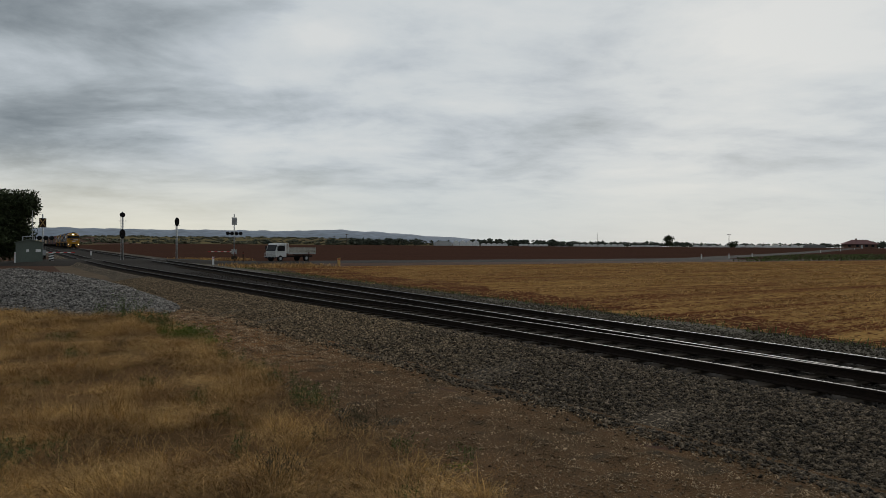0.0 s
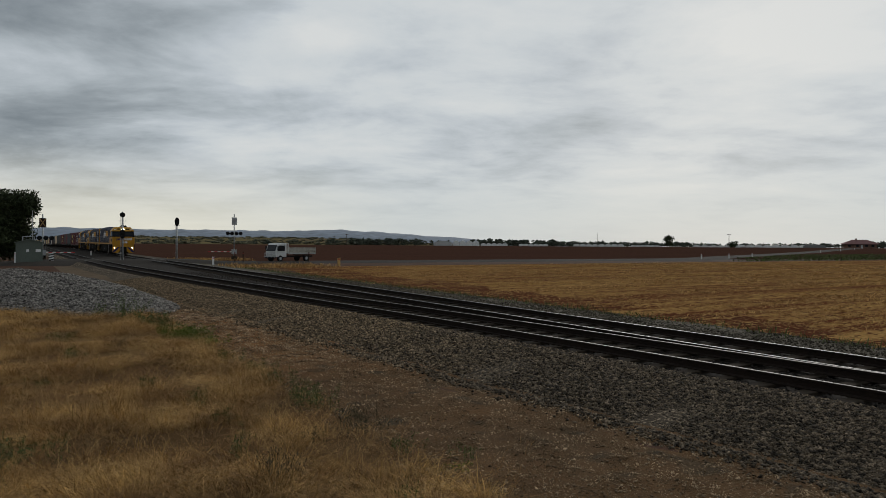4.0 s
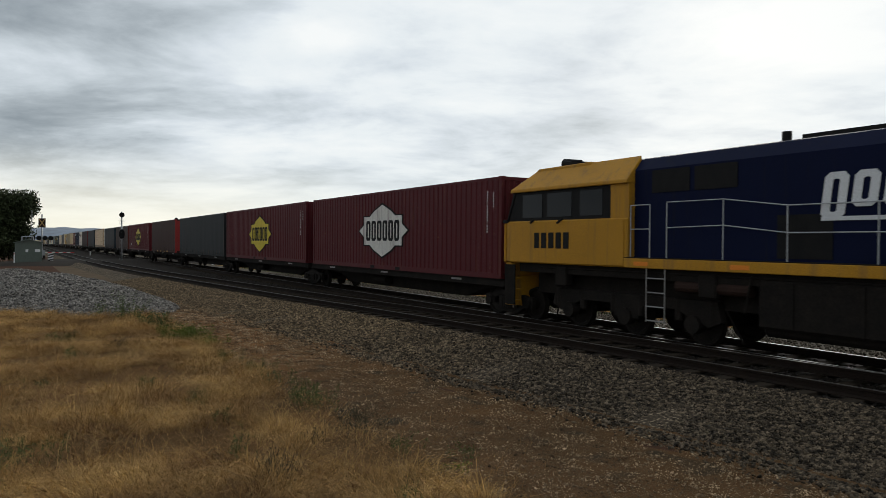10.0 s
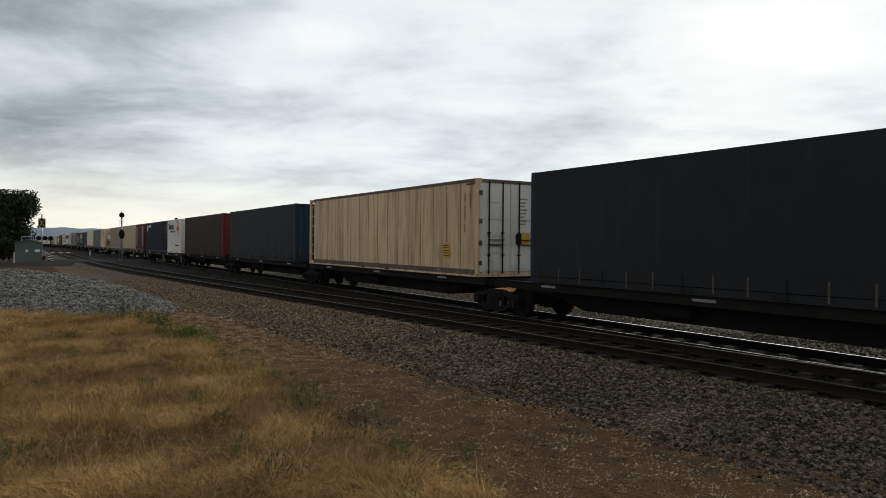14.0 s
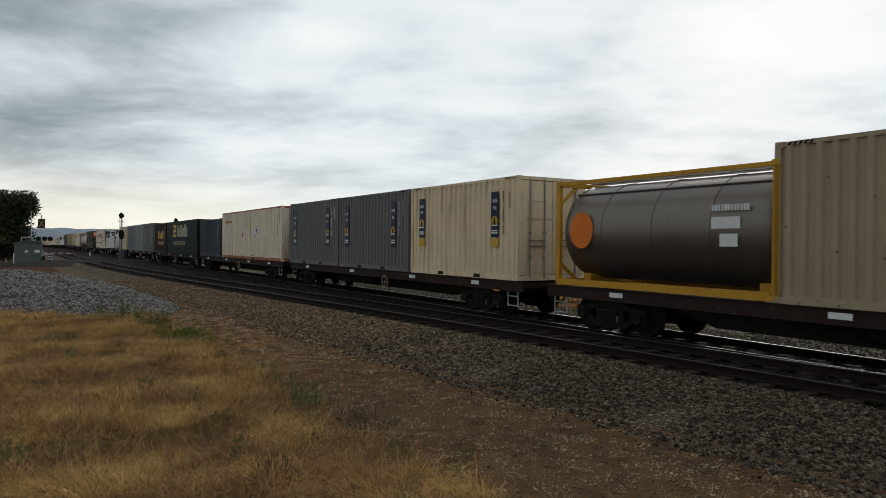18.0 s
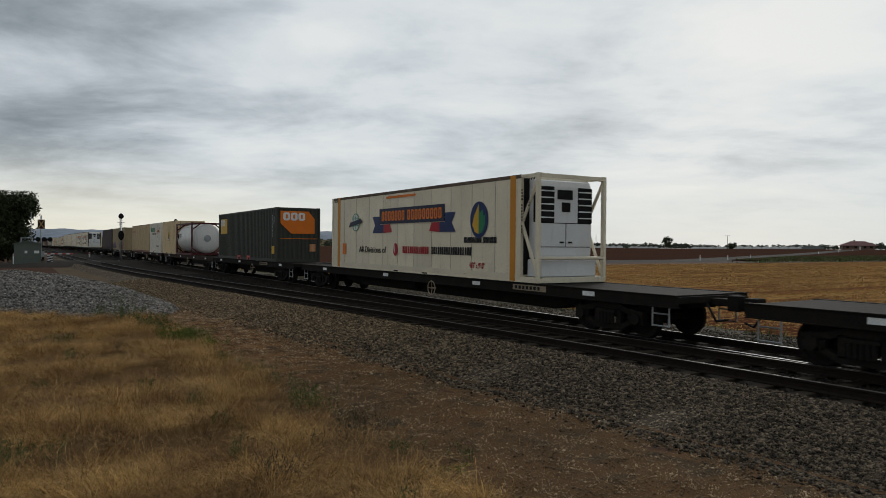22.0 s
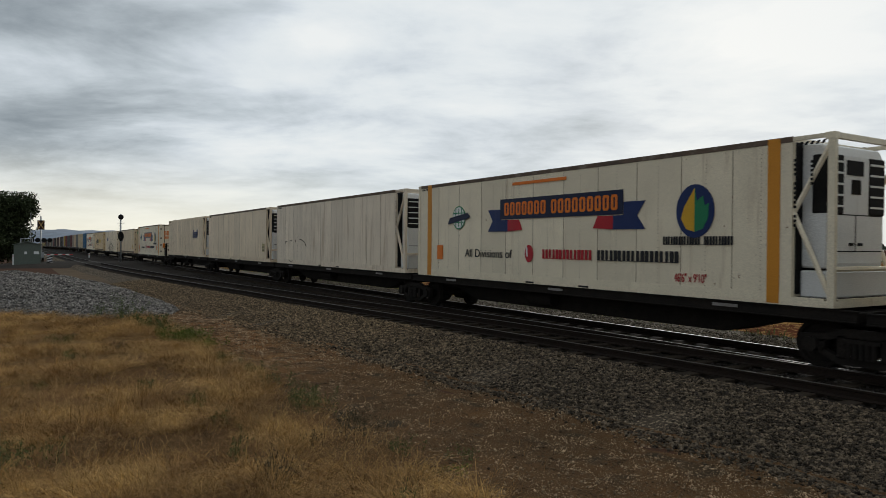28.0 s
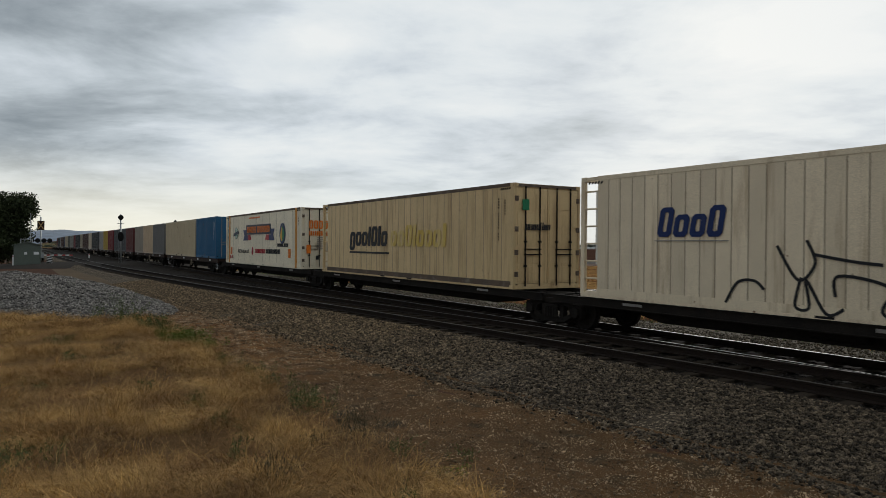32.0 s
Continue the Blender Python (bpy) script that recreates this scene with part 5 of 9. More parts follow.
blades("dry_grass", bx_, by_, LAND(bx_, by_) - 0.01, lng, RNG.uniform(0.003, 0.0065, len(bx_)), 0.5 + 2.3 * wind + 7.0 * out_x, -0.3 + 2.3 * wind2 + 7.0 * out_y, M["straw"], "dry golden grass bent over in tufts", "grass", 0.6)
# thin growth that strays out over the edge of the track
n = 9000
gx = -3.6 - 24 * RNG.random(n) ** 1.3
gy = np.array([3.9 + wob(float(q), 0.5, 0.5, 1) for q in gx]) - 0.3 + RNG.exponential(0.42, n)
clump = np.array([noise.noise(Vector((float(p) * 1.6, float(q) * 1.6, 21))) for p, q in zip(gx, gy)])
keep = (clump > -0.05) & (gy < 6.2)
gx, gy = gx[keep], gy[keep]
blades("dry_grass", gx, gy, LAND(gx, gy) - 0.005, RNG.uniform(0.05, 0.2, len(gx)), RNG.uniform(0.003, 0.006, len(gx)), 0.2, -0.1, M["thatch"], "sparse dry grass straying over the track's edge", "grass", 1.0)
n = 18000
gx, gy = -3.2 - 27 * RNG.random(n) ** 1.3, -2.4 + 6.6 * RNG.random(n)
keep = gy < 4.0
gx, gy = gx[keep], gy[keep]
blades("dry_grass", gx, gy, LAND(gx, gy) - 0.01, RNG.uniform(0.12, 0.34, len(gx)), RNG.uniform(0.003, 0.006, len(gx)), 0.35, -0.2, M["straw_pale"], "thin pale seed stalks standing in the grass", "grass", 1.2)


n = 15000
gx, gy = RNG.uniform(-3.2, 5.5, n), RNG.uniform(-7.0, 3.6, n)
blades("dry_grass", gx, gy, LAND(gx, gy) - 0.01, RNG.uniform(0.1, 0.25, n), RNG.uniform(0.004, 0.009, n), 0.3, -0.2, M["straw"], "thin dry grass on the bank", "grass", 0.9)
# thatch: flattened straw lying between the tufts
n = 42000
gx, gy = -3.2 - 27 * RNG.random(n) ** 1.35, -2.4 + 6.6 * RNG.random(n)
keep = gy < 3.95 + 0.25 * np.sin(gx * 2.3)
gx, gy = gx[keep], gy[keep]
blades("dry_grass", gx, gy, LAND(gx, gy) + 0.015, RNG.uniform(0.12, 0.30, len(gx)), RNG.uniform(0.003, 0.007, len(gx)), 0.3, -0.1, M["thatch"], "flattened straw matted between the tufts", "grass", 1.7)


def weed(x, y, r, h, count, bright=False, dry=False):
    """Wiry stems set with many small leaves."""
    n = max(6, count // 7)
    px, py = x + RNG.normal(0, r * 0.42, n), y + RNG.normal(0, r * 0.42, n)
    hh = RNG.uniform(0.45, 1.0, n) * h
    lx, ly = RNG.normal(0, 0.3, n), RNG.normal(0, 0.3, n)
    P, D, S = [], [], []
    k = 26 if not dry else 12
    f = RNG.random((n, k)) ** 0.8
    z0 = LAND(px, py)
    cx = px[:, None] + lx[:, None] * hh[:, None] * f + RNG.normal(0, 0.042, (n, k))
    cy = py[:, None] + ly[:, None] * hh[:, None] * f + RNG.normal(0, 0.042, (n, k))
    cz = z0[:, None] + hh[:, None] * f
    P = np.stack((cx, cy, cz), -1).reshape(-1, 3)
    d1 = RNG.normal(0, 1, P.shape) + np.array([0, 0, 0.7])
    d1 /= np.linalg.norm(d1, axis=1)[:, None]
    d2 = np.cross(d1, RNG.normal(0, 1, P.shape))
    d2 /= np.linalg.norm(d2, axis=1)[:, None]
    s = RNG.uniform(0.011, 0.030, len(P))[:, None] * (1.0 if x > -15 else 1.3)
    wide = 0.2 if x > -15 else 0.32
    co = np.stack((P - d1 * s, P - d2 * s * wide, P + d1 * s, P + d2 * s * wide), 1)
    w = 0.002
    stem = np.stack((np.stack((px - w, py, z0 - 0.01), -1), np.stack((px + w, py + w, z0 - 0.01), -1), np.stack((px + lx * hh + w, py + ly * hh, z0 + hh), -1), np.stack((px + lx * hh - w, py + ly * hh - w, z0 + hh), -1)), 1)
    label = "bright green low weed clump at the grass edge" if bright else "dry grey-brown wiry weed in the grass" if dry else "wiry dark green weed in dry grass"
    return raw("weed", np.concatenate((co, stem)), [(0, 1, 2, 3)], 4, M["weed_bright" if bright else "weed_dry" if dry else "weed"], label, "weed")


M["weed_dry"] = surf("weed_dry", (0.10, 0.085, 0.05), (0.06, 0.055, 0.035), 3, 0.8, bump=0.0, fine=30, vary=0.5, spec=0.1)
for w in ((-24.1, 2.9, 0.35, 0.95, 170), (-23.3, 3.1, 0.3, 0.8, 130), (-25.2, 2.4, 0.5, 0.5, 110), (-22.0, 3.45, 0.6, 0.45, 210), (-21.0, 3.6, 0.5, 0.35, 130), (-9.94, 3.75, 0.4, 0.4, 190), (-10.4, 3.9, 0.35, 0.4, 150), (-10.9, 2.3, 0.22, 0.3, 60), (-9.1, 0.0, 0.55, 0.35, 260),
          (-8.5, -0.3, 0.4, 0.3, 130), (-12.6, 1.85, 0.2, 0.3, 60), (-9.75, 2.4, 0.22, 0.25, 60), (-14.7, 3.75, 0.4, 0.3, 110), (-13.1, 4.05, 0.45, 0.3, 120), (-11.8, 4.0, 0.4, 0.3, 110), (-6.75, 4.4, 0.25, 0.2, 30), (-8.0, 2.15, 0.16, 0.45, 60), (-7.4, 3.95, 0.35, 0.25, 70), (-16.5, 1.0, 0.3, 0.3, 50), (-19.5, 0.9, 0.4, 0.35, 60), (-13.6, 0.3, 0.25, 0.25, 40), (-5.9, 3.2, 0.25, 0.3, 40)):
    weed(*w)
for w in ((-7.0, 2.3, 0.28, 0.4, 190), (-8.3, 3.85, 0.35, 0.42, 230), (-8.9, 4.1, 0.4, 0.25, 130), (-17.4, 2.0, 0.3, 0.3, 70), (-8.1, 3.1, 0.2, 0.35, 60)):
    weed(*w, dry=True)
weed(-18.8, 3.7, 0.7, 0.36, 700, True)
weed(-17.4, 3.95, 0.5, 0.24, 180, True)
weed(-6.5, 4.2, 0.3, 0.10, 45, True)

# stubble in rows along the road
rows_x = np.arange(-66, -2, 0.62)
n = 190000
sx = RNG.choice(rows_x, n) + RNG.normal(0, 0.09, n)
sy_ = 17.6 + 75 * RNG.random(n) ** 1.5
keep = (sx > -64 + 0.05 * sy_) | (RNG.random(n) < 0.3)
keep &= ~((sy_ < 21.0 + 2.0 * np.sin(sx * 0.4)) & (RNG.random(n) < 0.6))
band = np.array([noise.noise(Vector((float(p) * 0.55, float(q) * 0.05, 2))) + 0.5 * noise.noise(Vector((float(p) * 1.6, float(q) * 0.25, 6))) for p, q in zip(sx, sy_)])
keep &= band > 0.05 - 0.09 * RNG.random(n)
sx, sy_ = sx[keep], sy_[keep]
blades("stubble", sx, sy_, LAND(sx, sy_) + 0.01, RNG.uniform(0.05, 0.13, len(sx)) * (0.7 + sy_ / 60), RNG.uniform(0.012, 0.03, len(sx)) * (0.5 + sy_ / 35), 0.0, 0.0, M["stubble"], "short straw stubble left in drilled rows", "stubble", 1.0)
n = 3500
vx = RNG.uniform(-66, -4, n)
vy = 17.9 + RNG.normal(0, 0.5, n)
blades("verge_grass", vx, vy, LAND(vx, vy), RNG.uniform(0.08, 0.28, n), RNG.uniform(0.01, 0.03, n), 0.0, 0.0, M["weed"], "patchy green-grey weeds along the far ballast edge", "grass", 0.5)
n = 6000
vx, vy = RNG.uniform(-100, -64, n), RNG.uniform(17, 27, n)
keep = np.abs(vx + 82) > 9.5
vx, vy = vx[keep], vy[keep]
blades("verge_grass", vx, vy, LAND(vx, vy), RNG.uniform(0.15, 0.5, len(vx)), RNG.uniform(0.03, 0.06, len(vx)), 0.0, 0.0, M["straw"], "tall dry grass round the crossing", "grass", 0.5)
n = 9000
vx, vy = RNG.uniform(-115, -68, n), RNG.uniform(98, 250, n)
keep = (vy > 1.42 * np.abs(vx) + 8 * np.sin(vx * 0.3)) & (vx > np.array([road_mid(float(q)) + 5 for q in vy]))
vx, vy = vx[keep], vy[keep]
blades("verge_grass", vx, vy, LAND(vx, vy), RNG.uniform(0.12, 0.4, len(vx)), RNG.uniform(0.1, 0.3, len(vx)), 0.0, 0.0, M["weed"], "rough green roadside growth in the distance", "grass", 0.5)


# ---- distance ----
def bearing(deg, r):
    """A place r metres off, deg to the right of the direction in which the eye looks."""
    a = radians(148.56 - deg)
    return r * math.cos(a), r * math.sin(a)


# blue-grey haze of the distance is mixed into the hills' own colour
M["hazed_hill"] = surf("hazed_hill", (0.20, 0.235, 0.285), (0.165, 0.20, 0.245), 0.004, 1.0, bump=0.0, fine=0.02)


def build_hills():
    verts, faces = [], []
    n, m = 220, 7
    for i in range(n + 1):
        d = -60 + 78 * i / n
        h = 98 * (1 - step(-9, 14, d)) + 9 * math.exp(-((d + 8.5) / 2.6) ** 2) + 5 * math.exp(-((d + 29) / 3) ** 2)
        h += (4.5 * noise.noise(Vector((d * 0.35, 0, 0))) + 1.6 * noise.noise(Vector((d * 1.3, 4, 0)))) * (1 - 0.8 * step(0, 14, d))
        for j in range(m):
            f = j / (m - 1)
            r = 3900 + 700 * f
            x, y = bearing(d, r)
            verts.append((x, y, -1 + max(h, 0) * math.sin(f * math.pi / 2) ** 0.8 * (0.94 + 0.1 * noise.noise(Vector((d, f * 3, 2))))))
    for i in range(n):
        for j in range(m - 1):
            a = i * m + j
            faces.append((a, a + 1, a + m + 1, a + m))
    sheet("backdrop_hills", verts, faces, M["hazed_hill"], "low range of hills on the horizon, blue-grey haze in its colour", "hills")


build_hills()


def crowns(name, places, material, label, category):
    """Far tree crowns out of many small ragged clumps; places: x, y, height, width."""
    X, Y, Z, S = [], [], [], []
    for x, y, h, w in places:
        k = 34
        base = land(x, y)
        a = RNG.uniform(0, math.tau, k)
        q = np.sqrt(RNG.random(k))
        f = RNG.random(k)
        prof = np.sin(np.pi * np.clip(f * 0.9 + 0.12, 0, 1)) ** 0.6
        X.append(x + np.cos(a) * q * w / 2 * prof)
        Y.append(y + np.sin(a) * q * w / 2 * prof)
        Z.append(base + h * (0.12 + 0.82 * f))
        S.append(RNG.uniform(0.09, 0.17, k) * w)
    X, Y, Z, S = map(np.concatenate, (X, Y, Z, S))
    return scatter_stones(name, X, Y, Z, S, material, label, category, 0.0)


places = []
for d0, d1, count, r0, r1, h0, h1 in ((-9.5, -1.5, 50, 950, 1150, 6, 10), (-7.5, -2.0, 26, 900, 1000, 7, 11), (-1.5, 0.5, 8, 1000, 1100, 6, 9), (2.0, 9.0, 110, 1050, 1350, 6, 11.5), (9, 20, 210, 1050, 1400, 4, 9), (20, 34, 190, 900, 1200, 3, 6), (-27, -10, 45, 1000, 1300, 3, 5), (-34, -24, 20, 1000, 1300, 3, 6), (29, 34, 14, 560, 640, 3, 5.5), (-16, -14, 5, 900, 950, 5, 7)):
    for _ in range(count):
        x, y = bearing(RNG.uniform(d0, d1), RNG.uniform(r0, r1))
        h = RNG.uniform(h0, h1)
        places.append((x, y, h, h * RNG.uniform(0.8, 1.5)))
# lighter copy of the leaf colour, with haze over the far trees painted in
M["leaf_hazed"] = surf("leaf_hazed", (0.075, 0.085, 0.06), (0.05, 0.058, 0.045), 0.03, 0.8, bump=0.0, fine=1, vary=0.4, spec=0.05)
crowns("far_woods", places, M["leaf_hazed"], "dark line of gum trees and scrub along the far paddocks", "trees")
# low scrub across the plain
places = []
for _ in range(520):
    x, y = bearing(RNG.uniform(-31, -4), RNG.uniform(950, 2300))
    h = RNG.uniform(1.2, 3.2)
    places.append((x, y, h, h * RNG.uniform(2.5, 6.0)))
M["scrub"] = surf("scrub", (0.14, 0.13, 0.085), (0.09, 0.088, 0.06), 0.02, 0.9, bump=0.0, fine=1, vary=0.4, spec=0.02)
crowns("far_scrub", places, M["scrub"], "low grey-green scrub on the plain below the hills", "scrub")


def tree(x, y, h, w, label, leaves=2600, leaf=0.16, low=0.25, dead=False):
    t = thing("tree", label, "tree")
    own = np.random.default_rng(int(abs(x) * 10))
    z = land(x, y) - 0.05
    t.location = (x, y, z)
    bm = bmesh.new()
    tube(bm, (0, 0, 0), (0.1, 0.05, h * 0.45), 0.05 * w, 9, 0.03 * w)
    part("trunk", bm, M["bark"], t, smooth=True)
    tips = []
    for k in range(9):
        a = k * 2.4 + 0.3
        s = h * own.uniform(0.15, 0.45)
        e = Vector((math.cos(a) * w * own.uniform(0.2, 0.42), math.sin(a) * w * own.uniform(0.2, 0.42), h * own.uniform(0.5, 0.9)))
        bm = bmesh.new()
        tube(bm, (0.05, 0.02, s), e, 0.022 * w, 6, 0.008 * w)
        part("limb", bm, M["bark"], t)
        tips.append(e)
    k = leaves
    c = own.integers(0, 22, k)
    cen = np.array([(own.normal(0, w * 0.24), own.normal(0, w * 0.24), h * own.uniform(low + 0.12, 0.86)) for _ in range(22)])
    off = own.normal(0, 1, (k, 3)) * np.array([w * 0.12, w * 0.12, h * 0.075])
    P = cen[c] + off
    far = np.hypot(P[:, 0], P[:, 1]) / (w * 0.5)
    P[:, :2] /= np.maximum(1.0, far * own.uniform(0.72, 1.0, k))[:, None]
    P[:, 2] = np.clip(P[:, 2], h * low * 0.5, h)
    s = own.uniform(0.6, 1.3, k) * leaf
    d1, d2 = own.normal(0, 1, (k, 3)), own.normal(0, 1, (k, 3))
    d1 /= np.linalg.norm(d1, axis=1)[:, None]
    d2 /= np.linalg.norm(d2, axis=1)[:, None]
    co = np.stack((P - d1 * s[:, None], P - d2 * s[:, None] * 0.4, P + d1 * s[:, None], P + d2 * s[:, None] * 0.4), 1)
    crown = raw("crown", co, [(0, 1, 2, 3)], 4, M["leaf"], "", "")
    crown.parent = t
    del crown["kind"]
    if dead:
        for q in range(16):
            b = Vector((own.normal(0, 0.5), own.normal(0, 0.9), h * 0.85))
            bm = bmesh.new()
            tube(bm, b, b + Vector((own.normal(0, 0.5), own.normal(0, 0.7), own.uniform(0.7, 1.5))), 0.03, 5, 0.008)
            part("dead_branch", bm, M["bark"], t, "bare grey twig above the crown")
    return t


tree(-90, -2.0, 8.0, 6.2, "dense dark green tree with bare twigs on top", 46000, 0.21, 0.04, True)
tree(*bearing(17.9, 520), 8.6, 7.4, "lone dark tree standing in the far field", 2600, 0.45, 0.1)
tree(*bearing(22.6, 520), 4.6, 6.0, "round dark bush beside a power pole", 1200, 0.4, 0.0)


# ---- farm buildings far off ----
def greenhouse(deg, r, w, depth, h, spans, label, tint):
    x, y = bearing(deg, r)
    g = thing("greenhouse" if spans > 1 else "farm_shed", label, "greenhouse" if spans > 1 else "shed")
    g.matrix_basis = pose(x, y, land(x, y) - 0.1, 0, 0, 58.56 - deg)
    mat = paint("sheeting_%d" % round(tint * 100), (tint, tint, tint * 0.97), (0.3, 0.3, 0.28), 0.2, 0.35)
    sw = w / spans
    for k in range(spans):
        bm = bmesh.new()
        a = -w / 2 + k * sw
        prism(bm, [(a, 0), (a + sw, 0), (a + sw, h * 0.62), (a + sw * 0.75, h * 0.88), (a + sw / 2, h), (a + sw * 0.25, h * 0.88), (a, h * 0.62)], -depth / 2, depth / 2)
        part("bay", bm, mat, g)
        boxes("post", [(a - 0.15, a + 0.15, -depth / 2 - 0.12, -depth / 2 - 0.02, 0, h * 0.62)], M["galv"], g)
    return g


greenhouse(0.0, 900, 24, 20, 6.5, 1, "pale grey corrugated farm shed", 0.5)
greenhouse(1.9, 905, 34, 24, 7.0, 4, "white plastic greenhouses far across the field", 0.8)
greenhouse(4.2, 950, 36, 24, 4.2, 5, "low white plastic tunnels far across the field", 0.8)
greenhouse(7.4, 980, 40, 24, 3.5, 6, "low white plastic tunnels beyond the trees", 0.75)
greenhouse(12.6, 900, 62, 20, 3.4, 8, "long row of low white tunnels", 0.75)
greenhouse(16.2, 950, 36, 20, 2.6, 6, "thin line of pale tunnels on the horizon", 0.7)
greenhouse(21.2, 800, 40, 20, 2.2, 5, "grey-white tunnels behind the far field", 0.8)
greenhouse(25.3, 620, 52, 18, 2.2, 8, "long white plastic greenhouses", 0.8)
greenhouse(28.1, 600, 15, 14, 2.8, 1, "grey-green farm shed beside the tunnels", 0.2)


def farmhouse(deg, r):
    x, y = bearing(deg, r)
    f = thing("farmhouse", "brick farmhouse under a broad red hipped roof", "house")
    f.matrix_basis = pose(x, y, land(x, y) - 0.1, 0, 0, 58.56 - deg + 8)
    wall = surf("house_brick", (0.22, 0.12, 0.08), (0.16, 0.09, 0.07), 1, 0.9, bump=0.2)
    roof = surf("roof_red", (0.17, 0.065, 0.06), (0.13, 0.05, 0.048), 1, 0.8, bump=0.2)
    boxes("wall", [(-9, 9, -5, 5, 0, 2.9)], wall, f)
    bm = bmesh.new()
    v = [bm.verts.new(p) for p in ((-11, -6.5, 2.7), (11, -6.5, 2.7), (11, 6.5, 2.7), (-11, 6.5, 2.7), (-4, 0, 5.6), (4, 0, 5.6))]
    for q in ((0, 1, 5, 4), (1, 2, 5), (2, 3, 4, 5), (3, 0, 4), (3, 2, 1, 0)):
        bm.faces.new([v[i] for i in q])
    ro = part("roof", bm, roof, f)
    boxes("chimney", [(-2.4, -1.4, -0.5, 0.5, 4.6, 6.4)], wall, ro)
    for x0 in (-7, -2.5, 2.5, 6):
        boxes("window", [(x0, x0 + 1.6, -5.05, -4.99, 1.0, 2.3)], M["glass"], f)
    boxes("door", [(0.2, 1.2, -5.06, -4.99, 0.1, 2.2)], M["white"], f)


farmhouse(30.9, 520)


def utility_pole(deg, r, h, arms, label):
    x, y = bearing(deg, r)
    p = thing("utility_pole", label, "pole")
    p.matrix_basis = pose(x, y, land(x, y) - 0.1, 0, 0, 60 - deg)
    bm = bmesh.new()
    tube(bm, (0, 0, 0), (0, 0, h), 0.22, 8, 0.14)
    part("mast", bm, M["bark"], p)
    for k in range(arms):
        boxes("crossarm", [(-1.5, 1.5, -0.1, 0.1, h - 0.5 - k * 0.9, h - 0.3 - k * 0.9)], M["bark"], p)
        for xx in (-1.3, -0.5, 0.5, 1.3):
            boxes("insulator", [(xx - 0.08, xx + 0.08, -0.08, 0.08, h - 0.3 - k * 0.9, h - 0.05 - k * 0.9)], M["white"], p)


utility_pole(12.5, 600, 12.0, 0, "thin grey radio mast beyond the field")
utility_pole(22.35, 515, 9.5, 1, "wooden power pole with one crossarm")
utility_pole(-7.9, 560, 9.0, 1, "wooden power pole with one crossarm")
utility_pole(-8.9, 700, 9.0, 1, "wooden power pole with one crossarm")
utility_pole(-1.9, 760, 11.0, 1, "wooden power pole with one crossarm")


# ---- the level crossing ----
def crossing_signal(x, y, h, boom_to, label, board_mat="galv", cross="white"):
    """Mast with back-to-back boards, two lamp pairs and a lowered striped boom."""
    s = thing("crossing_signal", label, "crossing signal", "level crossing signals")
    s.location = (x, y, land(x, y) + 0.1)
    bm = bmesh.new()
    tube(bm, (0, 0, 0), (0, 0, h), 0.075, 10)
    part("mast", bm, M["galv"], s, smooth=True)
    bm = bmesh.new()
    prism(bm, [(-0.3, 0), (0.3, 0), (0.2, 0.5), (-0.2, 0.5)], -0.3, 0.3)
    part("foundation", bm, M["sleeper"], s)
    # sign back plate with a cross
    board = boxes("sign_board", [(0.08, 0.11, -0.34, 0.34, h - 1.45, h - 0.45)], M[board_mat], s, "crossing sign board")
    for k in (-1, 1):
        bm = bmesh.new()
        prism(bm, [(-0.30 * k, h - 1.35), (-0.20 * k, h - 1.35), (0.30 * k, h - 0.55), (0.20 * k, h - 0.55)], 0.112, 0.125, "x")
        part("cross_arm", bm, M[cross], board)
    boxes("lamp_bar", [(-0.04, 0.04, -1.05, 1.05, h - 2.62, h - 2.55)], M["black"], s)
    for yy in (-0.85, -0.30, 0.30, 0.85):
        bm = bmesh.new()
        tube(bm, (0.02, yy, h - 2.6), (0.06, yy, h - 2.6), 0.25, 18)
        tube(bm, (0.06, yy, h - 2.6), (0.30, yy, h - 2.6), 0.13, 12)
        ld = part("lamp_disc", bm, M["black"], s, "black round lamp background")
        bm = bmesh.new()
        tube(bm, (0.30, yy, h - 2.6), (0.31, yy, h - 2.6), 0.1, 12)
        part("lens", bm, M["black"], ld)
    # boom
    boxes("boom_mechanism", [(-0.25, 0.25, -0.3, 0.3, 0.75, 1.35)], M["galv"], s)
    n = 8
    for k in range(n):
        a, b = boom_to * (0.06 + 0.94 * k / n), boom_to * (0.06 + 0.94 * (k + 1) / n)
        boxes("boom_section", [(-0.04, 0.04, min(a, b), max(a, b), 1.02, 1.12)], M["red" if k % 2 else "white"], s)
    return s


crossing_signal(-94.4, 24.8, 6.1, -3.4, "level crossing signal with lamps and a lowered boom beyond the tracks", "galv", "galv")
crossing_signal(-87.5, 2.3, 5.25, 3.1, "level crossing signal with lamps and a lowered boom before the tracks", "brown_steel", "straw_pale")


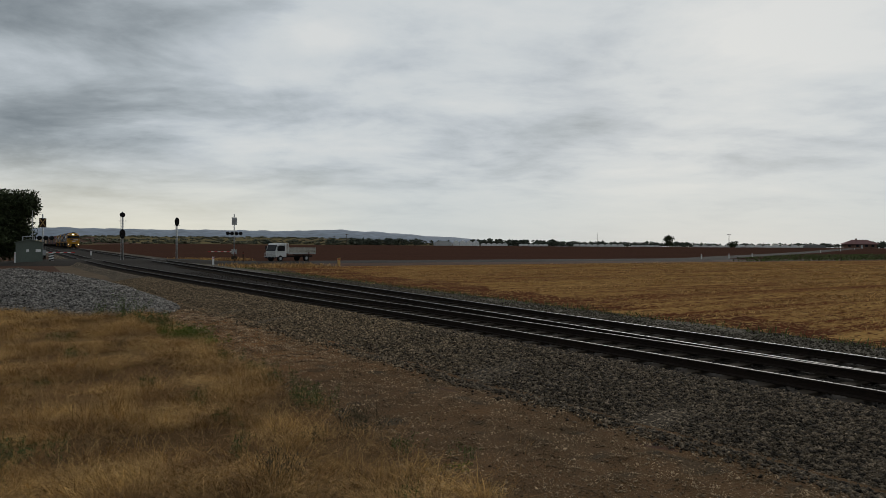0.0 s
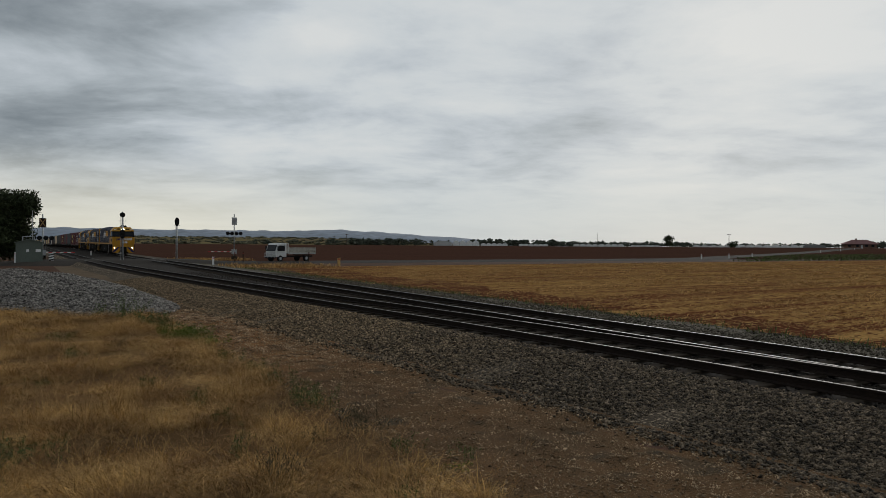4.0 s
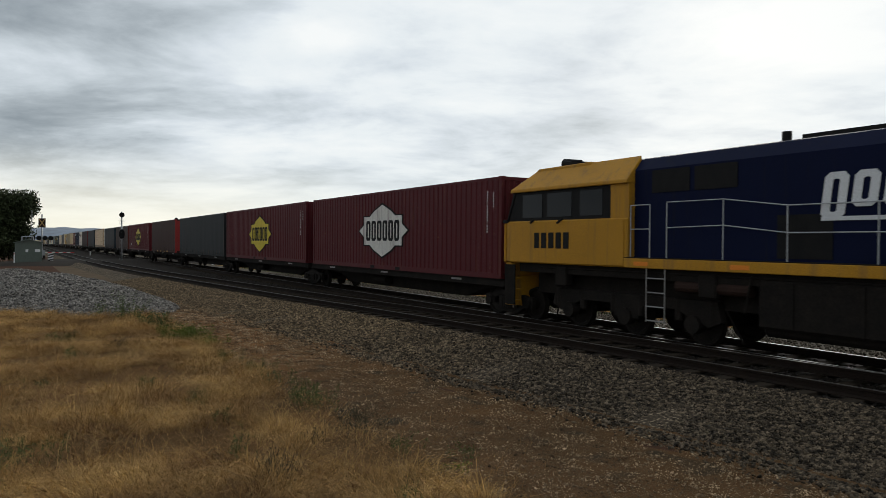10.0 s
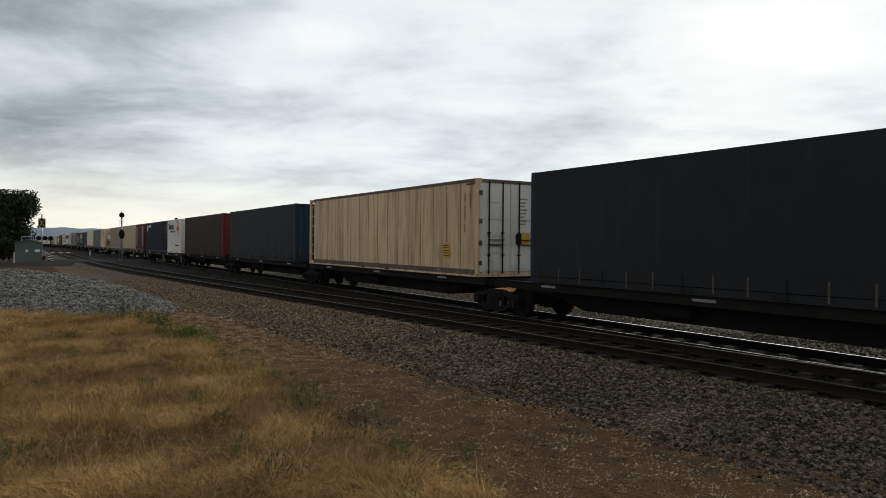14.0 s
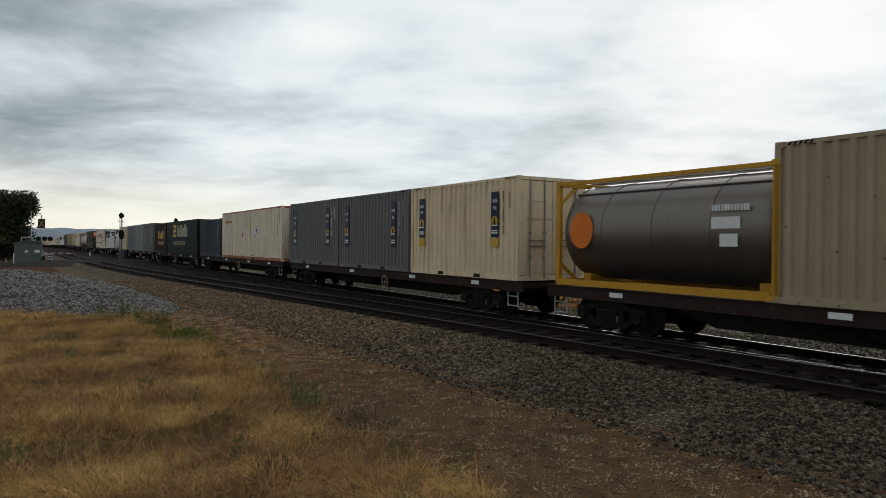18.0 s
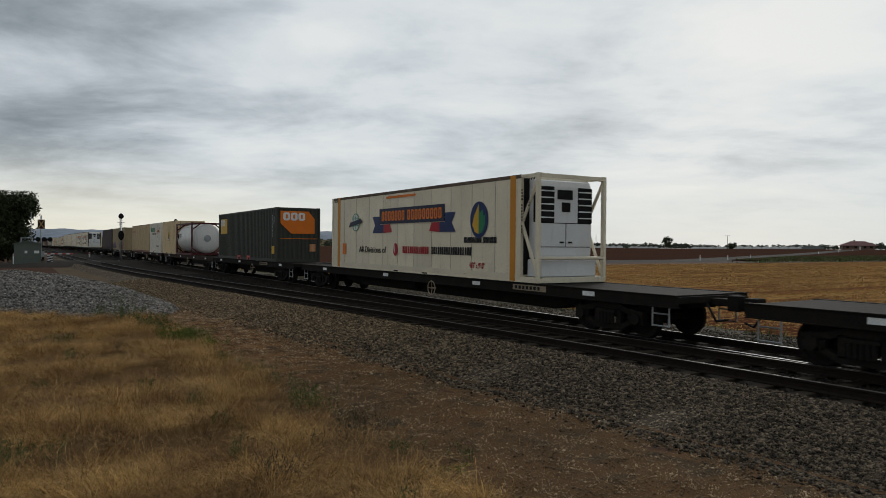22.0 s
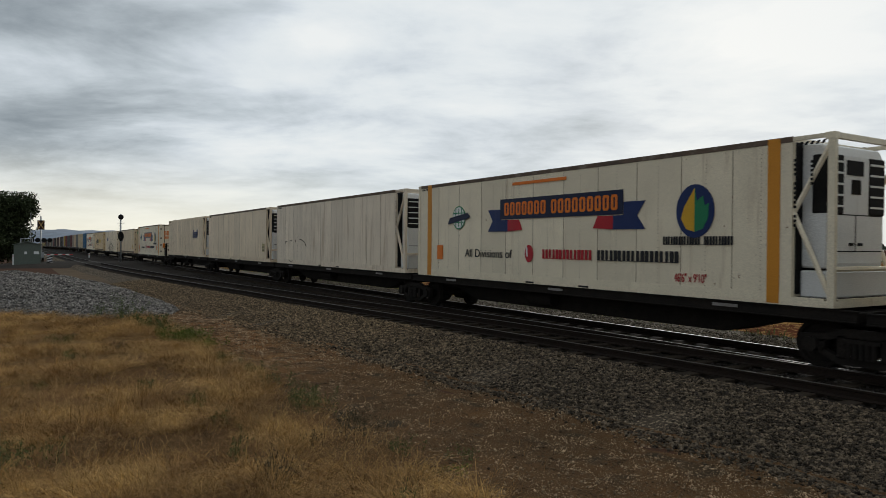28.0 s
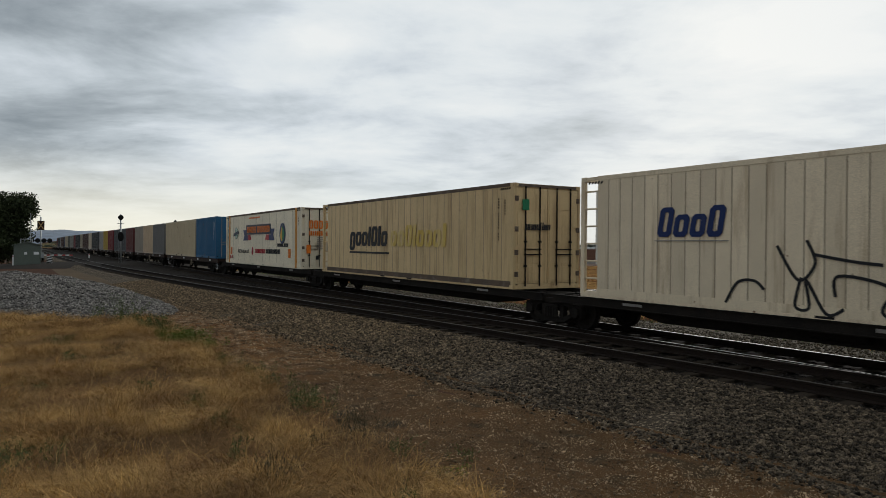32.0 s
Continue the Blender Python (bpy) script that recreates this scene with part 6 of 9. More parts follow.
def rail_signal(x, y, z, h, heads, label):
    s = thing("railway_signal", label, "railway signal", "railway signals")
    s.location = (x, y, z)
    bm = bmesh.new()
    tube(bm, (0, 0, 0), (0, 0, h), 0.07, 10)
    part("mast", bm, M["galv"], s, smooth=True)
    boxes("foundation", [(-0.25, 0.25, -0.25, 0.25, -0.4, 0.18)], M["under"], s)
    for zz, sx, sz in heads:
        bm = bmesh.new()
        prism(bm, [(a, zz + b) for a, b in disc(1.0, 24, sx, sz)], 0.08, 0.12, "x")
        head = part("signal_target", bm, M["black"], s, "black oval target plate")
        for k in ((-0.22, 0.22) if sz > 0.5 else (0,)):
            bm = bmesh.new()
            tube(bm, (0.12, 0, zz + k), (0.42, 0, zz + k), 0.12, 12)
            part("hood", bm, M["black"], head)
        boxes("lamp_case", [(-0.18, 0.08, -0.16, 0.16, zz - sz * 0.7, zz + sz * 0.7)], M["galv"], head)
    bars("ladder", [((-0.25, -0.14, 0.1), (-0.25, -0.14, h - 0.5)), ((-0.25, 0.14, 0.1), (-0.25, 0.14, h - 0.5))] + [((-0.25, -0.14, 0.3 + 0.35 * k), (-0.25, 0.14, 0.3 + 0.35 * k)) for k in range(int((h - 1) / 0.35))], 0.015, M["galv"], s)
    boxes("arm", [(-0.1, 0.1, -0.35, 0.35, h - 1.02, h - 0.98)], M["galv"], s)


rail_signal(-82.0, 9.6, 0.15, 5.4, ((5.05, 0.27, 0.27), (3.0, 0.29, 0.52)), "tall two-headed railway signal between the tracks")
rail_signal(-94.0, 17.4, 0.0, 5.5, ((4.95, 0.29, 0.54),), "railway signal with one oval head beyond the train")


def shed():
    s = thing("equipment_shed", "small dull green metal equipment hut with a gabled roof", "hut")
    s.matrix_basis = pose(-81.2, 0.95, land(-81, 1) - 0.02)
    green = surf("hut_green", (0.105, 0.125, 0.10), (0.085, 0.105, 0.085), 2, 0.6, bump=0.1, dirt=(0.1, 0.08, 0.06), dirt_amount=0.15, streak=True)
    bm = bmesh.new()
    prism(bm, [(-1.15, 0), (1.15, 0), (1.15, 2.25), (0, 2.55), (-1.15, 2.25)], -1.2, 1.2, "x")
    part("wall", bm, green, s)
    for k in (-1, 1):
        bm = bmesh.new()
        prism(bm, [(0, 2.56), (k * 1.3, 2.22), (k * 1.3, 2.28), (0, 2.64)], -1.35, 1.35, "x")
        part("roof", bm, green, s)
    boxes("door", [(1.2, 1.23, -0.5, 0.35, 0.08, 2.0)], green, s)
    boxes("notice", [(1.23, 1.245, -0.25, -0.02, 1.35, 1.6)], M["white"], s)
    boxes("notice", [(1.21, 1.225, 0.55, 1.0, 1.35, 1.62)], M["white"], s)
    boxes("vent_frame", [(-0.3, -0.2, -0.6, -0.5, 2.4, 2.9), (-0.3, -0.2, 0.4, 0.5, 2.5, 2.9), (-0.3, -0.2, -0.6, 0.5, 2.85, 2.92)], M["galv"], s)


shed()


def marker_post(x, y, h, label, mat="white", w=0.05):
    p = thing("marker_post", label, "post", "roadside posts")
    p.location = (x, y, land(x, y))
    boxes("post", [(-w * 0.4, w * 0.4, -w, w, 0, h)], M[mat], p, bevel=0.005)
    boxes("reflector", [(w * 0.4, w * 0.4 + 0.012, -w * 0.7, w * 0.7, h - 0.2, h - 0.08)], M["red"], p)


for x, y, h in ((-74.5, 17.4, 0.9), (-82.2, 104.6, 0.95), (-86.0, 117.5, 0.95), (-94.5, 137.0, 0.95), (-119.6, 9.6, 0.9), (-139, 240, 1.0), (-165, 300, 1.0), (-191, 360, 1.0)):
    marker_post(x, y, h, "white roadside guide post", w=0.1)
marker_post(-68.8, 29.1, 0.85, "short pale yellow marker post at the field corner", "straw_pale", 0.14)
marker_post(-80.0, -0.25, 1.3, "white post beside the hut", w=0.05)


def chevron(x, y):
    c = thing("chevron_board", "black and white striped hazard board on a post", "sign")
    c.location = (x, y, land(x, y))
    boxes("post", [(-0.05, 0.05, -0.05, 0.05, 0, 1.2)], M["galv"], c)
    b = boxes("board", [(0.05, 0.075, -0.25, 0.25, 0.1, 1.15)], M["white"], c)
    for k in range(4):
        bm = bmesh.new()
        z = 0.12 + k * 0.26
        prism(bm, [(-0.25, z), (0.25, z + 0.12), (0.25, z + 0.24), (-0.25, z + 0.12)], 0.076, 0.084, "x")
        part("stripe", bm, M["black"], b)


chevron(-82.4, 2.95)
for y in (22.2, 23.2, 31.5):
    marker_post(-84.2, y, 1.25, "thin grey fence post beside the crossing", "sleeper", 0.05)


def relay_box(x, y):
    r = thing("relay_cabinet", "grey steel relay cabinet on legs beside the boom", "cabinet")
    r.location = (x, y, land(x, y))
    boxes("cabinet", [(-0.4, 0.4, -0.5, 0.5, 0.25, 1.3)], M["under"], r, bevel=0.02)
    boxes("door", [(0.4, 0.42, -0.45, 0.45, 0.3, 1.25)], M["under"], r)


relay_box(-88.0, 2.1)

pole = thing("radio_pole", "thin bare pole behind the hut", "pole")
pole.location = (-84.0, 1.3, land(-84, 1.3))
bars("mast", [((0, 0, 0), (0, 0, 5.6))], 0.03, M["galv"], pole)


# ---- the waiting truck ----
def truck():
    t = thing("flatbed_truck", "white flatbed truck with slatted tray sides waiting at the crossing", "truck")
    t.matrix_basis = pose(-86.6, 30.0, land(-86.6, 30) + 0.06, 0, 0, -68)
    body = paint("truck_white", (0.62, 0.62, 0.60), (0.25, 0.2, 0.15), 0.12, 0.4)
    # x forwards, cab at the front
    bm = bmesh.new()
    prism(bm, [(1.55, 0.55), (3.28, 0.55), (3.30, 1.25), (2.95, 2.1), (2.75, 2.25), (1.55, 2.28)], -0.98, 0.98)
    cab = part("cab", bm, body, t, bevel=0.05)
    bm = bmesh.new()
    prism(bm, [(3.30, 1.28), (3.325, 1.28), (2.99, 2.08), (2.96, 2.08)], -0.86, 0.86)
    part("windscreen", bm, M["glass"], cab)
    for s in (-1, 1):
        bm = bmesh.new()
        prism(bm, [(1.85, 1.3), (3.05, 1.3), (2.8, 2.0), (1.85, 2.0)], *sorted((s * 0.985, s * 1.0)))
        part("side_window", bm, M["glass"], cab)
        boxes("mirror", [(3.05, 3.12, *sorted((s * 1.05, s * 1.25)), 1.45, 1.9)], M["black"], cab)
        boxes("headlight", [(3.29, 3.33, *sorted((s * 0.55, s * 0.88)), 0.82, 1.02)], M["white"], cab)
    bars("bull_bar", [((3.5, -0.95, 0.6), (3.5, 0.95, 0.6)), ((3.5, -0.95, 0.95), (3.5, 0.95, 0.95)), ((3.45, -0.9, 0.45), (3.45, -0.9, 1.1)), ((3.45, 0.9, 0.45), (3.45, 0.9, 1.1)), ((3.45, -0.4, 0.45), (3.45, -0.4, 1.1)), ((3.45, 0.4, 0.45), (3.45, 0.4, 1.1))], 0.035, M["galv"], t)
    boxes("bumper", [(3.28, 3.42, -0.98, 0.98, 0.38, 0.62)], M["black"], t, bevel=0.02)
    boxes("chassis", [(-3.2, 1.6, y - 0.08, y + 0.08, 0.5, 0.72) for y in (-0.42, 0.42)], M["black"], t)
    boxes("tray_floor", [(-3.3, 1.35, -1.05, 1.05, 0.9, 1.02)], M["galv"], t, bevel=0.01)
    tray = paint("tray_cream", (0.42, 0.40, 0.34), (0.2, 0.17, 0.13), 0.15, 0.6)
    boxes("headboard", [(1.28, 1.36, -1.0, 1.0, 1.02, 1.15), (1.28, 1.36, -1.0, -0.92, 1.02, 2.3), (1.28, 1.36, 0.92, 1.0, 1.02, 2.3), (1.28, 1.36, -1.0, 1.0, 2.2, 2.3)], body, t)
    for s in (-1, 1):
        for k in range(4):
            boxes("slat", [(-3.3, 1.25, *sorted((s * 1.03, s * 1.06)), 1.06 + k * 0.18, 1.2 + k * 0.18)], tray, t)
        for xx in (-3.25, -1.75, -0.25, 1.2):
            boxes("stake", [(xx - 0.04, xx + 0.04, *sorted((s * 1.06, s * 1.1)), 0.95, 1.8)], tray, t)
    for k in range(4):
        boxes("tailgate_slat", [(-3.34, -3.3, -1.02, 1.02, 1.06 + k * 0.18, 1.2 + k * 0.18)], tray, t)
    for x in (2.55, -1.75):
        for s in (-1, 1):
            bm = bmesh.new()
            tube(bm, (x, s * 0.72, 0.38), (x, s * 1.0, 0.38), 0.38, 20)
            w = part("wheel", bm, M["black"], t)
            bm = bmesh.new()
            tube(bm, (x, s * 0.97, 0.38), (x, s * 1.01, 0.38), 0.2, 14)
            part("rim", bm, M["galv"], w)
    boxes("fuel_tank", [(0.3, 1.1, -0.98, -0.6, 0.42, 0.8)], M["black"], t, bevel=0.04)
    boxes("mudguard", [(-2.3, -1.2, *sorted((s * 0.7, s * 1.02)), 0.8, 0.86) for s in (-1, 1)], M["black"], t)


truck()


# locomotives ---------------------------------------------------------------
BLUE = paint("loco_blue", (0.006, 0.0095, 0.034), (0.014, 0.014, 0.017), 0.22, 0.6, spec=0.06)
YELLOW = paint("loco_yellow", (0.48, 0.235, 0.02), (0.17, 0.10, 0.045), 0.34, 0.5)
GOLD = paint("loco_gold", (0.72, 0.33, 0.02), (0.3, 0.16, 0.04), 0.12, 0.5)
ORANGE = paint("loco_orange", (0.80, 0.25, 0.03), (0.3, 0.15, 0.05), 0.1, 0.4)
CHALK = paint("loco_white", (0.72, 0.73, 0.74), (0.3, 0.3, 0.32), 0.2, 0.5)

DOOR_ORANGE = paint("door_orange", (0.55, 0.22, 0.04), (0.25, 0.13, 0.05), 0.25, 0.5)
SIGN_NOSE = paint("nose_blue", (0.014, 0.02, 0.09), (0.05, 0.05, 0.1), 0.1, 0.45)


def build_loco(label, lights, group):
    """A two-cab-length hood diesel, cab towards +x. s is measured back from the cab's face."""
    lo = thing("diesel_locomotive", label, "locomotive", group)

    def X(s):
        return 10.65 - s
    # frame and sills
    boxes("underframe", [(X(20.9), X(0.5), -1.30, 1.30, 1.32, 1.74)], M["under"], lo)
    for sy in (-1, 1):
        y = sy * 1.45
        sill = boxes("sill", [(X(20.7), X(3.56 if sy < 0 else 4.4), min(y, y - sy * 0.14), max(y, y - sy * 0.14), 1.56, 1.77)], YELLOW, lo, "yellow frame sill with orange reflectors", bevel=0.012)
        for s in (4.9, 7.3, 10.1, 12.2, 14.6, 17.1, 19.5):
            boxes("reflector", [(X(s) - 0.2, X(s) + 0.2, min(y, y + sy * 0.006), max(y, y + sy * 0.006), 1.61, 1.70)], ORANGE, sill)
        boxes("jack_pad", [(X(18.9), X(18.15), min(y, y + sy * 0.05), max(y, y + sy * 0.05), 1.30, 1.62)], YELLOW, sill)
    # added plain dark block, closes the see-through gap under the frame
    boxes("machinery", [(X(20.2), X(0.9), -0.95, 0.95, 0.78, 1.33)], M["under"], lo, "plain dark block filling the machinery space between the bogies")
    boxes("walkway", [(X(20.7), X(4.4), -1.44, 1.44, 1.765, 1.79)], M["under"], lo)
    # hood in three heights, with chamfered shoulders
    w = 1.22

    def hood(s0, s1, t0, t1):
        bm = bmesh.new()
        rings = []
        for s, t in ((s0, t0), (s1, t1)):
            rings.append([bm.verts.new((X(s), y, z)) for y, z in ((-w, 1.79), (w, 1.79), (w, t - 0.32), (w - 0.22, t - 0.06), (w - 0.5, t), (-w + 0.5, t), (-w + 0.22, t - 0.06), (-w, t - 0.32))])
        a, b = rings
        for k in range(8):
            bm.faces.new((a[k], a[(k + 1) % 8], b[(k + 1) % 8], b[k]))
        bm.faces.new(a)
        bm.faces.new(b[::-1])
        return bm
    part("hood", hood(2.97, 9.76, 4.02, 4.02), BLUE, lo, "dark blue equipment hood")
    part("hood", hood(9.76, 10.64, 4.02, 4.19), BLUE, lo)
    part("hood", hood(10.64, 17.2, 4.19, 4.19), BLUE, lo)
    part("hood", hood(17.2, 20.45, 4.19, 4.07), BLUE, lo)
    # yellow stepped hood end
    bm = bmesh.new()
    box(bm, X(20.75), X(20.45), -1.18, -0.62, 1.79, 4.0)
    box(bm, X(20.75), X(20.45), 0.62, 1.18, 1.79, 4.0)
    box(bm, X(20.62), X(20.45), -0.62, 0.62, 1.79, 4.02)
    end = part("hood_end", bm, YELLOW, lo, "yellow hood end with number boxes", bevel=0.02)
    boxes("number_box", [(X(20.66), X(20.62), -0.42, 0.42, 3.55, 3.72)], M["black"], end)
    boxes("marker_light", [(X(20.78), X(20.75), y - 0.08, y + 0.08, 3.62, 3.78) for y in (-0.9, 0.9)], M["white"], end)
    for z in (2.9, 3.2, 3.5):
        boxes("end_step", [(X(20.79), X(20.75), y - 0.16, y + 0.16, z, z + 0.12) for y in (-0.9, 0.9)], M["black"], end)
    # doors and grilles along the hood
    for sy in (-1, 1):
        y = sy * (w + 0.004)

        def plate(name, s0, s1, z0, z1, mat, lab="", d=0.012):
            return boxes(name, [(X(s1), X(s0), min(y, y + sy * d), max(y, y + sy * d), z0, z1)], mat, lo, lab)
        for s0 in (4.2, 5.2) if sy < 0 else (5.0, 6.1):
            plate("air_grille", s0, s0 + 0.98, 3.18, 3.66, M["black"], "black intake grille")
        plate("air_grille", 15.75, 16.45, 3.0, 3.35, M["black"])
        if sy > 0:
            plate("access_door", 7.9, 8.9, 1.84, 2.62, M["black"], "dark recessed compartment door")
        for k in range(9):
            s0 = 9.2 + k * 0.75
            plate("access_door", s0, s0 + 0.70, 1.84, 2.45, BLUE, d=0.008)
        for k in range(5):
            s0 = 16.6 + k * 0.76
            plate("radiator_panel", s0, s0 + 0.72, 2.72, 3.66, BLUE, d=0.008)
        # wordmark in plain slabs, stars
        face = "near" if sy < 0 else "far"
        ym = sy * (w + 0.018)

        if sy < 0:
            slabs(lo, "dxxiXix", X(13.9), ym, 2.72, 2.9, 0.80, CHALK, face, 0.12, "wordmark", "white slanted block wordmark")
            slabs(lo, "xxXixxxl", X(10.97), ym, 2.72, 3.3, 0.80, GOLD, face, 0.12, "wordmark", "gold slanted block wordmark")
            flat_shape(lo, [(0, 0), (2.4, 0), (2.41, 0.07), (0.01, 0.07)], X(13.9), ym, 2.50, CHALK, face, "underline")
            flat_shape(lo, [(0, 0), (3.35, 0), (3.23, -0.8), (3.33, -0.8), (3.47, 0.1), (0.02, 0.1)], X(10.95), ym, 3.46, GOLD, face, "wordmark_frame", "gold line framing the wordmark")
        else:
            slabs(lo, "dxxiXix", X(8.7), ym, 2.72, 2.95, 0.80, CHALK, face, 0.12, "wordmark", "white slanted block wordmark")
            slabs(lo, "xxXixxxl", X(11.75), ym, 2.72, 3.3, 0.80, GOLD, face, 0.12, "wordmark", "gold slanted block wordmark")
            flat_shape(lo, [(0, 0), (2.4, 0), (2.41, 0.07), (0.01, 0.07)], X(8.7), ym, 2.50, CHALK, face, "underline")
            flat_shape(lo, [(0, 0), (3.35, 0), (3.23, -0.8), (3.33, -0.8), (3.47, 0.1), (0.02, 0.1)], X(11.75), ym, 3.46, GOLD, face, "wordmark_frame", "gold line framing the wordmark")
        for s, z, r in ((18.42, 3.40, 0.30), (19.5, 3.49, 0.22), (18.27, 2.24, 0.24), (19.26, 2.51, 0.15), (19.6, 1.99, 0.21)):
            flat_shape(lo, star(r), X(s), ym, z, CHALK, face, "star", "white seven-pointed star")
        # handrails
        yr = sy * 1.40
        posts = [5.55, 8.2, 9.71, 11.26, 12.73, 14.27, 15.77]
        for s in posts:
            bars("stanchion", [((X(s), yr, 1.62), (X(s), yr, 2.78))], 0.014, M["galv"], lo)
        bars("handrail", [((X(5.55), yr, 2.95), (X(6.9), yr, 2.95)), ((X(6.9), yr, 2.95), (X(8.2), yr, 2.78)), ((X(8.2), yr, 2.78), (X(15.77), yr, 2.78)), ((X(5.55), yr, 2.42), (X(6.9), yr, 2.45)), ((X(6.9), yr, 2.45), (X(8.2), yr, 2.30)), ((X(8.2), yr, 2.30), (X(15.77), yr, 2.30)),
                          ((X(15.77), yr, 2.78), (X(20.8), yr - sy * 0.12, 2.78)), ((X(5.55), yr, 1.7), (X(5.55), yr, 2.95)), ((X(6.9), yr, 1.7), (X(6.9), yr, 2.95))], 0.013, M["galv"], lo, "bare metal handrail")
        p, q = (3.68, 4.65) if sy < 0 else (4.56, 5.1)
        bars("handrail", [((X(p), yr, 1.7), (X(p), yr, 2.92)), ((X(q), yr, 1.7), (X(q), yr, 2.92)), ((X(p), yr, 2.92), (X(q), yr, 2.92)), ((X(p), yr, 2.4), (X(q), yr, 2.4))], 0.013, M["galv"], lo)
        bars("stair_rail", [((X(20.8), yr, 2.78), (X(21.1), yr, 1.0))], 0.013, M["galv"], lo)
        # ladders
        for s0 in (5.0, 20.9):
            ends = [((X(s0), sy * 1.38, 1.6), (X(s0), sy * 1.38, 0.42)), ((X(s0 + 0.5), sy * 1.38, 1.6), (X(s0 + 0.5), sy * 1.38, 0.42))]
            ends += [((X(s0), sy * 1.38, z), (X(s0 + 0.5), sy * 1.38, z)) for z in (0.45, 0.75, 1.05, 1.35)]
            bars("ladder", ends, 0.016, M["steel"] if s0 < 10 else YELLOW, lo)
        # fuel tank and battery boxes
        boxes("tank_skirt", [(X(14.9), X(7.6), min(sy * 1.18, sy * 1.34), max(sy * 1.18, sy * 1.34), 0.55, 1.45)], M["under"], lo, bevel=0.05)
        for k in range(6):
            boxes("tank_rib", [(X(8.3 + k * 1.2), X(8.24 + k * 1.2), *sorted((sy * 1.33, sy * 1.365)), 0.6, 1.42)], M["under"], lo)
        for s0, z0, r in ((7.4, 1.22, 0.13), (15.0, 0.62, 0.12)):
            bm = bmesh.new()
            tube(bm, (X(s0), sy * 1.2, z0), (X(s0 - 1.7), sy * 1.2, z0), r, 12)
            part("air_reservoir", bm, M["brown_steel"], lo, "grimy air cylinder under the sill")
        bars("brake_pipe", [((X(19.8), sy * 1.3, 1.46), (X(1.4), sy * 1.3, 1.46)), ((X(14.9), sy * 1.37, 1.5), (X(14.9), sy * 1.37, 0.5)), ((X(7.5), sy * 1.37, 1.5), (X(7.3), sy * 1.3, 0.8))], 0.022, M["under"], lo)
        for s0 in (2.0, 6.3, 15.0, 19.2):
            boxes("sand_box", [(X(s0 + 0.42), X(s0), *sorted((sy * 1.12, sy * 1.36)), 1.02, 1.5)], M["under"], lo, bevel=0.03)
        boxes("notice", [(X(11.0), X(10.8), *sorted((sy * 1.34, sy * 1.347)), z, z + 0.07) for z in (0.85, 1.15)], M["white"], lo)
        boxes("air_box", [(X(16.4), X(15.1), min(sy * 1.0, sy * 1.32), max(sy * 1.0, sy * 1.32), 0.75, 1.4)], M["under"], lo, bevel=0.04)
    boxes("fuel_tank", [(X(14.9), X(7.6), -1.2, 1.2, 0.40, 1.34)], M["under"], lo, "black fuel tank under the frame", bevel=0.08)
    # cab
    cabm = YELLOW
    bm = bmesh.new()
    prism(bm, [(X(2.95), 1.79), (X(0.35), 1.79), (X(0.0), 1.62), (X(0.0), 2.66), (X(0.12), 2.70), (X(0.42), 3.44), (X(0.30), 3.50), (X(0.95), 4.04), (X(2.95), 4.06)], -1.06, 1.06)
    core = part("cab", bm, cabm, lo, "yellow driving cab with black window band", bevel=0.02)
    for sy in (-1, 1):
        bm = bmesh.new()
        y0, y1 = sorted((sy * 1.06, sy * 1.44))
        back = 3.57 if sy < 0 else 4.5
        prism(bm, [(X(back), 1.56), (X(0.2), 1.56), (X(0.06), 1.6), (X(0.06), 2.66), (X(back), 2.66)], y0, y1)
        part("cab_side", bm, cabm, lo, bevel=0.03)
        # window band
        bm = bmesh.new()
        wb = 2.45 if sy < 0 else 3.95
        prism(bm, [(X(wb), 2.66), (X(0.16), 2.66), (X(0.44), 3.42), (X(wb), 3.42)], *sorted((sy * 1.06, sy * 1.40)))
        part("window_band", bm, M["black"], lo)
        rb = 2.95 if sy < 0 else 4.5
        boxes("cab_post", [(X(rb), X(wb), *sorted((sy * 1.06, sy * 1.40)), 2.66, 3.42)], cabm, lo)
        for s0, s1 in ((0.55, 1.1), (1.2, 1.75), (1.85, 2.38)) if sy < 0 else ((0.75, 1.55), (1.75, 2.65), (2.95, 3.7)):
            y = sy * 1.405
            boxes("side_window", [(X(s1), X(s0), min(y, y + sy * 0.008), max(y, y + sy * 0.008), 2.74, 3.34)], M["glass"], lo)
        # sloping roof shoulder
        bm = bmesh.new()
        a, b = sy * 1.47, sy * 1.0
        v = [bm.verts.new(p) for p in ((X(rb), a, 3.42), (X(0.28), a, 3.42), (X(0.28), a, 3.50), (X(rb), a, 3.50), (X(rb), b, 4.06), (X(0.95), b, 4.04), (X(rb), b, 3.42), (X(0.28), b, 3.42))]
        for f in ((0, 1, 2, 3), (3, 2, 5, 4), (0, 3, 4, 6), (1, 7, 5, 2), (0, 6, 7, 1), (4, 5, 7, 6)):
            bm.faces.new([v[i] for i in f])
        part("roof_shoulder", bm, cabm, lo, bevel=0.015)
        d0, d1 = (3.5, 2.5) if sy < 0 else (4.4, 3.3)
        boxes("cab_door", [(X(d0), X(d1), *sorted((sy * 1.442, sy * 1.456)), 1.6, 2.62)], DOOR_ORANGE if lights else YELLOW, lo, "cab door")
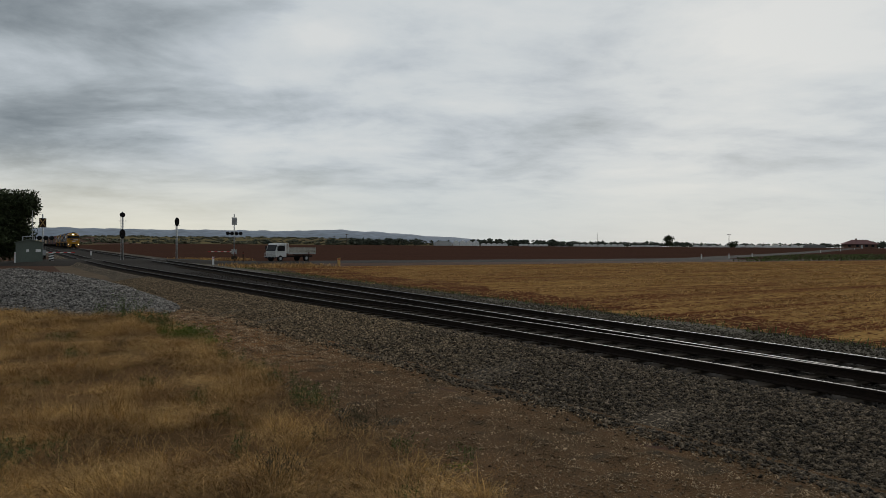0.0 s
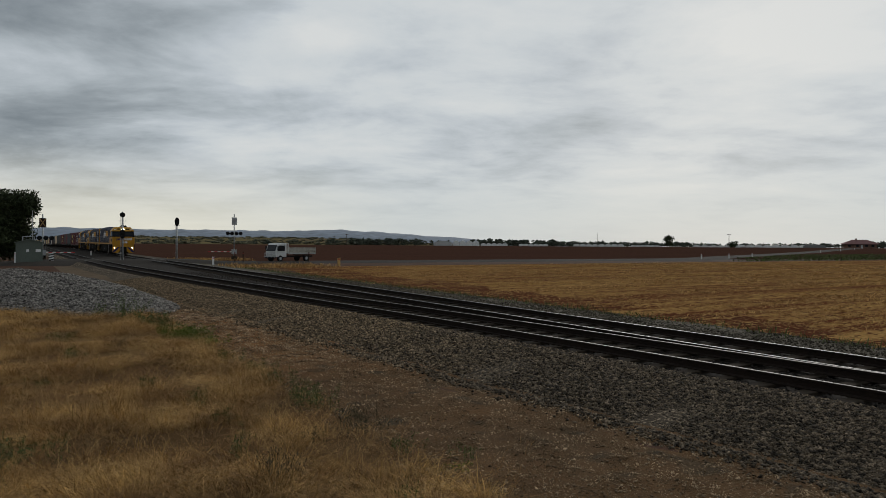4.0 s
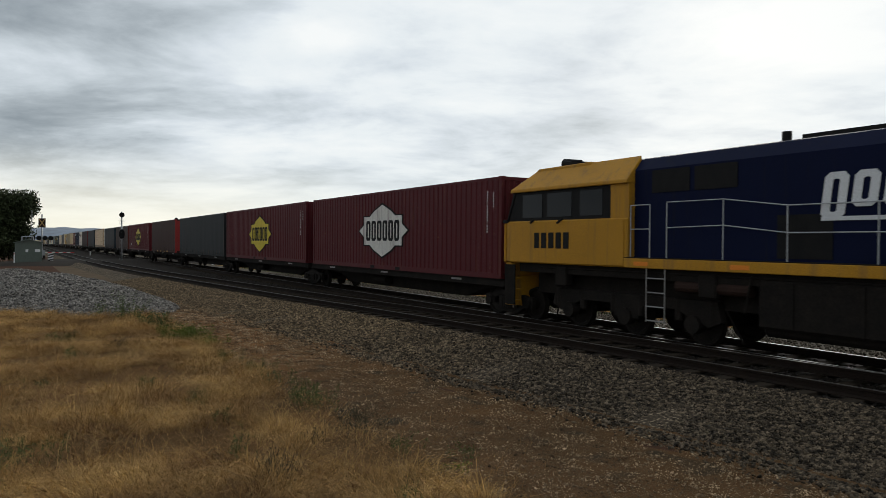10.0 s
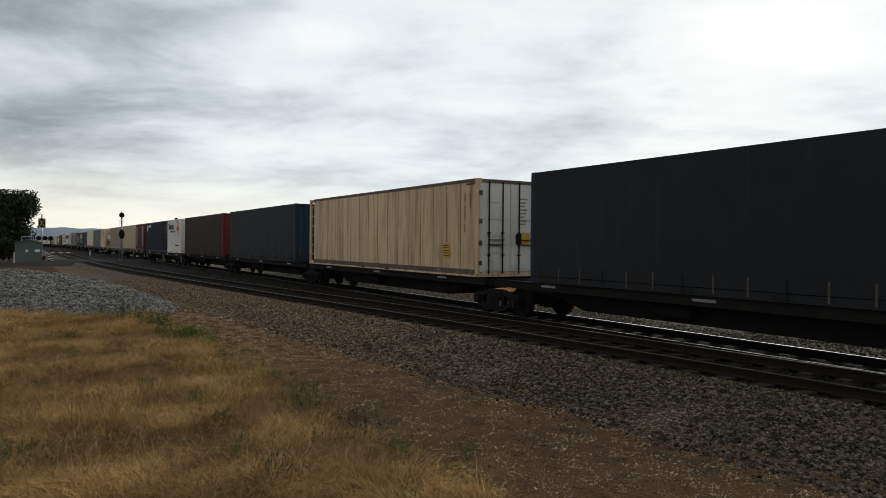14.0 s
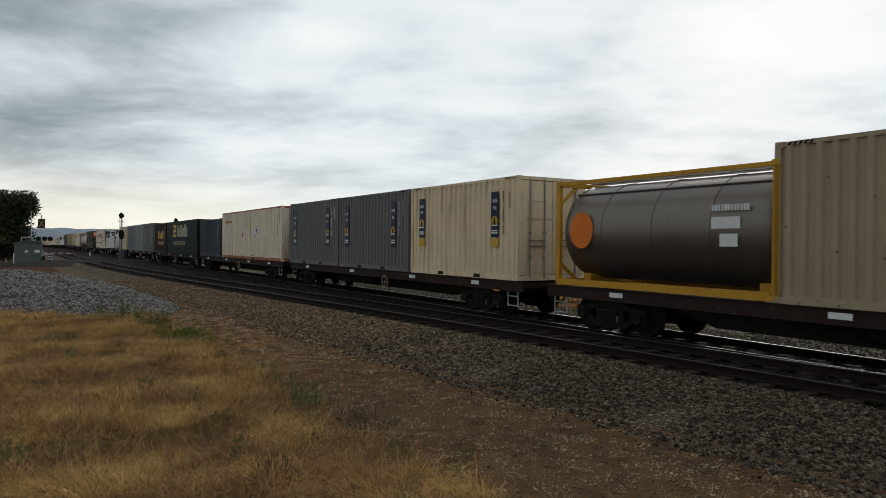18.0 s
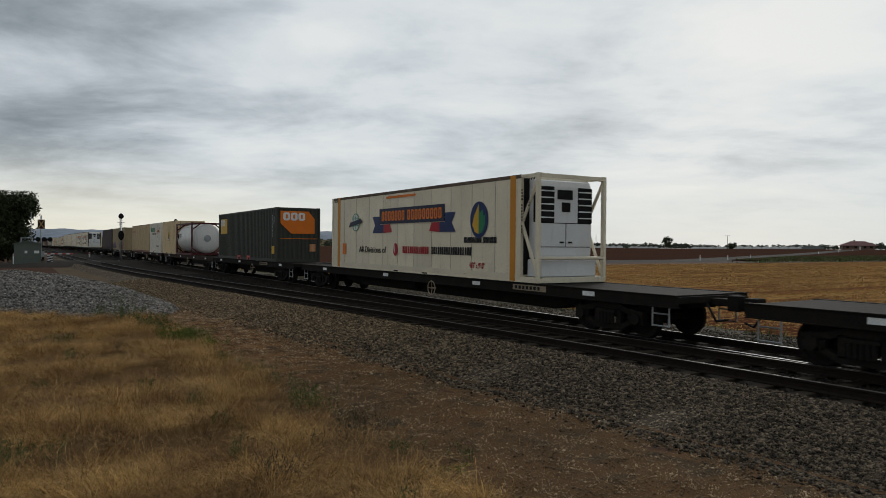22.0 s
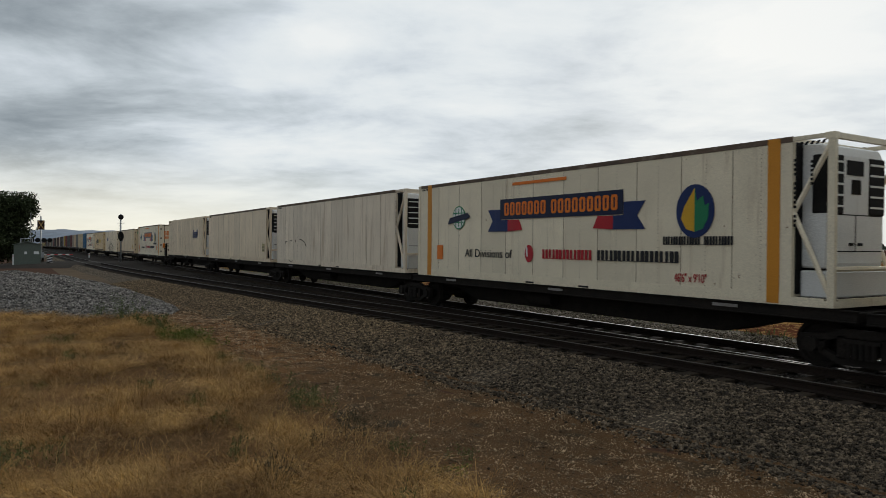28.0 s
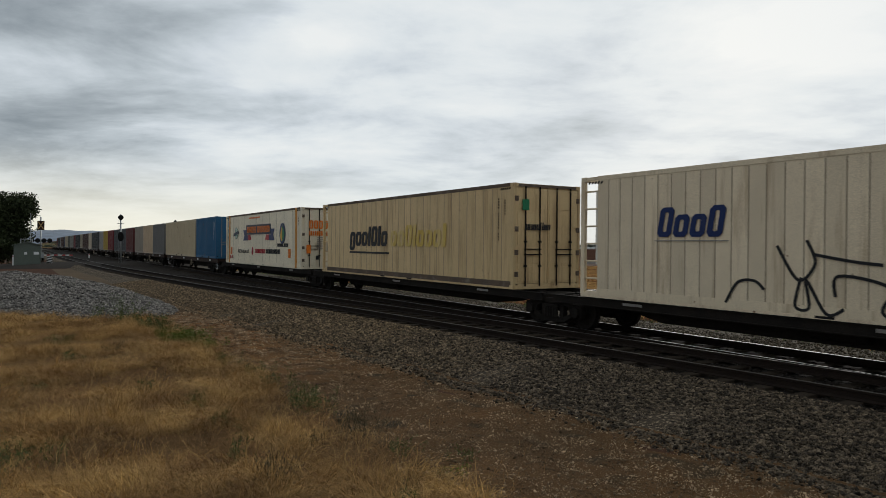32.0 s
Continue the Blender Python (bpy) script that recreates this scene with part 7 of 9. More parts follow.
        # fleet number as plain bars
        boxes("number_plate", [(X(2.0 if sy < 0 else 2.6) + k * 0.28, X(2.0 if sy < 0 else 2.6) + k * 0.28 + 0.2, *sorted((sy * 1.441, sy * 1.449)), 1.95, 2.35) for k in range(5)], M["black"], lo, "black number in plain bars")
        bars("mirror_arm", [((X(2.3), sy * 1.41, 2.68), (X(2.35), sy * 1.6, 2.58)), ((X(1.2), sy * 1.41, 2.68), (X(1.25), sy * 1.55, 2.6))], 0.03, M["black"], lo)
    # nose panel, windscreens, brow
    boxes("nose_panel", [(X(0.06), X(-0.03), -1.46, 1.46, 1.55, 2.62)], cabm, lo, bevel=0.03)
    slabs(lo, "dxxiXix", X(-0.045), -0.95, 2.15, 0.95, 0.36, SIGN_NOSE, "front", 0.12, "wordmark", "dark blue block wordmark on the nose", 0.16)
    slabs(lo, "xxXixxxl", X(-0.045), 0.02, 2.15, 1.05, 0.36, CHALK, "front", 0.12, "wordmark", "white block wordmark on the nose", 0.16)
    boxes("number_plate", [(X(-0.05), X(-0.04), -0.25 + k * 0.2, -0.11 + k * 0.2, 1.72, 1.98) for k in range(4)], CHALK, lo, "white number in plain bars")
    boxes("nose_ledge", [(X(0.16), X(-0.05), -1.48, 1.48, 2.62, 2.70)], M["black"], lo)
    for y0, y1 in ((-1.32, -0.10), (0.10, 1.32)):
        bm = bmesh.new()
        v = [bm.verts.new(p) for p in ((X(0.09), y0, 2.73), (X(0.09), y1, 2.73), (X(0.38), y1, 3.40), (X(0.38), y0, 3.40), (X(0.13), y0, 2.73), (X(0.13), y1, 2.73), (X(0.42), y1, 3.40), (X(0.42), y0, 3.40))]
        for f in ((0, 1, 2, 3), (7, 6, 5, 4), (0, 4, 5, 1), (3, 2, 6, 7), (0, 3, 7, 4), (1, 5, 6, 2)):
            bm.faces.new([v[i] for i in f])
        ws = part("windscreen", bm, M["glass"], lo)
        bars("wiper", [((X(0.36), (y0 + y1) / 2, 3.38), (X(0.2), y0 + 0.75, 3.0))], 0.012, M["black"], ws)
    bm = bmesh.new()
    for y0, y1 in ((-1.42, -1.32), (-0.10, 0.10), (1.32, 1.42)):
        prism(bm, [(X(0.12), 2.70), (X(0.08), 2.70), (X(0.36), 3.42), (X(0.44), 3.42)], y0, y1)
    part("window_frame", bm, M["black"], lo)
    bm = bmesh.new()
    v = [bm.verts.new(p) for p in ((X(0.26), -1.45, 3.42), (X(0.26), 1.45, 3.42), (X(0.26), 1.45, 3.50), (X(0.26), -1.45, 3.50), (X(0.93), -0.95, 4.05), (X(0.93), 0.95, 4.05), (X(0.93), 0.95, 3.42), (X(0.93), -0.95, 3.42))]
    for f in ((0, 1, 2, 3), (3, 2, 5, 4), (1, 6, 5, 2), (0, 3, 4, 7), (0, 7, 6, 1), (4, 5, 6, 7)):
        bm.faces.new([v[i] for i in f])
    brow = part("brow", bm, cabm, lo, bevel=0.01)
    for y in (-0.13, 0.13):
        bm = bmesh.new()
        tube(bm, (X(0.62), y, 3.74), (X(0.47), y, 3.70), 0.078, 14)
        part("headlight", bm, M["lamp"] if lights else M["white"], lo, "lit round headlight" if lights else "")
    boxes("number_box", [(X(0.6), X(0.46), y - 0.24, y + 0.24, 3.66, 3.82) for y in (-0.55, 0.55)], M["black"], lo)
    boxes("marker_light", [(X(0.5), X(0.38), y - 0.07, y + 0.07, 3.58, 3.72) for y in (-0.95, 0.95, -1.12, 1.12)], M["white"], lo)
    # coupler end: buffer beam, striped plough, ditch lights, steps
    boxes("buffer_beam", [(X(0.25), X(-0.02), -1.4, 1.4, 1.18, 1.56)], cabm, lo, bevel=0.03)
    for sy in (-1, 1):
        bm = bmesh.new()
        prism(bm, [(sy * 0.45, 1.18), (sy * 1.42, 1.18), (sy * 1.42, 0.40), (sy * 0.75, 0.34), (sy * 0.45, 0.6)], X(0.28), X(0.02), "x")
        plough = part("plough", bm, YELLOW, lo, "grimy yellow plough plate with a slanted blue stripe")
        bm = bmesh.new()
        prism(bm, [(sy * 0.5, 1.14), (sy * 0.8, 1.14), (sy * 1.4, 0.55), (sy * 1.4, 0.42), (sy * 1.15, 0.42)], X(0.02), X(0.004), "x")
        part("stripe", bm, SIGN_NOSE, plough)
    for y in (-1.18, 1.18):
        bm = bmesh.new()
        tube(bm, (X(0.15), y, 1.04), (X(-0.03), y, 1.04), 0.062, 14)
        part("ditch_light", bm, M["lamp"] if lights else M["white"], lo, "lit ditch light" if lights else "")
    coupler(lo, X(0.2), 1)
    coupler(lo, X(20.6), -1)
    boxes("draft_gear", [(X(0.3), X(0.0), -0.4, 0.4, 0.55, 1.2)], M["under"], lo)
    for sy in (-1, 1):
        for z in (0.5, 0.8, 1.1):
            boxes("end_step", [(X(0.45), X(0.1), *sorted((sy * 1.2, sy * 1.46)), z, z + 0.05)], YELLOW, lo)
            boxes("end_step", [(X(21.05), X(20.7), *sorted((sy * 1.1, sy * 1.44)), z, z + 0.05)], YELLOW, lo)
        boxes("step_side", [(X(0.5), X(0.06), *sorted((sy * 1.44, sy * 1.47)), 0.42, 1.5)], M["under"], lo)
    boxes("buffer_beam", [(X(20.95), X(20.7), -1.3, 1.3, 1.1, 1.6)], M["under"], lo, bevel=0.02)
    # roof gear
    bm = bmesh.new()
    for y, z, l in ((-0.15, 4.22, 0.5), (0.12, 4.26, 0.65), (0.42, 4.18, 0.35)):
        tube(bm, (X(1.6), y, z), (X(1.6 - l), y, z + 0.02), 0.035, 10, 0.11)
    box(bm, X(1.75), X(1.5), -0.3, 0.6, 4.02, 4.2)
    part("air_horn", bm, M["black"], lo, "black roof horns")
    bm = bmesh.new()
    tube(bm, (X(7.6), 0.5, 3.98), (X(7.6), 0.5, 4.22), 0.09, 10)
    box(bm, X(9.4), X(7.9), -0.5, 0.5, 4.0, 4.13)
    part("exhaust", bm, M["black"], lo)
    boxes("radiator_fan", [(X(s + 1.5), X(s), -0.72, 0.72, 4.17, 4.23) for s in (11.5, 13.4, 15.3)], M["black"], lo)
    for s, k in ((4.2, 1), (17.1, -1)):
        bg = add_bogie(lo, X(s), 1.85, 3, 0.72)
        for sy in (-1, 1):
            bm = bmesh.new()
            y0, y1 = sorted((sy * 0.98, sy * 1.14))
            prism(bm, [(-2.5, 0.55), (-2.4, 0.95), (2.4, 0.95), (2.5, 0.55), (2.2, 0.42), (1.4, 0.72), (0.5, 0.72), (0.35, 0.42), (-0.35, 0.42), (-0.5, 0.72), (-1.4, 0.72), (-2.2, 0.42)], y0, y1)
            for x in (-1.85, 0, 1.85):
                tube(bm, (x, sy * 1.0, 0.45), (x, sy * 1.22, 0.45), 0.19, 12)
                for q in (-0.42, 0.42):
                    tube(bm, (x + q, sy * 1.08, 0.5), (x + q, sy * 1.08, 0.95), 0.09, 8)
            part("side_frame", bm, M["under"], bg)
            bars("sand_pipe", [((2.3, sy * 1.0, 1.1), (2.75, sy * 0.8, 0.15)), ((-2.3, sy * 1.0, 1.1), (-2.75, sy * 0.8, 0.15))], 0.02, M["under"], bg)
    return lo


# ---- the make-up of the train: places are metres along the line when the clip starts ----
MOVERS = []


def join(ob, u, turned=False, drop=0.0):
    MOVERS.append((ob, u, turned, drop))
    return ob


LOCOS = "locomotives at the head of the train"
FLATS = "container wagons of the train"
BOXES = "containers on the train"
join(build_loco("leading dark blue and yellow diesel locomotive with lit headlights", True, LOCOS), -213.95 - 10.65)
join(build_loco("second dark blue and yellow diesel locomotive running hood first", False, LOCOS), -256.59 + 10.65, True)
join(build_loco("third dark blue and yellow diesel locomotive running hood first", False, LOCOS), -278.63 + 10.65, True)

FT20, FT40, FT48 = 6.058, 12.192, 14.63
OXBLOOD, CHARCOAL, BROWN = (0.092, 0.0125, 0.016), (0.030, 0.033, 0.034), (0.048, 0.021, 0.018)
TARP_BLUE, GREY = (0.021, 0.022, 0.024), (0.155, 0.162, 0.168)
TAN, WHITE = (0.37, 0.32, 0.22), (0.80, 0.79, 0.74)
EMB_Y = paint("emblem_yellow", (0.66, 0.50, 0.035), (0.2, 0.12, 0.03), 0.15)
EMB_W = paint("emblem_white", (0.72, 0.69, 0.64), (0.10, 0.04, 0.035), 0.34)
HC = 2.896


def emblem(c, x, z, k, mat):
    """The pointed plate of a haulier, its name as plain slabs."""
    pts = [(-1.0, 0.0), (-0.78, 0.12), (-0.78, 0.27), (-0.52, 0.27), (-0.36, 0.36), (0.0, 0.485), (0.36, 0.36), (0.52, 0.27), (0.78, 0.27), (0.78, 0.12), (1.0, 0.0), (0.78, -0.12), (0.78, -0.27), (0.52, -0.27), (0.36, -0.36), (0.0, -0.485), (-0.36, -0.36), (-0.52, -0.27), (-0.78, -0.27), (-0.78, -0.12)]
    flat_shape(c, [(a * k * 1.06, b * k * 1.08) for a, b in pts], x, -HALF - 0.002, z, M["black"], "near", "emblem_edge", "black outline of the emblem", 0.006)
    flat_shape(c, [(a * k, b * k) for a, b in pts], x, -HALF - 0.006, z, mat, "near", "emblem", "pointed haulier emblem", 0.008)
    slabs(c, "XXXXXX", x - 0.68 * k, -HALF - 0.018, z - 0.19 * k, 1.42 * k, 0.38 * k, M["black"], "near", 0, "wordmark", "black block wordmark", 0.25)


LOW = 0.19             # how much lower the platforms of the last articulated sets lie


def put_box(c, mid):
    return join(c, mid, False, LOW if -890 < mid < -808 else 0.0)


c = put_box(iso_box("dark red ribbed container with a white pointed emblem", FT48, HC + 0.02, OXBLOOD, group=BOXES, doors="rear", deep=0.026), -286.4)
emblem(c, -0.2, 1.44, 2.0, EMB_W)
c = put_box(iso_box("dark red ribbed container with a yellow pointed emblem", FT48, HC + 0.02, OXBLOOD, group=BOXES, doors="rear", deep=0.026), -302.0)
emblem(c, 0.0, 1.42, 2.03, EMB_Y)
put_box(curtain_box("charcoal curtain-sided container with dull green-grey tarpaulin", FT48, HC, CHARCOAL, CHARCOAL, BOXES), -317.29)
c4 = put_box(curtain_box("brown curtain-sided container with a bright red ribbed end", FT40, HC, BROWN, (0.36, 0.045, 0.04), BOXES), -332.75)
x4 = FT40 / 2 - 0.013
badge = bmesh.new()
prism(badge, [(-0.78, HC - 0.26), (-0.62, HC - 0.4), (0.62, HC - 0.4), (0.78, HC - 0.26)], x4, x4 + 0.006, "x")
badge = part("name_badge", badge, M["white"], c4, "worn white badge with dark lettering")
for k in range(11):
    boxes("letter_bar", [(x4 + 0.006, x4 + 0.009, -0.56 + k * 0.1, -0.5 + k * 0.1, HC - 0.37, HC - 0.3)], M["black"], badge)
for y, z, w in ((-0.45, 0.62, 0.16), (-0.2, 0.93, 0.42), (0.6, 0.93, 0.18), (-0.38, 1.21, 0.2), (0.5, 1.22, 0.14)):
    boxes("scuff", [(x4, x4 + 0.003, y - w / 2, y + w / 2, HC - z, HC - z + 0.03)], M["white"], c4, "pale scuff on the red end")
c = put_box(iso_box("red ribbed container with a yellow pointed emblem and doors", FT48, HC + 0.02, (0.105, 0.013, 0.018), group=BOXES, deep=0.026), -348.15)
emblem(c, 0.0, 1.46, 2.0, EMB_Y)
lettering(c, "48' x 9'0\"", 0.24, -5.6, -HALF - 0.008, 0.56, M["white"], stretch=0.75)
c6 = put_box(curtain_box("dark brown curtain-sided container with a rusty red end", FT40, HC, (0.034, 0.015, 0.012), (0.17, 0.038, 0.028), BOXES, "wall"), -362.95)
c7 = put_box(curtain_box("blue-black curtain-sided container with a blue end", FT40, HC, TARP_BLUE, (0.013, 0.032, 0.046), BOXES, "wall"), -376.95)
c8 = put_box(reefer_box("cream refrigerated container stained with rust between its panels", 13.9, 2.95, (0.66, 0.49, 0.31), BOXES, "doors", "frame", 0.52, 0.85, "roof_grime", door_colour=(0.74, 0.70, 0.62)), -392.5)
c9 = put_box(curtain_box("dark blue curtain-sided container with a bright blue end", FT40, HC, TARP_BLUE, (0.014, 0.034, 0.05), BOXES, "wall"), -407.55)
c10 = put_box(curtain_box("dark brown curtain-sided container with a red end", FT40, HC, (0.034, 0.015, 0.012), (0.17, 0.035, 0.03), BOXES, "wall"), -421.65)
c11 = put_box(iso_box("white removals container with small dark lettering", FT20, HC, WHITE, group=BOXES, marks="black"), -432.4)
c12 = put_box(iso_box("dark navy blue ribbed container with a white emblem", FT40, HC, (0.008, 0.013, 0.032), group=BOXES, doors="rear", amount=0.03), -441.6)
c13 = put_box(iso_box("brown-red container with two faded white name boards", FT20, HC, (0.125, 0.03, 0.024), group=BOXES, amount=0.2), -452.1)
c14 = put_box(iso_box("cream ribbed container with red rails and rust marks", FT40, HC, (0.62, 0.52, 0.34), group=BOXES, rails=(0.22, 0.055, 0.035), dirt=STAIN, amount=0.34, marks="black", stripe=True), -461.6)
c15 = put_box(iso_box("khaki-grey ribbed container with yellow warning labels", FT40, HC, TAN, group=BOXES, amount=0.2, marks="black", stripe=True), -475.25)
c16 = put_box(tank_box("grey steel tank container in a yellow frame", BOXES, (0.55, 0.28, 0.025), (0.19, 0.165, 0.14), metal=0.7), -484.27)
c17 = put_box(iso_box("cream hire container with blue name boards", FT20, HC, (0.74, 0.65, 0.46), group=BOXES, dirt=STAIN, amount=0.32, marks="black", stripe=True), -491.88)
c18 = put_box(iso_box("grey hire container with blue name boards", FT20, HC, GREY, group=BOXES, amount=0.06, stripe=True), -498.12)
c19 = put_box(iso_box("grey hire container with blue name boards", FT20, HC, GREY, group=BOXES, amount=0.06, stripe=True), -504.36)
c20 = put_box(iso_box("white ribbed container with orange rails and streaks of rust", FT40, HC, (0.78, 0.73, 0.60), group=BOXES, rails=(0.36, 0.11, 0.05), dirt=STAIN, amount=0.34, marks="black", stripe=True), -514.76)
c21 = put_box(iso_box("dark slate-blue ribbed steel container", FT20, 2.591, (0.045, 0.055, 0.07), group=BOXES, amount=0.1), -524.38)
c22 = put_box(curtain_box("dark green curtain-sided container with a yellow and cream name", FT40, 2.75, (0.0045, 0.018, 0.0145), (0.006, 0.018, 0.0145), BOXES), -534.69)
c23 = put_box(iso_box("dark brown removals container with gold lettering", FT20, 2.75, (0.025, 0.0125, 0.0095), group=BOXES, amount=0.12), -544.3)
c24 = put_box(iso_box("grey hire container with blue name boards", FT20, HC, GREY, group=BOXES, amount=0.06, stripe=True), -551.61)
c25 = put_box(iso_box("pale sea-green ribbed steel container", FT20, HC, (0.22, 0.29, 0.26), group=BOXES, amount=0.08, marks="black"), -557.78)
c26 = put_box(iso_box("blue-grey container with an orange warning label", FT20, HC, (0.17, 0.185, 0.215), group=BOXES, amount=0.06, stripe=True), -564.2)
c27 = put_box(iso_box("cream hire container with one blue name board", FT20, HC, (0.72, 0.63, 0.45), group=BOXES, dirt=STAIN, amount=0.3, marks="black", stripe=True), -571.56)
c28 = put_box(tank_box("white tank container in a maroon frame", BOXES, (0.085, 0.02, 0.022), (0.72, 0.70, 0.66)), -577.69)
RF = (0.80, 0.75, 0.61)
c29 = put_box(reefer_box("cream refrigerated container with a haulier's banner and a cooling unit", 13.95, 2.92, RF, BOXES, "unit", "doors", 0.1, 1.2, "seam_grime", True), -600.25)
c30 = put_box(iso_box("dark olive-grey container with orange name plates", FT40, HC, (0.053, 0.056, 0.045), group=BOXES, doors="rear", amount=0.05), -620.9)
c31 = put_box(tank_box("white tank container in a maroon frame with a dished end", BOXES, (0.085, 0.02, 0.022), (0.74, 0.72, 0.68)), -638.65)
c32 = put_box(iso_box("cream container with a yellow and blue round badge", FT20, HC, (0.74, 0.62, 0.40), group=BOXES, dirt=STAIN, amount=0.32, marks="black", stripe=True), -645.0)
c33 = put_box(iso_box("white removals container with dark green lettering", FT20, HC, WHITE, group=BOXES, amount=0.06, marks="black"), -652.27)
c34 = put_box(iso_box("sand-coloured container with red rails and faded orange lettering", FT40, HC, (0.56, 0.46, 0.29), group=BOXES, rails=(0.22, 0.055, 0.035), dirt=STAIN, amount=0.34, marks=None), -661.93)
c35 = put_box(iso_box("khaki container covered low down in purple and red graffiti", FT40, HC, (0.37, 0.315, 0.20), group=BOXES, doors="rear", amount=0.2, marks="black", stripe=True), -681.6)
c36 = put_box(curtain_box("dark brown curtain-sided container with a black end", FT40, HC, (0.038, 0.021, 0.018), (0.05, 0.04, 0.036), BOXES, "wall"), -695.07)
c38 = put_box(reefer_box("cream refrigerated container with a haulier's banner and a cooling unit", 14.1, 2.98, RF, BOXES, "unit", "doors", 0.1, 1.2, "seam_grime", True), -735.45)
c39 = put_box(reefer_box("cream refrigerated container with a haulier's banner and a cooling unit", 14.1, 2.98, RF, BOXES, "unit", "doors", 0.1, 1.2, "seam_grime", True), -750.5)
c40 = put_box(reefer_box("scuffed white refrigerated container with a sooty front edge", 14.1, 2.98, (0.76, 0.71, 0.60), BOXES, "unit", "doors", 0.3, 1.2, "seam_grime"), -765.55)
c41 = put_box(reefer_box("off-white refrigerated container with an open cooling frame", 14.0, 2.98, (0.76, 0.68, 0.53), BOXES, "unit", "doors", 0.26, 1.3, "seam_grime"), -780.73)
c42 = put_box(reefer_box("off-white refrigerated container with close ribs and a blue name", 14.0, 2.98, (0.76, 0.67, 0.51), BOXES, "unit", "doors", 0.26, 0.5, "roof_grime", edge=""), -795.88)
c43 = put_box(reefer_box("cream refrigerated container with a haulier's banner and white doors", 14.0, 2.98, RF, BOXES, "doors", "frame", 0.1, 1.2, "seam_grime", True), -814.4)
c44 = put_box(reefer_box("yellowed refrigerated container with a blue name and doors", 14.0, 2.84, (0.73, 0.62, 0.43), BOXES, "doors", "frame", 0.4, 1.05, "seam_grime"), -831.05)
c45 = put_box(reefer_box("off-white refrigerated container with a blue name and black graffiti", 14.0, 2.86, (0.78, 0.71, 0.55), BOXES, "doors", "frame", 0.28, 0.36, "seam_grime", edge=""), -847.85)
c46 = put_box(reefer_box("yellowish cream refrigerated container with a dark block name", 13.95, 2.95, (0.68, 0.54, 0.31), BOXES, "doors", "frame", 0.36, 0.45, "seam_grime"), -864.5)
c47 = put_box(reefer_box("cream refrigerated container with a haulier's banner and white doors", 14.0, 2.98, RF, BOXES, "doors", "frame", 0.1, 1.2, "seam_grime", True), -881.2)
c48 = put_box(iso_box("bright blue ribbed container", FT20, HC, (0.03, 0.12, 0.23), group=BOXES, amount=0.12), -894.0)
c49 = put_box(iso_box("cream ribbed container far down the train", FT40, HC, (0.52, 0.46, 0.33), group=BOXES, amount=0.15, marks=None), -903.5)
TAIL = [(GREY, 20), ((0.52, 0.42, 0.3), 20), ((0.30, 0.28, 0.25), 20), ((0.12, 0.03, 0.03), 20), ((0.06, 0.065, 0.07), 40), ((0.15, 0.02, 0.024), 20), ((0.4, 0.27, 0.04), 20), ((0.26, 0.27, 0.28), 20),
        (CHARCOAL, 40), ((0.5, 0.46, 0.38), 20), ((0.06, 0.03, 0.025), 40), ((0.3, 0.28, 0.22), 20), (TARP_BLUE, 40), ((0.15, 0.02, 0.024), 20), ((0.2, 0.21, 0.2), 40), ((0.05, 0.06, 0.05), 20),
        ((0.3, 0.27, 0.2), 40), ((0.04, 0.05, 0.08), 20), ((0.07, 0.04, 0.03), 40), (GREY, 20), (CHARCOAL, 40), ((0.12, 0.03, 0.03), 20)]
u, run = -910.6, 0
for colour, feet in TAIL:
    ln = FT20 if feet == 20 else FT40
    if run + ln > 18.6:
        u, run = u - 1.55 + (18.45 - run) * -1, 0
    put_box(iso_box("weathered container far down the train", ln, HC, colour, group=BOXES, marks=None, amount=0.12, far=True), u - ln / 2)
    u -= ln + 0.1
    run += ln + 0.1

# wagons: articulated sets first, then 20-metre flats
five = build_flat(15.0, "articulated container wagon platform with a shared bogie", FLATS, "under", shared_bogie=True, front_bogie=False)
first = build_flat(15.0, "leading platform of an articulated container wagon", FLATS, "under", shared_bogie=True)
join(first, -286.5)
for m in (-302.0, -317.4, -332.8):
    join(copy_thing(five, Matrix()), m)
join(five, -348.2)
mid_five = build_flat(14.3, "short articulated container wagon platform with a shared bogie", FLATS, "under", shared_bogie=True, front_bogie=False)
join(build_flat(14.3, "leading short platform of an articulated container wagon", FLATS, "under", shared_bogie=True), -363.0)
for m in (-377.6, -392.4, -407.2):
    join(copy_thing(mid_five, Matrix()), m)
join(mid_five, -421.9)
flat = build_flat(18.75, "brown steel container flat wagon with white sill panels", FLATS)
grey_flat = build_flat(18.75, "dark steel container flat wagon with white sill panels", FLATS, "under", deck=True)
far_flat = build_flat(18.75, "brown container flat wagon far down the train", FLATS, far=True)
k = 0
for m in (-458.4, -478.3, -498.1, -518.05, -537.95, -557.9, -638.2, -658.55, -678.3, -899.9, -920.0, -940.1, -960.2, -980.3, -1000.4, -1020.5, -1040.6, -1060.7, -1080.8, -1100.9, -1121.0):
    src = far_flat if k > 9 else flat
    join(copy_thing(src, Matrix()), m)
    k += 1
join(far_flat, -1141.1)
join(flat, -438.8)
join(grey_flat, -577.85)
join(build_flat(22.3, "long dark steel container flat wagon with an empty end", FLATS, "under", deck=True), -599.95)
join(build_flat(16.3, "short dark steel container flat wagon", FLATS, "under", deck=True), -620.4)
three = build_flat(13.0, "skeletal platform of an articulated container wagon", FLATS, "under", shared_bogie=True, front_bogie=False)
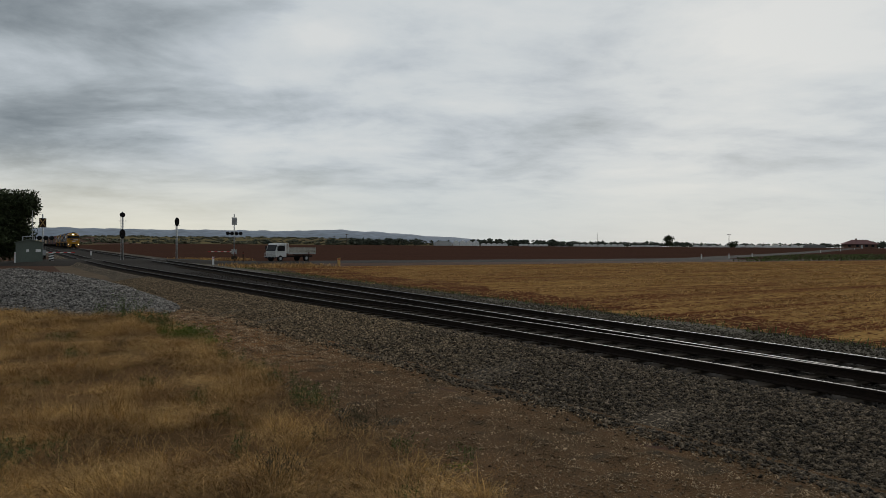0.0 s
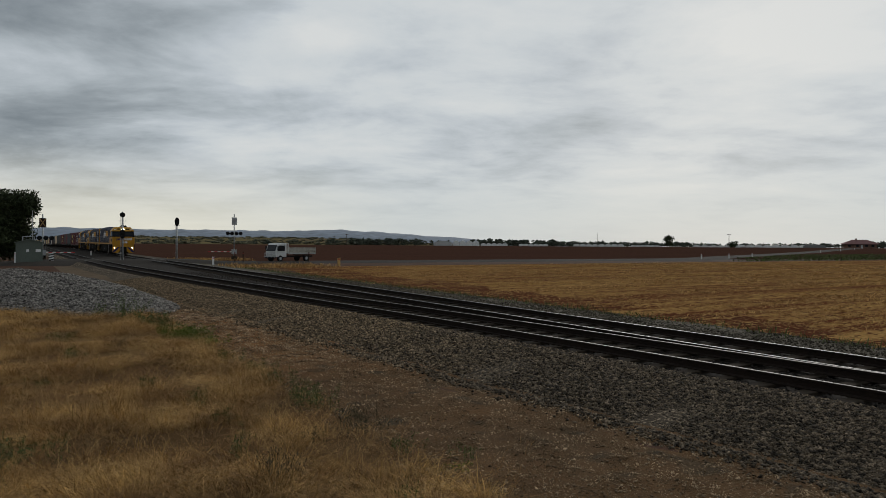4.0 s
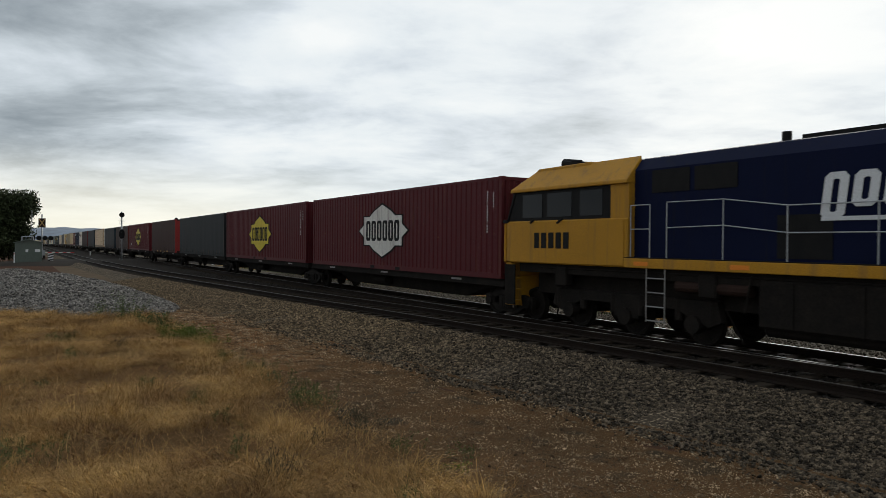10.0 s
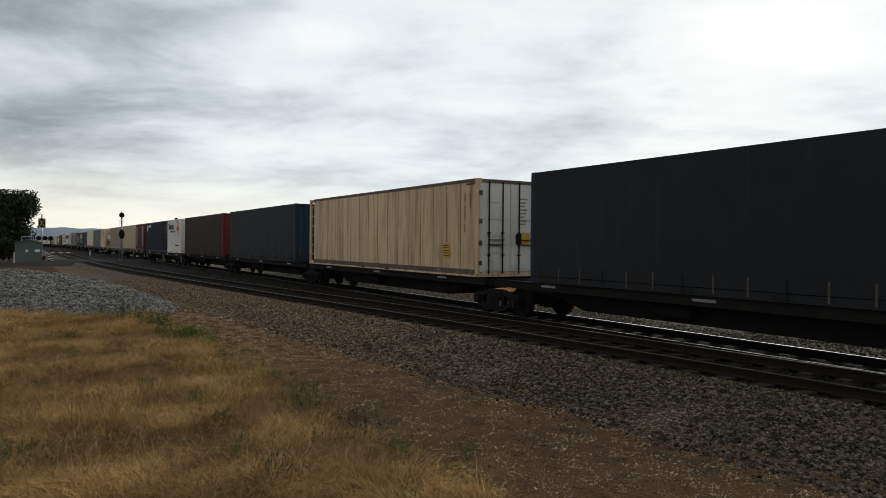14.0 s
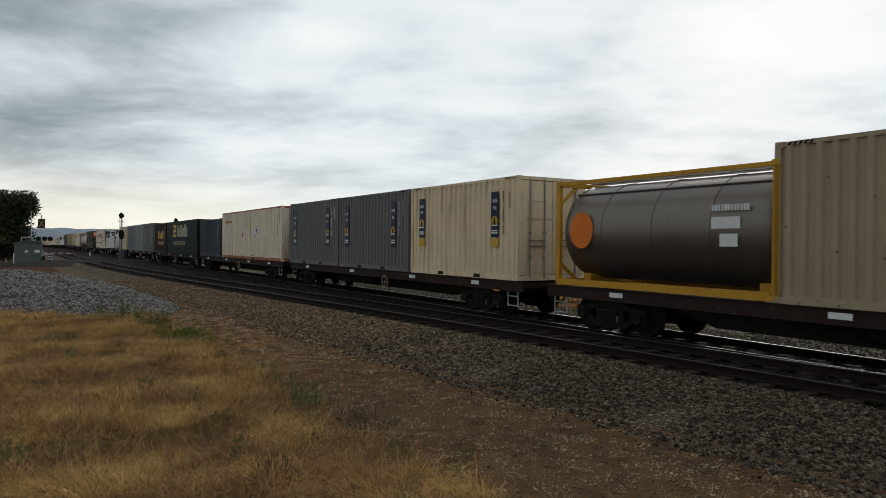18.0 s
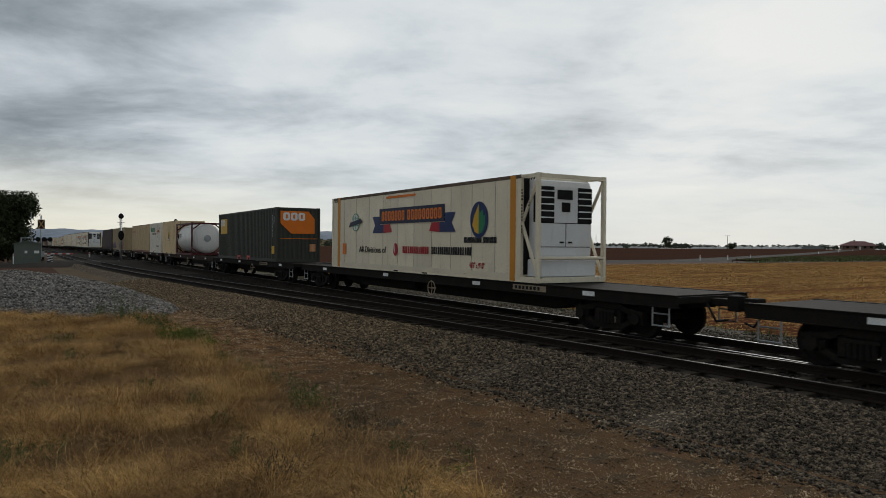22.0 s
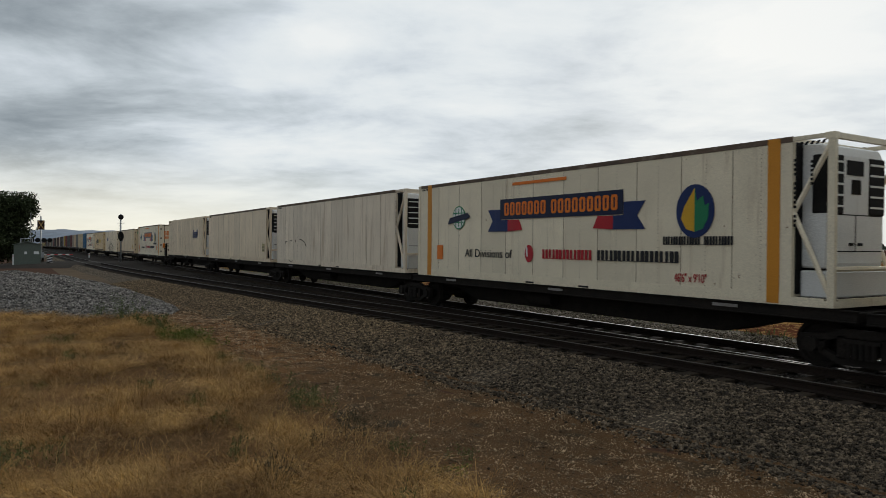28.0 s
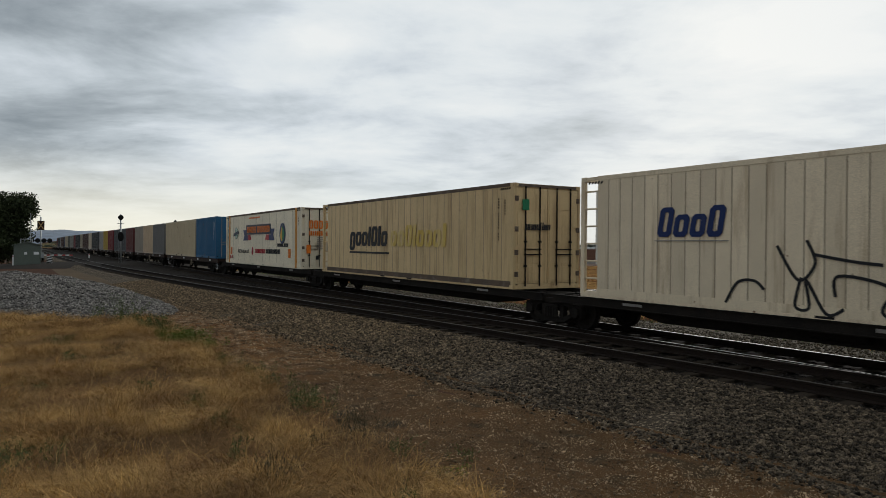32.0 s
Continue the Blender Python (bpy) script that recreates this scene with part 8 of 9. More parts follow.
join(build_flat(13.0, "leading skeletal platform of an articulated container wagon", FLATS, "under", shared_bogie=True), -695.1)
join(copy_thing(three, Matrix()), -708.3)
join(three, -721.5)
low_five = build_flat(14.9, "articulated container wagon platform with a shared bogie", FLATS, "under", shared_bogie=True, front_bogie=False)
join(build_flat(14.9, "leading platform of an articulated container wagon", FLATS, "under", shared_bogie=True), -735.5)
for m in (-750.55, -765.6, -780.7):
    join(copy_thing(low_five, Matrix()), m)
join(low_five, -795.9)
long_five = build_flat(16.3, "long articulated container wagon platform with a shared bogie", FLATS, "under", shared_bogie=True, front_bogie=False, low=LOW)
long_first = join(build_flat(16.3, "leading long platform of an articulated container wagon", FLATS, "under", shared_bogie=True, low=LOW), -814.4)
for m in (-831.05, -847.8, -864.5):
    join(copy_thing(long_five, Matrix()), m)
join(long_five, -881.2)


# ---- paint and signs on the boxes ----
YM = -HALF - 0.010
NAVY = paint("sign_navy", (0.008, 0.014, 0.045), (0.05, 0.05, 0.06), 0.1, 0.4)
SIGN_YELLOW = paint("sign_yellow", (0.64, 0.37, 0.03), (0.3, 0.2, 0.05), 0.1, 0.4)
SIGN_ORANGE = paint("sign_orange", (0.75, 0.19, 0.02), (0.3, 0.12, 0.05), 0.12, 0.45)
SIGN_WHITE = paint("sign_white", (0.74, 0.74, 0.72), (0.35, 0.33, 0.3), 0.12, 0.45)
SIGN_BLUE = paint("sign_blue", (0.012, 0.028, 0.11), (0.05, 0.06, 0.12), 0.1, 0.4)
SIGN_RED = paint("sign_red", (0.42, 0.02, 0.03), (0.2, 0.05, 0.04), 0.1, 0.4)
SIGN_GREEN = paint("sign_green", (0.02, 0.20, 0.09), (0.05, 0.1, 0.06), 0.1, 0.4)
FADED = paint("faded_orange", (0.52, 0.22, 0.09), (0.45, 0.38, 0.27), 0.5, 0.6)
SEAM_SIGN = paint("old_notice", (0.5, 0.42, 0.2), (0.6, 0.52, 0.35), 0.4)
CREAM_SIGN = paint("sign_cream", (0.52, 0.47, 0.34), (0.2, 0.2, 0.15), 0.2, 0.6)
INK = paint("spray_black", (0.02, 0.02, 0.022), (0.04, 0.04, 0.04), 0.1, 0.5)


def rect(c, x0, x1, z0, z1, mat, name="panel_sign", label="", y=YM, d=0.004):
    return boxes(name, [(x0, x1, y - d, y + d, z0, z1)], mat, c, label)


def hire_board(c, x0, x1, z0, z1, extra=False):
    """A tall blue board: the words, a round badge and small print."""
    w, h = x1 - x0, z1 - z0
    b = rect(c, x0, x1, z0, z1, NAVY, "hire_board", "tall dark blue board with white words and a round badge")
    xm = (x0 + x1) / 2
    for k, word in enumerate(("HIRE", "ME")):
        lettering(b, word, w * 0.42, xm, YM - 0.006, z1 - h * (0.24 + 0.155 * k), SIGN_WHITE, align="CENTER", name="lettering", stretch=0.92)
    zc = z0 + h * 0.36
    flat_shape(b, disc(w * 0.40, 20), xm, YM - 0.006, zc, SIGN_YELLOW, name="badge")
    flat_shape(b, [(-w * 0.18, -w * 0.3), (w * 0.2, -w * 0.3), (w * 0.12, 0.0), (w * 0.04, w * 0.3), (-w * 0.1, w * 0.12)], xm, YM - 0.012, zc, INK, name="badge_shape")
    rect(b, x0 + w * 0.1, x1 - w * 0.1, zc - w * 0.42, zc - w * 0.3, SIGN_WHITE, "badge_bar", y=YM - 0.012)
    for k in range(2):
        rect(b, x0 + w * 0.08, x1 - w * 0.08, z0 + h * (0.08 + 0.05 * k), z0 + h * (0.11 + 0.05 * k), SIGN_WHITE, "small_print", y=YM - 0.006)
    if extra:
        rect(c, x0, x1, z0 - 0.28, z0 - 0.05, SIGN_YELLOW, "yellow_bar")


hire_board(c17, -2.42, -2.06, 1.2, 2.5, True)
hire_board(c17, 1.76, 2.12, 1.2, 2.5, True)
for c in (c18, c19, c24):
    hire_board(c, -2.44, -2.06, 0.86, 2.53)
    hire_board(c, 1.72, 2.08, 0.86, 2.53)
hire_board(c27, 1.80, 2.18, 0.82, 2.46)


def haulier_side(c, small_x=3.75):
    """Banner with a wordmark, globe, oval badge and lines of lettering."""
    banner = flat_shape(c, [(-2.35, 1.74), (2.3, 1.74), (2.3, 2.30), (-2.35, 2.30)], 0, YM, 0, NAVY, name="banner", label="dark blue banner with an orange wordmark and ribbon ends")
    for s in (-1, 1):
        flat_shape(banner, [(s * 2.0, 1.40), (s * 2.95, 1.40), (s * 2.72, 1.70), (s * 2.95, 2.02), (s * 2.32, 2.02), (s * 2.32, 1.72), (s * 2.0, 1.72)], 0, YM + 0.003, 0, SIGN_BLUE, name="ribbon")
        flat_shape(banner, [(s * 1.35, 1.44), (s * 2.0, 1.40), (s * 2.0, 1.72), (s * 1.5, 1.72)], 0, YM + 0.002, 0, SIGN_RED, name="ribbon_fold")
    slabs(banner, "XXXXXXX XXXXXXXXX", -2.15, YM - 0.008, 1.84, 4.35, 0.36, SIGN_ORANGE, name="wordmark", label="orange block wordmark", gap=0.28)
    globe = flat_shape(c, disc(0.36, 20), -4.5, YM, 1.85, SIGN_GREEN, name="globe", label="green globe badge with a blue ribbon")
    flat_shape(globe, disc(0.325, 20), -4.5, YM - 0.004, 1.85, SIGN_WHITE, name="globe_face")
    for k in (-1, 0, 1):
        flat_shape(globe, [(-0.30, -0.015), (0.30, -0.015), (0.30, 0.015), (-0.30, 0.015)], -4.5, YM - 0.008, 1.85 + k * 0.14, SIGN_GREEN, name="globe_line")
        flat_shape(globe, [(k * 0.15 - 0.015, -0.28), (k * 0.15 + 0.015, -0.28), (k * 0.19 + 0.015, 0.0), (k * 0.15 + 0.015, 0.28), (k * 0.15 - 0.015, 0.28), (k * 0.19 - 0.015, 0.0)], -4.5, YM - 0.010, 1.85, SIGN_GREEN, name="globe_line")
    flat_shape(globe, [(-0.62, -0.2), (-0.5, 0.0), (0.5, 0.14), (0.64, 0.0), (0.5, -0.04), (-0.5, -0.18)], -4.5, YM - 0.016, 1.85, NAVY, name="ribbon")
    oval = flat_shape(c, disc(0.5, 28, 0.92, 1.08), 4.25, YM, 1.74, SIGN_BLUE, name="oval_badge", label="blue oval badge with a yellow and green drop")
    flat_shape(oval, [(0.0, 0.46), (0.0, -0.42), (-0.2, -0.36), (-0.33, -0.15), (-0.25, 0.1)], 4.25, YM - 0.007, 1.74, SIGN_YELLOW, name="drop")
    flat_shape(oval, [(0.0, 0.46), (0.05, 0.2), (0.2, 0.3), (0.24, 0.1), (0.34, 0.15), (0.32, -0.15), (0.2, -0.36), (0.0, -0.42)], 4.25, YM - 0.007, 1.74, SIGN_GREEN, name="drop")
    slabs(c, "XXXXXXX XXXXX", 3.45, YM, 1.06, 1.7, 0.17, INK, name="wordmark", label="small black wordmark", gap=0.2)
    lettering(c, "All Divisions of", 0.34, -4.15, YM, 0.66, INK, name="lettering", stretch=1.12)
    ball = flat_shape(c, disc(0.2, 20, 0.85, 1.15), -1.05, YM, 0.80, SIGN_RED, name="red_ball", label="dark red ball emblem")
    flat_shape(ball, [(-0.1, 0.16), (-0.05, 0.2), (-0.02, -0.1), (-0.08, -0.05)], -1.07, YM - 0.007, 0.80, SIGN_WHITE, name="highlight_mark")
    slabs(c, "XXXXXXX", -0.5, YM, 0.68, 1.85, 0.24, SIGN_RED, name="wordmark", label="red block wordmark", gap=0.22)
    slabs(c, "XXXXXXXXX", 1.5, YM, 0.68, 2.4, 0.24, INK, name="wordmark", label="black block wordmark", gap=0.22)
    lettering(c, "46'6\" x 9'10\"", 0.25, small_x, YM, 0.30, SIGN_RED, name="lettering", stretch=0.62)
    rect(c, -5.78, -5.44, 0.55, 1.0, SIGN_ORANGE, "label_plate", "orange notice plate")
    rect(c, -1.8, 0.4, 2.66, 2.74, SIGN_ORANGE, "top_mark", "orange strip under the roof")


for c in (c29, c38, c39):
    haulier_side(c)
for c in (c43, c47):
    haulier_side(c, -6.0)
    rect(c, 5.15, 5.5, 0.5, 0.95, SIGN_ORANGE, "label_plate", "orange notice plate")
    hx = 7.0 + 0.062
    for z, h, mat, n in ((1.95, 0.40, SIGN_ORANGE, "XXXXXXX"), (1.62, 0.22, SIGN_ORANGE, "XXXXXXXXX")):
        slabs(c, n, hx, -0.85, z, 1.75, h, mat, "front", name="wordmark", label="orange block wordmark across the doors", gap=0.25)
    for y0, z0, w, h, mat in ((-0.98, 0.75, 0.22, 0.42, SIGN_ORANGE), (0.55, 1.2, 0.22, 0.42, SIGN_ORANGE), (0.15, 1.15, 0.12, 0.22, SIGN_ORANGE), (-0.5, 0.45, 0.15, 0.2, INK), (0.1, 0.9, 0.3, 0.35, INK)):
        boxes("notice", [(hx - 0.008, hx, y0, y0 + w, z0, z0 + h)], mat, c)
    for k in range(7):
        boxes("small_print", [(hx - 0.008, hx, -0.45, -0.15, 1.5 - k * 0.09, 1.54 - k * 0.09)], M["steel"], c)

# plain name in blue slabs
for c, x, z, w, h in ((c42, 2.9, 1.42, 1.7, 0.62), (c44, -4.75, 1.40, 1.6, 0.60), (c45, -4.65, 1.42, 1.65, 0.62)):
    slabs(c, "XxxX", x, YM, z, w, h, SIGN_BLUE, lean=0.18, name="wordmark", label="blue slanted block name", gap=0.14)
    rect(c, x - 0.05, x + w + 0.1, z - 0.09, z - 0.07, M["steel"], "underline")
for c in (c44, c45):
    slabs(c, "XxxX", 7.0 + 0.06, -0.8, 1.55, 0.62, 0.26, SIGN_BLUE, "front", 0.18, "wordmark", "small blue block name on the door", 0.14)
    boxes("notice", [(7.045, 7.06, -0.92, -0.7, 2.25, 2.52)], SIGN_GREEN, c, "green notice")
slabs(c46, "dxxiXix", -4.0, YM, 1.15, 3.4, 0.75, INK, lean=0.12, name="wordmark", label="dark slanted block name", gap=0.16)
rect(c46, -4.0, -0.5, 0.86, 0.93, INK, "underline")
slabs(c46, "xxXixxxl", -0.4, YM, 1.15, 3.9, 0.75, paint("patch_yellow", (0.62, 0.43, 0.10), (0.62, 0.5, 0.28), 0.55), lean=0.12, name="wordmark", label="faded yellow block name", gap=0.16)
slabs(c46, "dxxxXxx", 7.03, -0.85, 1.65, 0.9, 0.22, INK, "front", 0.12, "wordmark", "", 0.16)
boxes("notice", [(7.02, 7.035, -0.95, -0.72, 2.2, 2.5)], SIGN_GREEN, c46, "green notice")
boxes("notice", [(FT40 / 2 + 0.0, FT40 / 2 + 0.012, -0.7, -0.25, 1.95, 2.45)], SIGN_GREEN, c6, "green and white notice on the end")

# upright name boards
AGED = paint("aged_board", (0.60, 0.55, 0.45), (0.3, 0.12, 0.06), 0.35, 0.6)
OLD_RED = paint("old_red", (0.30, 0.10, 0.06), (0.5, 0.42, 0.33), 0.35, 0.6)
for x in (-2.45, 1.75):
    b = rect(c13, x, x + 0.6, 0.52, 2.6, AGED, "name_board", "faded white upright name board")
    for k in range(5):
        rect(b, x + 0.14, x + 0.46, 0.64 + k * 0.39, 0.92 + k * 0.39, OLD_RED, "block_sign", y=YM - 0.006)

for x, w in ((-2.54, 0.28), (-0.8, 0.14), (1.04, 0.14), (2.49, 0.4)):
    rect(c4, x - w / 2, x + w / 2, 0.0, 0.13, SIGN_YELLOW, "lifting_pocket", "yellow painted lifting pocket", y=YM - 0.012)


# square and stripes of the green tarpaulin
sq = rect(c22, -2.95, -1.75, 1.40, 2.45, SIGN_YELLOW, "square_mark", "yellow square mark with dark arrows", y=YM - 0.02)
for z, s in ((2.12, -1), (1.72, 1)):
    flat_shape(sq, [(-0.4, -0.05), (0.4, -0.05), (0.4, 0.05), (-0.4, 0.05)], -2.35, YM - 0.028, z, M["black"], name="arrow")
    flat_shape(sq, [(s * 0.55, 0.0), (s * 0.32, 0.15), (s * 0.32, -0.15)], -2.35, YM - 0.030, z, M["black"], name="arrow_head")
slabs(c22, "XxXlxilx", -1.35, YM - 0.02, 1.42, 4.3, 1.0, CREAM_SIGN, name="wordmark", label="cream block name on the curtain", gap=0.18)
lettering(c22, "TRANSPORT SINCE 1895", 0.46, -2.95, YM - 0.02, 0.72, CREAM_SIGN, name="lettering", stretch=1.0)
slabs(c23, "XxxX", -1.0, YM, 1.26, 2.9, 0.78, SIGN_YELLOW, name="wordmark", label="gold block name", gap=0.3)
rect(c23, -1.2, 2.1, 0.72, 1.07, paint("plum", (0.035, 0.012, 0.03), (0.05, 0.03, 0.03), 0.1), "name_band", "dark plum band", y=YM + 0.004)
lettering(c23, "MOVING & STORAGE", 0.25, -1.05, YM, 0.82, SIGN_YELLOW, stretch=1.02)
rect(c23, -1.2, 2.1, 0.70, 0.73, SIGN_RED, "underline")
rect(c23, -1.2, 2.1, 1.06, 1.09, SIGN_RED, "overline")

# removals boxes
for c, k in ((c33, 1.0), (c11, 1.0)):
    slabs(c, "Xxxxxxx", -2.5, YM, 2.05, 2.4, 0.52, SIGN_GREEN if c is c33 else INK, name="wordmark", label="dark green block name", gap=0.15)
    lettering(c, "moving and storage", 0.27, -1.55, YM, 1.78, INK, shear=0.2, stretch=1.05)
    st = flat_shape(c, star(0.42, 4, 0.5), 1.62, YM, 2.08, SIGN_ORANGE, name="compass_mark", label="orange four-pointed mark with black arrowheads")
    for a in range(4):
        flat_shape(st, [(math.cos(a * math.pi / 2) * 0.50 + math.cos(a * math.pi / 2 + q) * 0.12, math.sin(a * math.pi / 2) * 0.50 + math.sin(a * math.pi / 2 + q) * 0.12) for q in (0, 2.1, 4.2)], 1.62, YM - 0.007, 2.08, INK, name="arrow_head")
    slabs(c, "xxxxxxxxxxxxx", 0.7, YM, 0.6, 1.6, 0.12, INK, name="small_print", gap=0.3)
slabs(c33, "Xxxxxx", FT20 / 2 + 0.062, -0.95, 1.95, 0.9, 0.3, SIGN_GREEN, "front", name="wordmark", gap=0.2)

# orange plates with white signs
plate = flat_shape(c30, [(-0.8, -0.45), (0.8, -0.45), (0.8, 0.5), (0.62, 0.52), (-0.78, 0.52), (-0.78, -0.25)], -4.65, YM, 2.02, SIGN_YELLOW, name="name_plate", label="amber plate with white block signs")
slabs(plate, "XXX", -5.4, YM - 0.008, 2.08, 1.1, 0.4, SIGN_WHITE, gap=0.15)
fx = FT40 / 2 + 0.004
plate = flat_shape(c30, [(-0.95, 0.65), (0.6, 0.65), (0.95, 0.25), (0.95, -0.55), (-0.35, -0.55), (-0.95, 0.0)], fx, -0.05, 2.05, SIGN_ORANGE, "front", "name_plate", "orange plate with white block signs on the end")
slabs(plate, "XXX", fx + 0.010, -0.85, 2.2, 1.25, 0.42, SIGN_WHITE, "front", gap=0.15)
rect(c30, 5.36, 5.80, 0.42, 0.84, SIGN_YELLOW, "label_plate", "amber notice plate")
boxes("label_plate", [(fx, fx + 0.01, 0.62, 0.95, 0.55, 0.95)], FADED, c30)
boxes("stripe", [(fx, fx + 0.01, -1.0, 1.05, 1.22, 1.25)], SIGN_ORANGE, c30)
for x in (-1.06, 1.0):
    boxes("pocket_frame", [(x - 0.33, x - 0.2, YM, -HALF + 0.004, 0.0, 0.25), (x + 0.2, x + 0.33, YM, -HALF + 0.004, 0.0, 0.25), (x - 0.33, x + 0.33, YM, -HALF + 0.004, 0.14, 0.25)], M["red"], c30, "red painted lifting pocket")

# badges, notices, labels
for c, x, z, r in ((c25, -0.15, 1.85, 0.34), (c32, 0.0, 1.6, 0.34)):
    b = flat_shape(c, disc(r, 22, 0.95, 1.1), x, YM, z, SIGN_YELLOW, name="badge", label="yellow round badge with a dark bird shape")
    flat_shape(b, [(-0.14, -0.3), (0.16, -0.3), (0.2, 0.0), (0.06, 0.32), (-0.1, 0.1)], x, YM - 0.007, z, INK, name="badge_shape")
    rect(b, x - 0.4, x + 0.4, z - 0.42, z - 0.24, SIGN_BLUE if c is c32 else SIGN_WHITE, "badge_bar", y=YM - 0.012)
    slabs(b, "XXXXX XXXX", x - 0.34, YM - 0.018, z - 0.38, 0.7, 0.1, SIGN_WHITE if c is c32 else INK, name="small_print", gap=0.25)
wave = [(-0.5, -0.05), (-0.42, 0.22), (-0.2, 0.25), (-0.05, 0.05), (0.0, 0.3), (0.15, 0.4), (0.22, 0.2), (0.5, 0.1), (0.35, -0.05), (0.45, -0.28), (0.2, -0.1), (0.05, -0.3), (-0.2, -0.2)]
flat_shape(c12, wave, -5.05, YM, 2.32, SIGN_WHITE, name="emblem", label="white leaping emblem")
slabs(c12, "XXXXXX", -4.35, YM, 2.42, 1.55, 0.2, SIGN_WHITE, name="wordmark", label="white block name", gap=0.2)
flat_shape(c12, [(0, 0.14), (0.14, 0), (0, -0.14), (-0.14, 0)], -4.2, YM, 1.63, SIGN_RED, name="diamond_label")
rect(c12, -0.34, -0.24, 1.68, 1.78, M["steel"], "label_plate")
rect(c15, 4.92, 5.2, 0.55, 0.89, SIGN_YELLOW, "label_plate", "yellow notice plate")
for k in range(4):
    rect(c15, 4.95, 5.17, 0.60 + k * 0.07, 0.63 + k * 0.07, INK, "small_print", y=YM - 0.006)
flat_shape(c15, [(-0.13, 0), (0.13, 0), (0, 0.24)], 5.8, YM, 1.09, SIGN_YELLOW, name="warning_triangle", label="yellow warning triangle")
rect(c15, 5.74, 5.86, 1.84, 2.0, M["galv"], "label_plate")
n = rect(c20, 1.16, 1.92, 1.3, 1.9, SIGN_WHITE, "hazard_notice", "white notice with a dark triangle and ruled lines")
flat_shape(n, [(-0.15, 0.11), (0.15, 0.11), (0, -0.13)], 1.68, YM - 0.006, 1.66, NAVY, name="triangle")
for z in (1.48, 1.9 - 0.01, 1.32, 1.38, 1.70):
    rect(n, 1.18, 1.9 if z in (1.48, 1.89) else 1.5, z - 0.008, z + 0.008, NAVY, "ruled_line", y=YM - 0.006)
flat_shape(c20, [(0, 0.16), (0.14, 0), (0, -0.16), (-0.14, 0)], -1.15, YM, 1.45, SIGN_RED, name="diamond_label", label="red diamond label")
rect(c20, -5.2, -3.7, 2.2, 2.36, FADED, "faded_patch", "faded orange remains of a name")
for x in (-1.3, 0.9):
    rect(c20, x - 0.25, x + 0.25, 0.20, 0.28, SIGN_YELLOW, "label_plate", "dull yellow sticker")
rect(c26, 2.38, 2.66, 0.62, 0.97, SIGN_ORANGE, "label_plate", "orange notice plate")
rect(c34, -5.3, -4.75, 2.42, 2.55, FADED, "faded_patch", "faded orange lettering remains")
slabs(c34, "XXXXXXXXXX", -5.3, YM, 2.1, 1.9, 0.24, FADED, name="wordmark", label="faded orange block name", gap=0.2)

# tanks
t = flat_shape(c16, disc(0.42, 26, 0.95, 1.05), -2.15, -1.172, 1.36, SIGN_ORANGE, name="round_mark", label="orange-red round mark on the shell")
slabs(c16, "XXXXXX", 1.55, -1.15, 1.7, 0.85, 0.12, SIGN_WHITE, name="small_print")
rect(c16, 1.55, 2.2, 1.35, 1.58, SIGN_WHITE, "notice", y=-1.17)
rect(c16, 1.75, 2.15, 1.0, 1.25, SIGN_WHITE, "notice", y=-1.172)
for c in (c28, c31):
    flat_shape(c, disc(0.24, 20), -2.25, -1.17, 1.5, M["under"], name="round_mark", label="black round mark on the shell")
    for k in range(3):
        slabs(c, "XXXXXXXXXXX", -1.9, -1.155, 1.62 - k * 0.13, 0.75, 0.085, M["steel"], name="small_print")
    rect(c, -0.7, -0.3, 1.0, 1.12, SIGN_WHITE, "notice", y=-1.15)


# sprayed scrawl
def stroke(c, pts, w, mat, y=YM, name="graffiti_stroke"):
    """A flat ribbon through a few points, smoothed."""
    P = [Vector((a, 0, b)) for a, b in pts]
    fine = []
    for i in range(len(P) - 1):
        p0, p1, p2, p3 = P[max(i - 1, 0)], P[i], P[i + 1], P[min(i + 2, len(P) - 1)]
        for k in range(6):
            t = k / 6
            fine.append(0.5 * ((2 * p1) + (p2 - p0) * t + (2 * p0 - 5 * p1 + 4 * p2 - p3) * t * t + (3 * p1 - p0 - 3 * p2 + p3) * t ** 3))
    fine.append(P[-1])
    bm = bmesh.new()
    last = None
    for i, p in enumerate(fine):
        d = (fine[min(i + 1, len(fine) - 1)] - fine[max(i - 1, 0)]).normalized()
        s = Vector((-d.z, 0, d.x)) * w / 2
        ring = [bm.verts.new(q) for q in (p + s + Vector((0, y, 0)), p - s + Vector((0, y, 0)), p - s + Vector((0, y + 0.012, 0)), p + s + Vector((0, y + 0.012, 0)))]
        if last:
            for k in range(4):
                bm.faces.new((last[k], ring[k], ring[(k + 1) % 4], last[(k + 1) % 4]))
        last = ring
    return part(name, bm, mat, c, "sprayed line")


